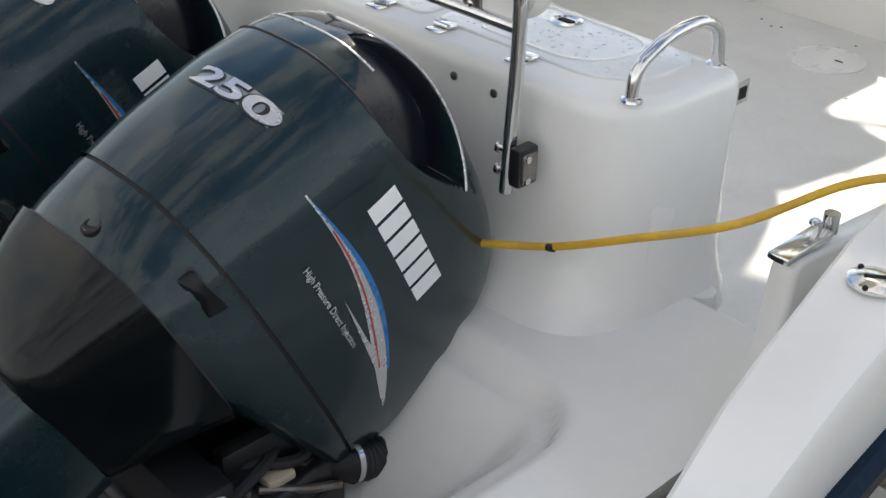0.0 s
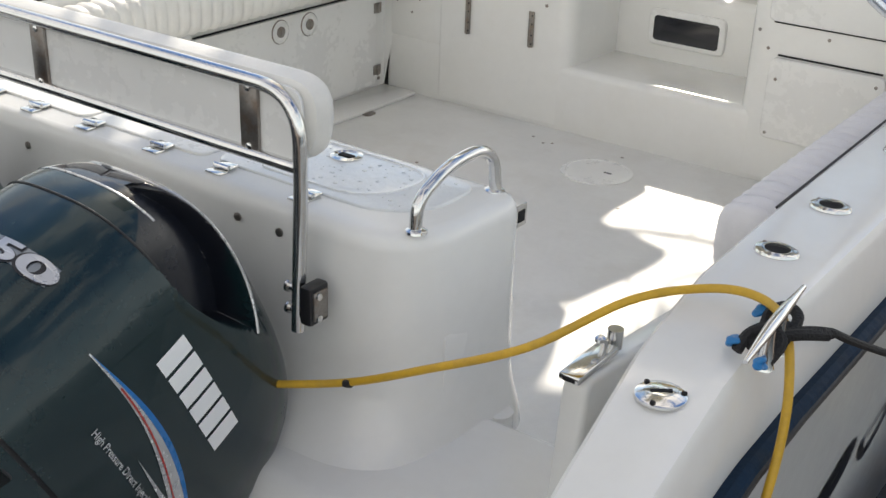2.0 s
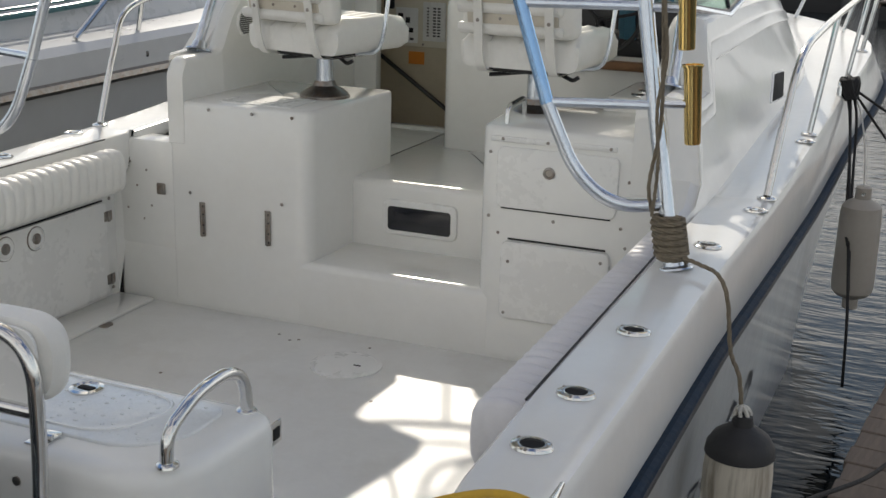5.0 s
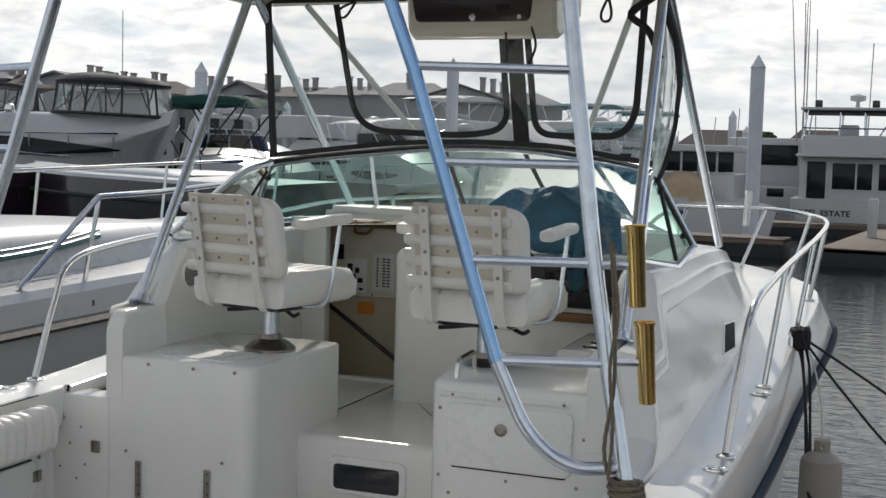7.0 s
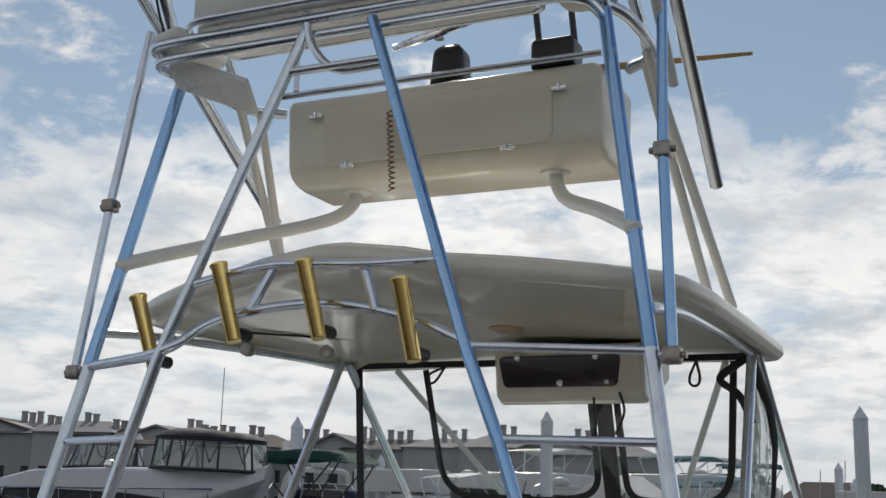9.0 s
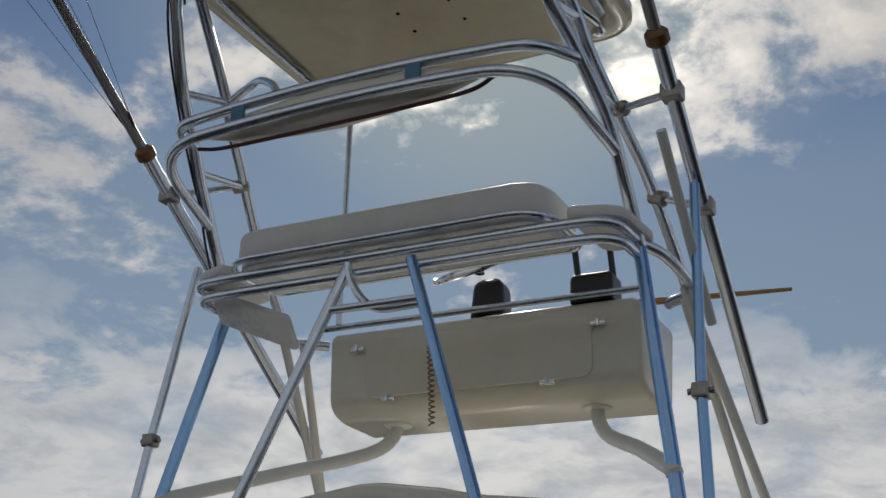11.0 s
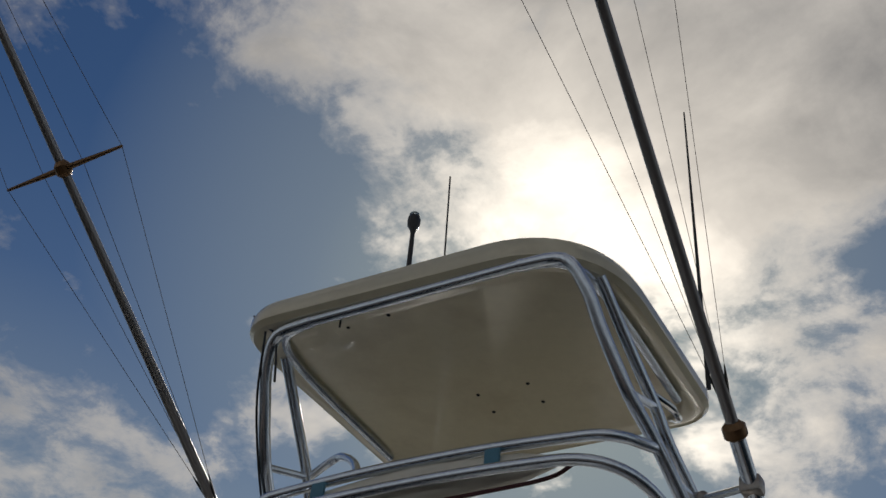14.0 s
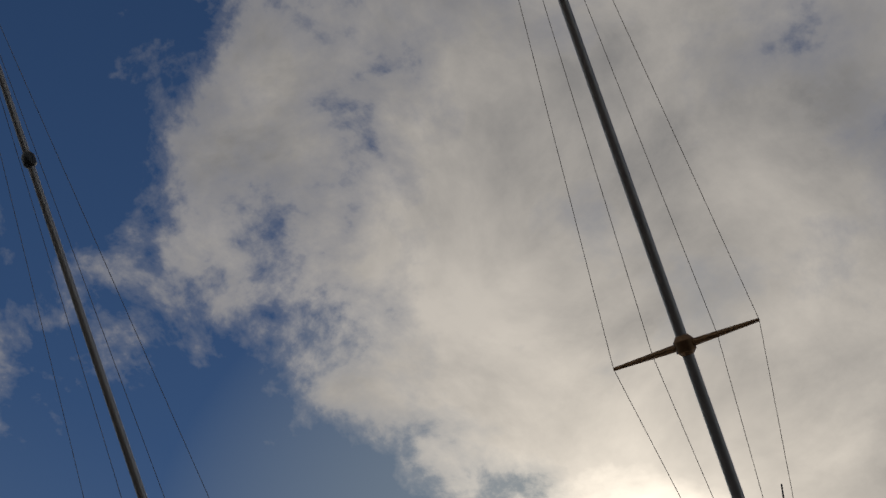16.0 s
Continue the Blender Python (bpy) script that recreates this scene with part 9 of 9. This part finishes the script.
def build_covered_boat():
    """A white pilothouse boat with a tan canvas drawn over its bow."""
    ob = moored_boat((-3.3, 33.5), 20, 7.0, 2.8, 1.15, "white pilothouse boat with tan canvas over its foredeck", cabin=0, rails=False)
    at = lambda x, y, z: (-3.3 + x, 33.5 + y, WATERLINE + z)
    bm = bmesh.new()
    rows = [[at(-1.15 + 1.6 * q, -2.3 + 1.6 * (1 - math.cos(a)) * 0.5, 1.0 + 0.95 * math.sin(math.pi * (0.12 + 0.80 * q)) ** 0.6 * math.sin(a) + 0.03 * math.sin(9 * a + 7 * q)) for a in np.linspace(0, math.pi, 15)] for q in np.linspace(0, 1, 14)]
    skin(bm, rows, False)
    part("bow_canvas", bm, TANCLOTH, ob, "sagging tan canvas", angle=70)
    bm = bmesh.new()
    slab(bm, rounded([at(-1.2, -1.0, 0)[:2], at(1.0, -1.0, 0)[:2], at(1.1, 1.8, 0)[:2], at(-1.3, 1.8, 0)[:2]], 0.3), WATERLINE + 1.0, WATERLINE + 1.9, 0.06)
    house = part("pilothouse", bm, FARWHITE, ob, "white pilothouse")
    for k in range(4):
        bm = bmesh.new()
        x = -1.02 + 0.52 * k
        box(bm, at(x, -1.06, 1.94), at(x + 0.44, -0.99, 2.52), 0.02)
        part("window", bm, FARGLASS, house)
        bm = bmesh.new()
        box(bm, at(x - 0.06, -1.07, 1.86), at(x, -0.97, 2.6), 0.01)
        part("post", bm, FARWHITE, house)
    bm = bmesh.new()
    slab(bm, rounded([at(-1.35, -1.25, 0)[:2], at(1.2, -1.25, 0)[:2], at(1.25, 2.0, 0)[:2], at(-1.45, 2.0, 0)[:2]], 0.35), WATERLINE + 2.55, WATERLINE + 2.72, 0.05)
    top = part("house_top", bm, FARWHITE, house, "overhanging white roof")
    for x in (-0.9, 0.2, 0.9):
        part("aerial", tubes([[at(x, 0.2, 2.7), at(x + 0.05, 0.2, 3.5 + 0.4 * x)]], 0.015, 5), DULL, top)


# the neighbour in the next slip
neighbour = moored_boat((-4.55, 3.4), -3, 9.0, 3.2, 1.28, "white cabin cruiser lying in the next slip", cabin=0.36, stripe=DULL, banded=False, glazed=False, group="")
for dz, r in ((0.0, 0.020), (0.045, 0.009)):
    part("cabin_stripe", tubes([spline([(-3.40, 1.6, 0.93 + dz), (-3.385, 2.4, 0.94 + dz), (-3.375, 3.05, 0.965 + dz), (-3.385, 3.6, 1.0 + dz), (-3.43, 4.1, 1.05 + dz)], 6)], r, 8), TEALPAINT, neighbour, "teal painted stripe")
bm = bmesh.new()
bmesh.ops.create_uvsphere(bm, u_segments=24, v_segments=12, radius=1.0)
for v in bm.verts:
    v.co = Vector((-2.985 + v.co.x * 0.02, 3.68 + v.co.y * 0.175, 0.677 + v.co.z * 0.032 + v.co.y * 0.012))
part("oval_portlight", bm, FARGLASS, neighbour, "dark oval portlight")
for k in range(2):
    bm = bmesh.new()
    box(bm, (-3.0, 3.41 + 0.045 * k, 0.65), (-2.968, 3.44 + 0.045 * k, 0.69), 0.004)
    part("mark", bm, FARNAVY, neighbour)
moored_boat((-8.9, 13.3), 72, 7.5, 2.7, 1.74, "dark-hulled motor boat with a white deck", hull=FARNAVY, stripe=RUBBER, banded=False, cabin=0.10, glazed=False, screen=False, rails=False, lift=0.3)
moored_boat((-15.2, 14.3), 80, 8.0, 3.0, 1.80, "dark-hulled cruiser with bright rails", hull=FARNAVY, stripe=RUBBER, banded=False, cabin=0.10, glazed=False, screen=False, rails=False, lift=0.3)
build_cruiser()
express = moored_boat((-13.9, 23.6), -150, 7.5, 3.0, 1.3, "white express cruiser with a green bimini top", cabin=1.0, arch=False)
build_bimini(express, -15.3, -12.4, 22.0, 23.9, 2.95, GREENCLOTH)
moored_boat((-12.6, 34.5), 60, 9.0, 3.1, 1.3, "white express cruiser with a radar arch", cabin=0.95, arch=True)
moored_boat((-8.0, 38.0), 75, 8.0, 2.9, 1.2, "white sport boat in the far row", cabin=0.9, canopy=None, arch=True)
moored_boat((-9.5, 40.0), 75, 8.5, 3.0, 1.3, "white cruiser with a teal bimini", cabin=0.9, canopy=TEALCLOTH)
moored_boat((-16.5, 46.0), 80, 9.0, 3.1, 1.4, "white flybridge boat in the far row", cabin=1.0, bridge=0.6, canopy=None)
moored_boat((-6.6, 32.6), 70, 7.0, 2.9, 1.25, "white boat with a teal bimini in the far row", cabin=0.9, canopy=TEALCLOTH, arch=True)
build_covered_boat()
moored_boat((-17.2, 30.5), -120, 8.0, 3.0, 1.4, "white cruiser with dark windows in the middle row", cabin=1.2, arch=True)
moored_boat((-11.6, 29.5), -125, 8.0, 3.0, 1.3, "white sport cruiser moored bow out", cabin=1.25, gap=0.7, canopy=FARWHITE)
moored_boat((-21.5, 24.0), 170, 8.5, 3.2, 1.5, "white cruiser with a dark canvas top", cabin=1.2, bridge=0.32, gap=0.9, canopy=NAVYCLOTH, enclosure=True, screen=False)
for k, (x, y, turn, size, high, top) in enumerate(((-22.0, 47.0, 80, 10.0, 0.7, None), (-19.6, 41.5, -100, 9.5, 0.8, None), (-16.4, 43.0, 75, 10.5, 0.75, FARWHITE), (-13.6, 40.5, -95, 9.5, 0.7, None), (-10.9, 43.5, 85, 10.5, 0.8, None), (-12.4, 52.0, 90, 11.0, 0.9, FARWHITE), (-18.5, 53.0, -85, 11.0, 0.9, None), (-11.8, 47.0, 80, 9.5, 0.7, TEALCLOTH), (-9.2, 48.5, 95, 8.5, 0.5, TEALCLOTH))):
    moored_boat((x, y), turn, size, 3.4, 1.55, "white flybridge boat in the row before the houses", cabin=1.35, bridge=high, gap=1.0, canopy=top, arch=k % 2 == 0)
bm = bmesh.new()
tent = thing("boat_cover", (-7.4, 28.6, 0.6), "white tarpaulin stretched like a tent over a boat", "cover")
skin(bm, [[(-9.2, 26.7, 1.6), (-7.6, 27.0, 2.72), (-5.6, 27.6, 1.2)], [(-8.9, 30.0, 1.4), (-7.4, 30.2, 2.76), (-5.4, 30.6, 1.3)]], False)
bmesh.ops.solidify(bm, geom=bm.faces[:], thickness=0.04)
part("tarpaulin", bm, TARPWHITE, tent, angle=60)


def build_trawler():
    x, y = 0.70, 37.6
    ob = thing("trawler", (x, y, WATERLINE), "white trawler yacht with a flybridge, seen from astern", "boat", "boats in the marina")
    bm = bmesh.new()
    plan = rounded([(-1.75, -0.2), (1.75, -0.2), (1.9, 8.0), (0.0, 11.0), (-1.9, 8.0)], [0.4, 0.4, 0.3, 0.3, 0.3])
    skin(bm, [[(x + u * k, y + v, z) for u, v in plan] for z, k in ((-0.7, 0.85), (-0.1, 0.97), (0.62, 1.0), (0.68, 0.99))], True, True, True)
    hull = part("hull", bm, FARWHITE, ob, "white hull with a dark boot stripe")
    bm = bmesh.new()
    skin(bm, [[(x + u * 1.005, y + v - 0.01, z) for u, v in plan] for z in (-0.44, -0.2)], True)
    part("boot_stripe", bm, FARNAVY, hull)
    bm = bmesh.new()
    box(bm, (x - 1.55, y + 0.7, 0.5), (x + 1.55, y + 6.5, 2.05), 0.08, 3)
    house = part("deckhouse", bm, FARWHITE, ob, "white deckhouse")
    for x0, x1, z0, z1 in ((-1.30, -0.70, 0.60, 1.90), (-0.50, 0.22, 1.0, 1.86), (0.28, 0.75, 1.0, 1.86), (0.95, 1.35, 1.0, 1.86)):
        bm = bmesh.new()
        box(bm, (x + x0, y + 0.67, z0), (x + x1, y + 0.705, z1), 0.02)
        w = part("window", bm, FARGLASS, house, "dark after window")
        bm = bmesh.new()
        for a, b in (((x0 - 0.03, z0 - 0.03), (x1 + 0.03, z0)), ((x0 - 0.03, z1), (x1 + 0.03, z1 + 0.03)), ((x0 - 0.03, z0), (x0, z1)), ((x1, z0), (x1 + 0.03, z1))):
            box(bm, (x + a[0], y + 0.66, a[1]), (x + b[0], y + 0.71, b[1]))
        part("frame", bm, FARWHITE, w)
    bm = bmesh.new()
    box(bm, (x - 1.65, y + 0.1, 2.05), (x + 1.65, y + 6.0, 2.14), 0.03)
    slab(bm, rounded([(x - 1.55, y + 0.6), (x + 1.55, y + 0.6), (x + 1.45, y + 4.6), (x - 1.45, y + 4.6)], 0.25), 2.12, 2.78, 0.10, flare=-0.06)
    box(bm, (x - 0.35, y + 1.6, 2.7), (x + 0.25, y + 2.0, 3.15), 0.06, 3)
    fly = part("flybridge", bm, FARWHITE, ob, "flybridge with a rail and hard bimini")
    bm = bmesh.new()
    for px in (-1.45, -0.35, 0.45, 1.45):
        for py in (0.9, 3.4):
            tube(bm, [(x + px * 1.02, y + py, 2.7), (x + px * 0.95, y + py, 3.6)], 0.03, 6)
    tube(bm, [(x - 1.5, y + 0.6, 3.0), (x + 1.5, y + 0.6, 3.0)], 0.025, 6)
    tube(bm, [(x - 1.5, y + 0.6, 2.6), (x - 1.35, y + 0.7, 3.6)], 0.025, 6)
    tube(bm, [(x + 0.9, y + 0.7, 2.75), (x + 1.4, y + 1.6, 3.6)], 0.03, 6)
    part_each("post", bm, ALU, fly)
    bm = bmesh.new()
    box(bm, (x - 1.6, y + 0.7, 3.60), (x + 1.6, y + 3.7, 3.70), 0.04)
    part("bimini", bm, FARWHITE, fly)
    bm = bmesh.new()
    box(bm, (x - 1.5, y + 0.8, 3.54), (x + 1.5, y + 3.6, 3.60), 0.02)
    part("bimini_valance", bm, NAVYCLOTH, fly)
    for px, pz in ((-1.05, 3.70), (0.75, 3.70)):
        bm = bmesh.new()
        box(bm, (x + px - 0.12, y + 1.0, pz), (x + px + 0.12, y + 1.25, pz + 0.25), 0.04)
        part("searchlight", bm, FARNAVY, fly)
    bm = bmesh.new()
    turned(bm, (x + 0.15, y + 2.2, 3.7), (0, 0, 1), [(0, 0.08), (0.25, 0.06), (0.3, 0.26), (0.45, 0.26), (0.52, 0.06)], 16)
    part("radar", bm, FARWHITE, fly)
    bm = bmesh.new()
    for px, h in ((-1.6, 7.4), (-1.2, 6.5), (0.5, 6.0), (1.4, 8.0)):
        tube(bm, [(x + px, y + 3.0, 2.2), (x + px * 1.1, y + 3.0, h)], 0.02, 5)
    part_each("aerial", bm, FARWHITE, ob)
    bm = text_mesh("REEL ESTATE", 0.26, 0.006)
    for v in bm.verts:
        v.co = Vector((x - 1.45 + v.co.x * 1.08, y - 0.215, 0.14 + v.co.y))
    part("name", bm, FARNAVY, hull, "dark words REEL ESTATE on the transom", smooth=False)
    # houseboat beside it
    ob = thing("houseboat", (-2.5, 43.0, WATERLINE), "white houseboat with dark windows", "boat", "boats in the marina")
    bm = bmesh.new()
    box(bm, (-3.9, 42.0, -0.5), (-0.7, 49.0, 1.0), 0.1, 3)
    box(bm, (-3.7, 42.6, 0.9), (-0.9, 48.0, 2.75), 0.08, 3)
    h = part("hull", bm, FARWHITE, ob)
    bm = bmesh.new()
    box(bm, (-2.75, 42.56, 1.75), (-1.2, 42.61, 2.5), 0.02)
    box(bm, (-2.2, 41.96, 0.6), (-1.6, 42.01, 0.9), 0.02)
    part_each("window", bm, FARGLASS, h)
    for x0, x1, top in ((-1.15, -1.56, 8.1), (-0.97, -1.0, 8.5), (-0.86, -0.92, 7.6)):
        part("aerial", tubes([[(x0, 40.8, 2.6), (x1, 40.8, top)]], lambda q: 0.028 - 0.014 * q, 6), DULL, h, "tall whip aerial")


build_trawler()
build_dock("main_dock", (0.55, 24.2), (1.6, 34.5), -1.45, -0.05, "timber dock in the next row", False)
build_dock("float_dock", (-9.0, 26.2), (-0.3, 25.6), 1.2, 0.0, "dark floating dock across the fairway", False)
build_dock("cross_dock", (-26, 33.0), (9, 36.4), 1.6, -0.05, "long timber dock behind the boats", False)
bm = bmesh.new()
pedestal = thing("dock_pedestal", (1.6, 29.0, -0.05), "white dock power pedestal", "pedestal")
box(bm, (1.48, 28.9, -0.05), (1.72, 29.1, 0.95), 0.03)
part("post", bm, FARWHITE, pedestal)

for x, y, top, w in ((-1.31, 28.1, 4.50, 0.18), (-4.3, 48.4, 4.02, 0.17), (-4.1, 52.0, 3.5, 0.17), (-15.8, 25.3, 4.12, 0.17), (-9.4, 27.8, 4.42, 0.17), (-27.5, 33.0, 4.2, 0.17), (3.6, 40.0, 3.6, 0.17), (-22, 42, 3.9, 0.17)):
    build_piling(x, y, top, w)


# The far shore
def build_shore():
    bm = bmesh.new()
    rows = []
    for i, (d, z) in enumerate(((0, WATERLINE - 0.2), (3, 0.1), (12, 0.5), (500, 0.6))):
        rows.append([(x, 92 - 0.18 * x + (d if d < 400 else d) + 2 * math.sin(x * 0.05), z) for x in np.linspace(-420, 420, 40)])
    skin(bm, rows, False)
    structure(part("ground", bm, LAND), "low grassy far shore", "ground")


build_shore()


def build_house(x, y, w, d, h, roof, turn, wall, roofm, chimneys, label, storeys, gable=False):
    """A shore house; its ridge runs along its front, or front to back where gable is set."""
    ob = thing("house", (x, y, 0.3), label, "house", "houses on the far shore")
    m = Matrix.Translation((x, y, 0.3)) @ Matrix.Rotation(radians(turn), 4, "Z")

    def add(name, bm, mat, parent=ob, lab=""):
        bmesh.ops.transform(bm, matrix=m, verts=bm.verts)
        return part(name, bm, mat, parent, lab, smooth=False)

    bm = bmesh.new()
    if gable:
        skin(bm, [[(-w / 2, q, 0), (w / 2, q, 0), (w / 2, q, h), (0, q, h + roof * 0.94), (-w / 2, q, h)] for q in (-d / 2, d / 2)], True, True, True)
    else:
        box(bm, (-w / 2, -d / 2, 0), (w / 2, d / 2, h))
    wallp = add("wall", bm, wall, lab="sided wall")
    bm = bmesh.new()
    e = 0.5
    if gable:
        for s in MIRROR:
            skin(bm, [[(0, q, h + roof), (s * (w / 2 + e), q, h - 0.3), (s * (w / 2 + e), q, h - 0.55), (0, q, h + roof - 0.25)] for q in (-d / 2 - e, d / 2 + e)], True, True, True)
    else:
        inset = w * 0.26
        skin(bm, [[(-w / 2 - e, -d / 2 - e, h - 0.1), (-w / 2 + inset, 0, h + roof), (-w / 2 - e, d / 2 + e, h - 0.1)], [(w / 2 + e, -d / 2 - e, h - 0.1), (w / 2 - inset, 0, h + roof), (w / 2 + e, d / 2 + e, h - 0.1)]], True, True, True)
    roofp = add("roof", bm, roofm, lab="shingled roof")
    for k in range(chimneys):
        cx = (k - (chimneys - 1) / 2) * 1.05 + (0.22 * w if gable else 0.0)
        top = h + roof + 0.95 - 0.15 * (k % 2)
        bm = bmesh.new()
        box(bm, (cx - 0.25, -0.6, h + roof * 0.2), (cx + 0.25, 0.0, top))
        box(bm, (cx - 0.31, -0.66, top - 0.14), (cx + 0.31, 0.06, top + 0.03))
        add("chimney", bm, BRICKC, roofp, "square sided chimney")
    cols = max(2, int(w / 2.6))
    for st in range(storeys):
        for k in range(cols):
            cx = -w / 2 + w * (k + 0.5) / cols
            bm = bmesh.new()
            box(bm, (cx - 0.5, -d / 2 - 0.04, 0.9 + st * 2.7), (cx + 0.5, -d / 2 + 0.05, 2.2 + st * 2.7))
            pane = add("window", bm, FARGLASS, wallp)
            bm = bmesh.new()
            box(bm, (cx - 0.62, -d / 2 - 0.07, 0.78 + st * 2.7), (cx + 0.62, -d / 2 - 0.03, 0.9 + st * 2.7))
            add("sill", bm, WALLB, pane)


rng = random.Random(11)
for k in range(14):
    x = -106 + k * 5.6 + rng.uniform(-0.6, 0.6)
    y = 106 + 0.1 * (x + 106) + rng.uniform(-1.5, 1.5)
    near = max(0.0, (-60 - x) / 46)
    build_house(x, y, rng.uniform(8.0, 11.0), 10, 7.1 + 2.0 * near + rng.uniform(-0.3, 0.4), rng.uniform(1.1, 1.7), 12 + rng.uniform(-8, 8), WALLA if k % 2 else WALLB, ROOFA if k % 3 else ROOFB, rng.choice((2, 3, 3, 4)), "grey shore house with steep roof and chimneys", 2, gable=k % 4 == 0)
for k, (x, y, w, h) in enumerate(((-24, 112, 10, 3.2), (-13.2, 114, 9, 2.6), (-4.0, 116, 8, 2.8), (5.0, 116, 9, 2.4), (16, 117, 10, 2.6))):
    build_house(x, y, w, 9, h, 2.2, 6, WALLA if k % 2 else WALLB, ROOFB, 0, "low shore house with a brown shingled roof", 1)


def build_tree(x, y, h, seed):
    rng = random.Random(seed)
    ob = thing("tree", (x, y, 0.4), "small leafy tree on the far shore", "tree", "shore trees")
    bm = bmesh.new()
    tube(bm, [(x, y, 0.2), (x + 0.1, y, h * 0.45)], lambda q: 0.2 - 0.1 * q, 8)
    for k in range(5):
        a = k * 1.3
        tube(bm, [(x + 0.1, y, h * 0.4), (x + h * 0.2 * math.cos(a), y + h * 0.2 * math.sin(a), h * 0.7)], 0.06, 5)
    part("trunk", bm, BARK, ob)
    verts, faces = [], []
    for k in range(900):
        a, r, z = rng.uniform(0, 6.283), h * 0.36 * rng.random() ** 0.45, rng.uniform(0.35, 1.0)
        r *= math.sqrt(max(0.05, 1 - ((z - 0.6) / 0.42) ** 2))
        c = Vector((x + r * math.cos(a), y + r * math.sin(a), h * z))
        d1 = Vector((rng.uniform(-1, 1), rng.uniform(-1, 1), rng.uniform(-1, 1))).normalized() * rng.uniform(0.15, 0.32)
        d2 = d1.orthogonal().normalized() * rng.uniform(0.1, 0.22)
        i = len(verts)
        verts += [c - d1, c + d2, c + d1, c - d2]
        faces.append((i, i + 1, i + 2, i + 3))
    me = bpy.data.meshes.new("crown")
    me.from_pydata([tuple(v) for v in verts], [], faces)
    me.materials.append(LEAF)
    crown = new("crown", me)
    crown.parent = ob
    crown.location = -origin(ob)


for k, (x, y, h) in enumerate(((-8.2, 104, 4.6), (-19, 108, 5.0), (10.5, 108, 5.2), (-30, 108, 5.5), (24, 106, 6.0))):
    build_tree(x, y, h, k)

# what stands behind the camera: the head dock that it is filmed from
build_dock("head_dock", (-9.0, -8.6), (9.0, -8.6), 2.2, -0.06, "timber dock astern of the boat", False)
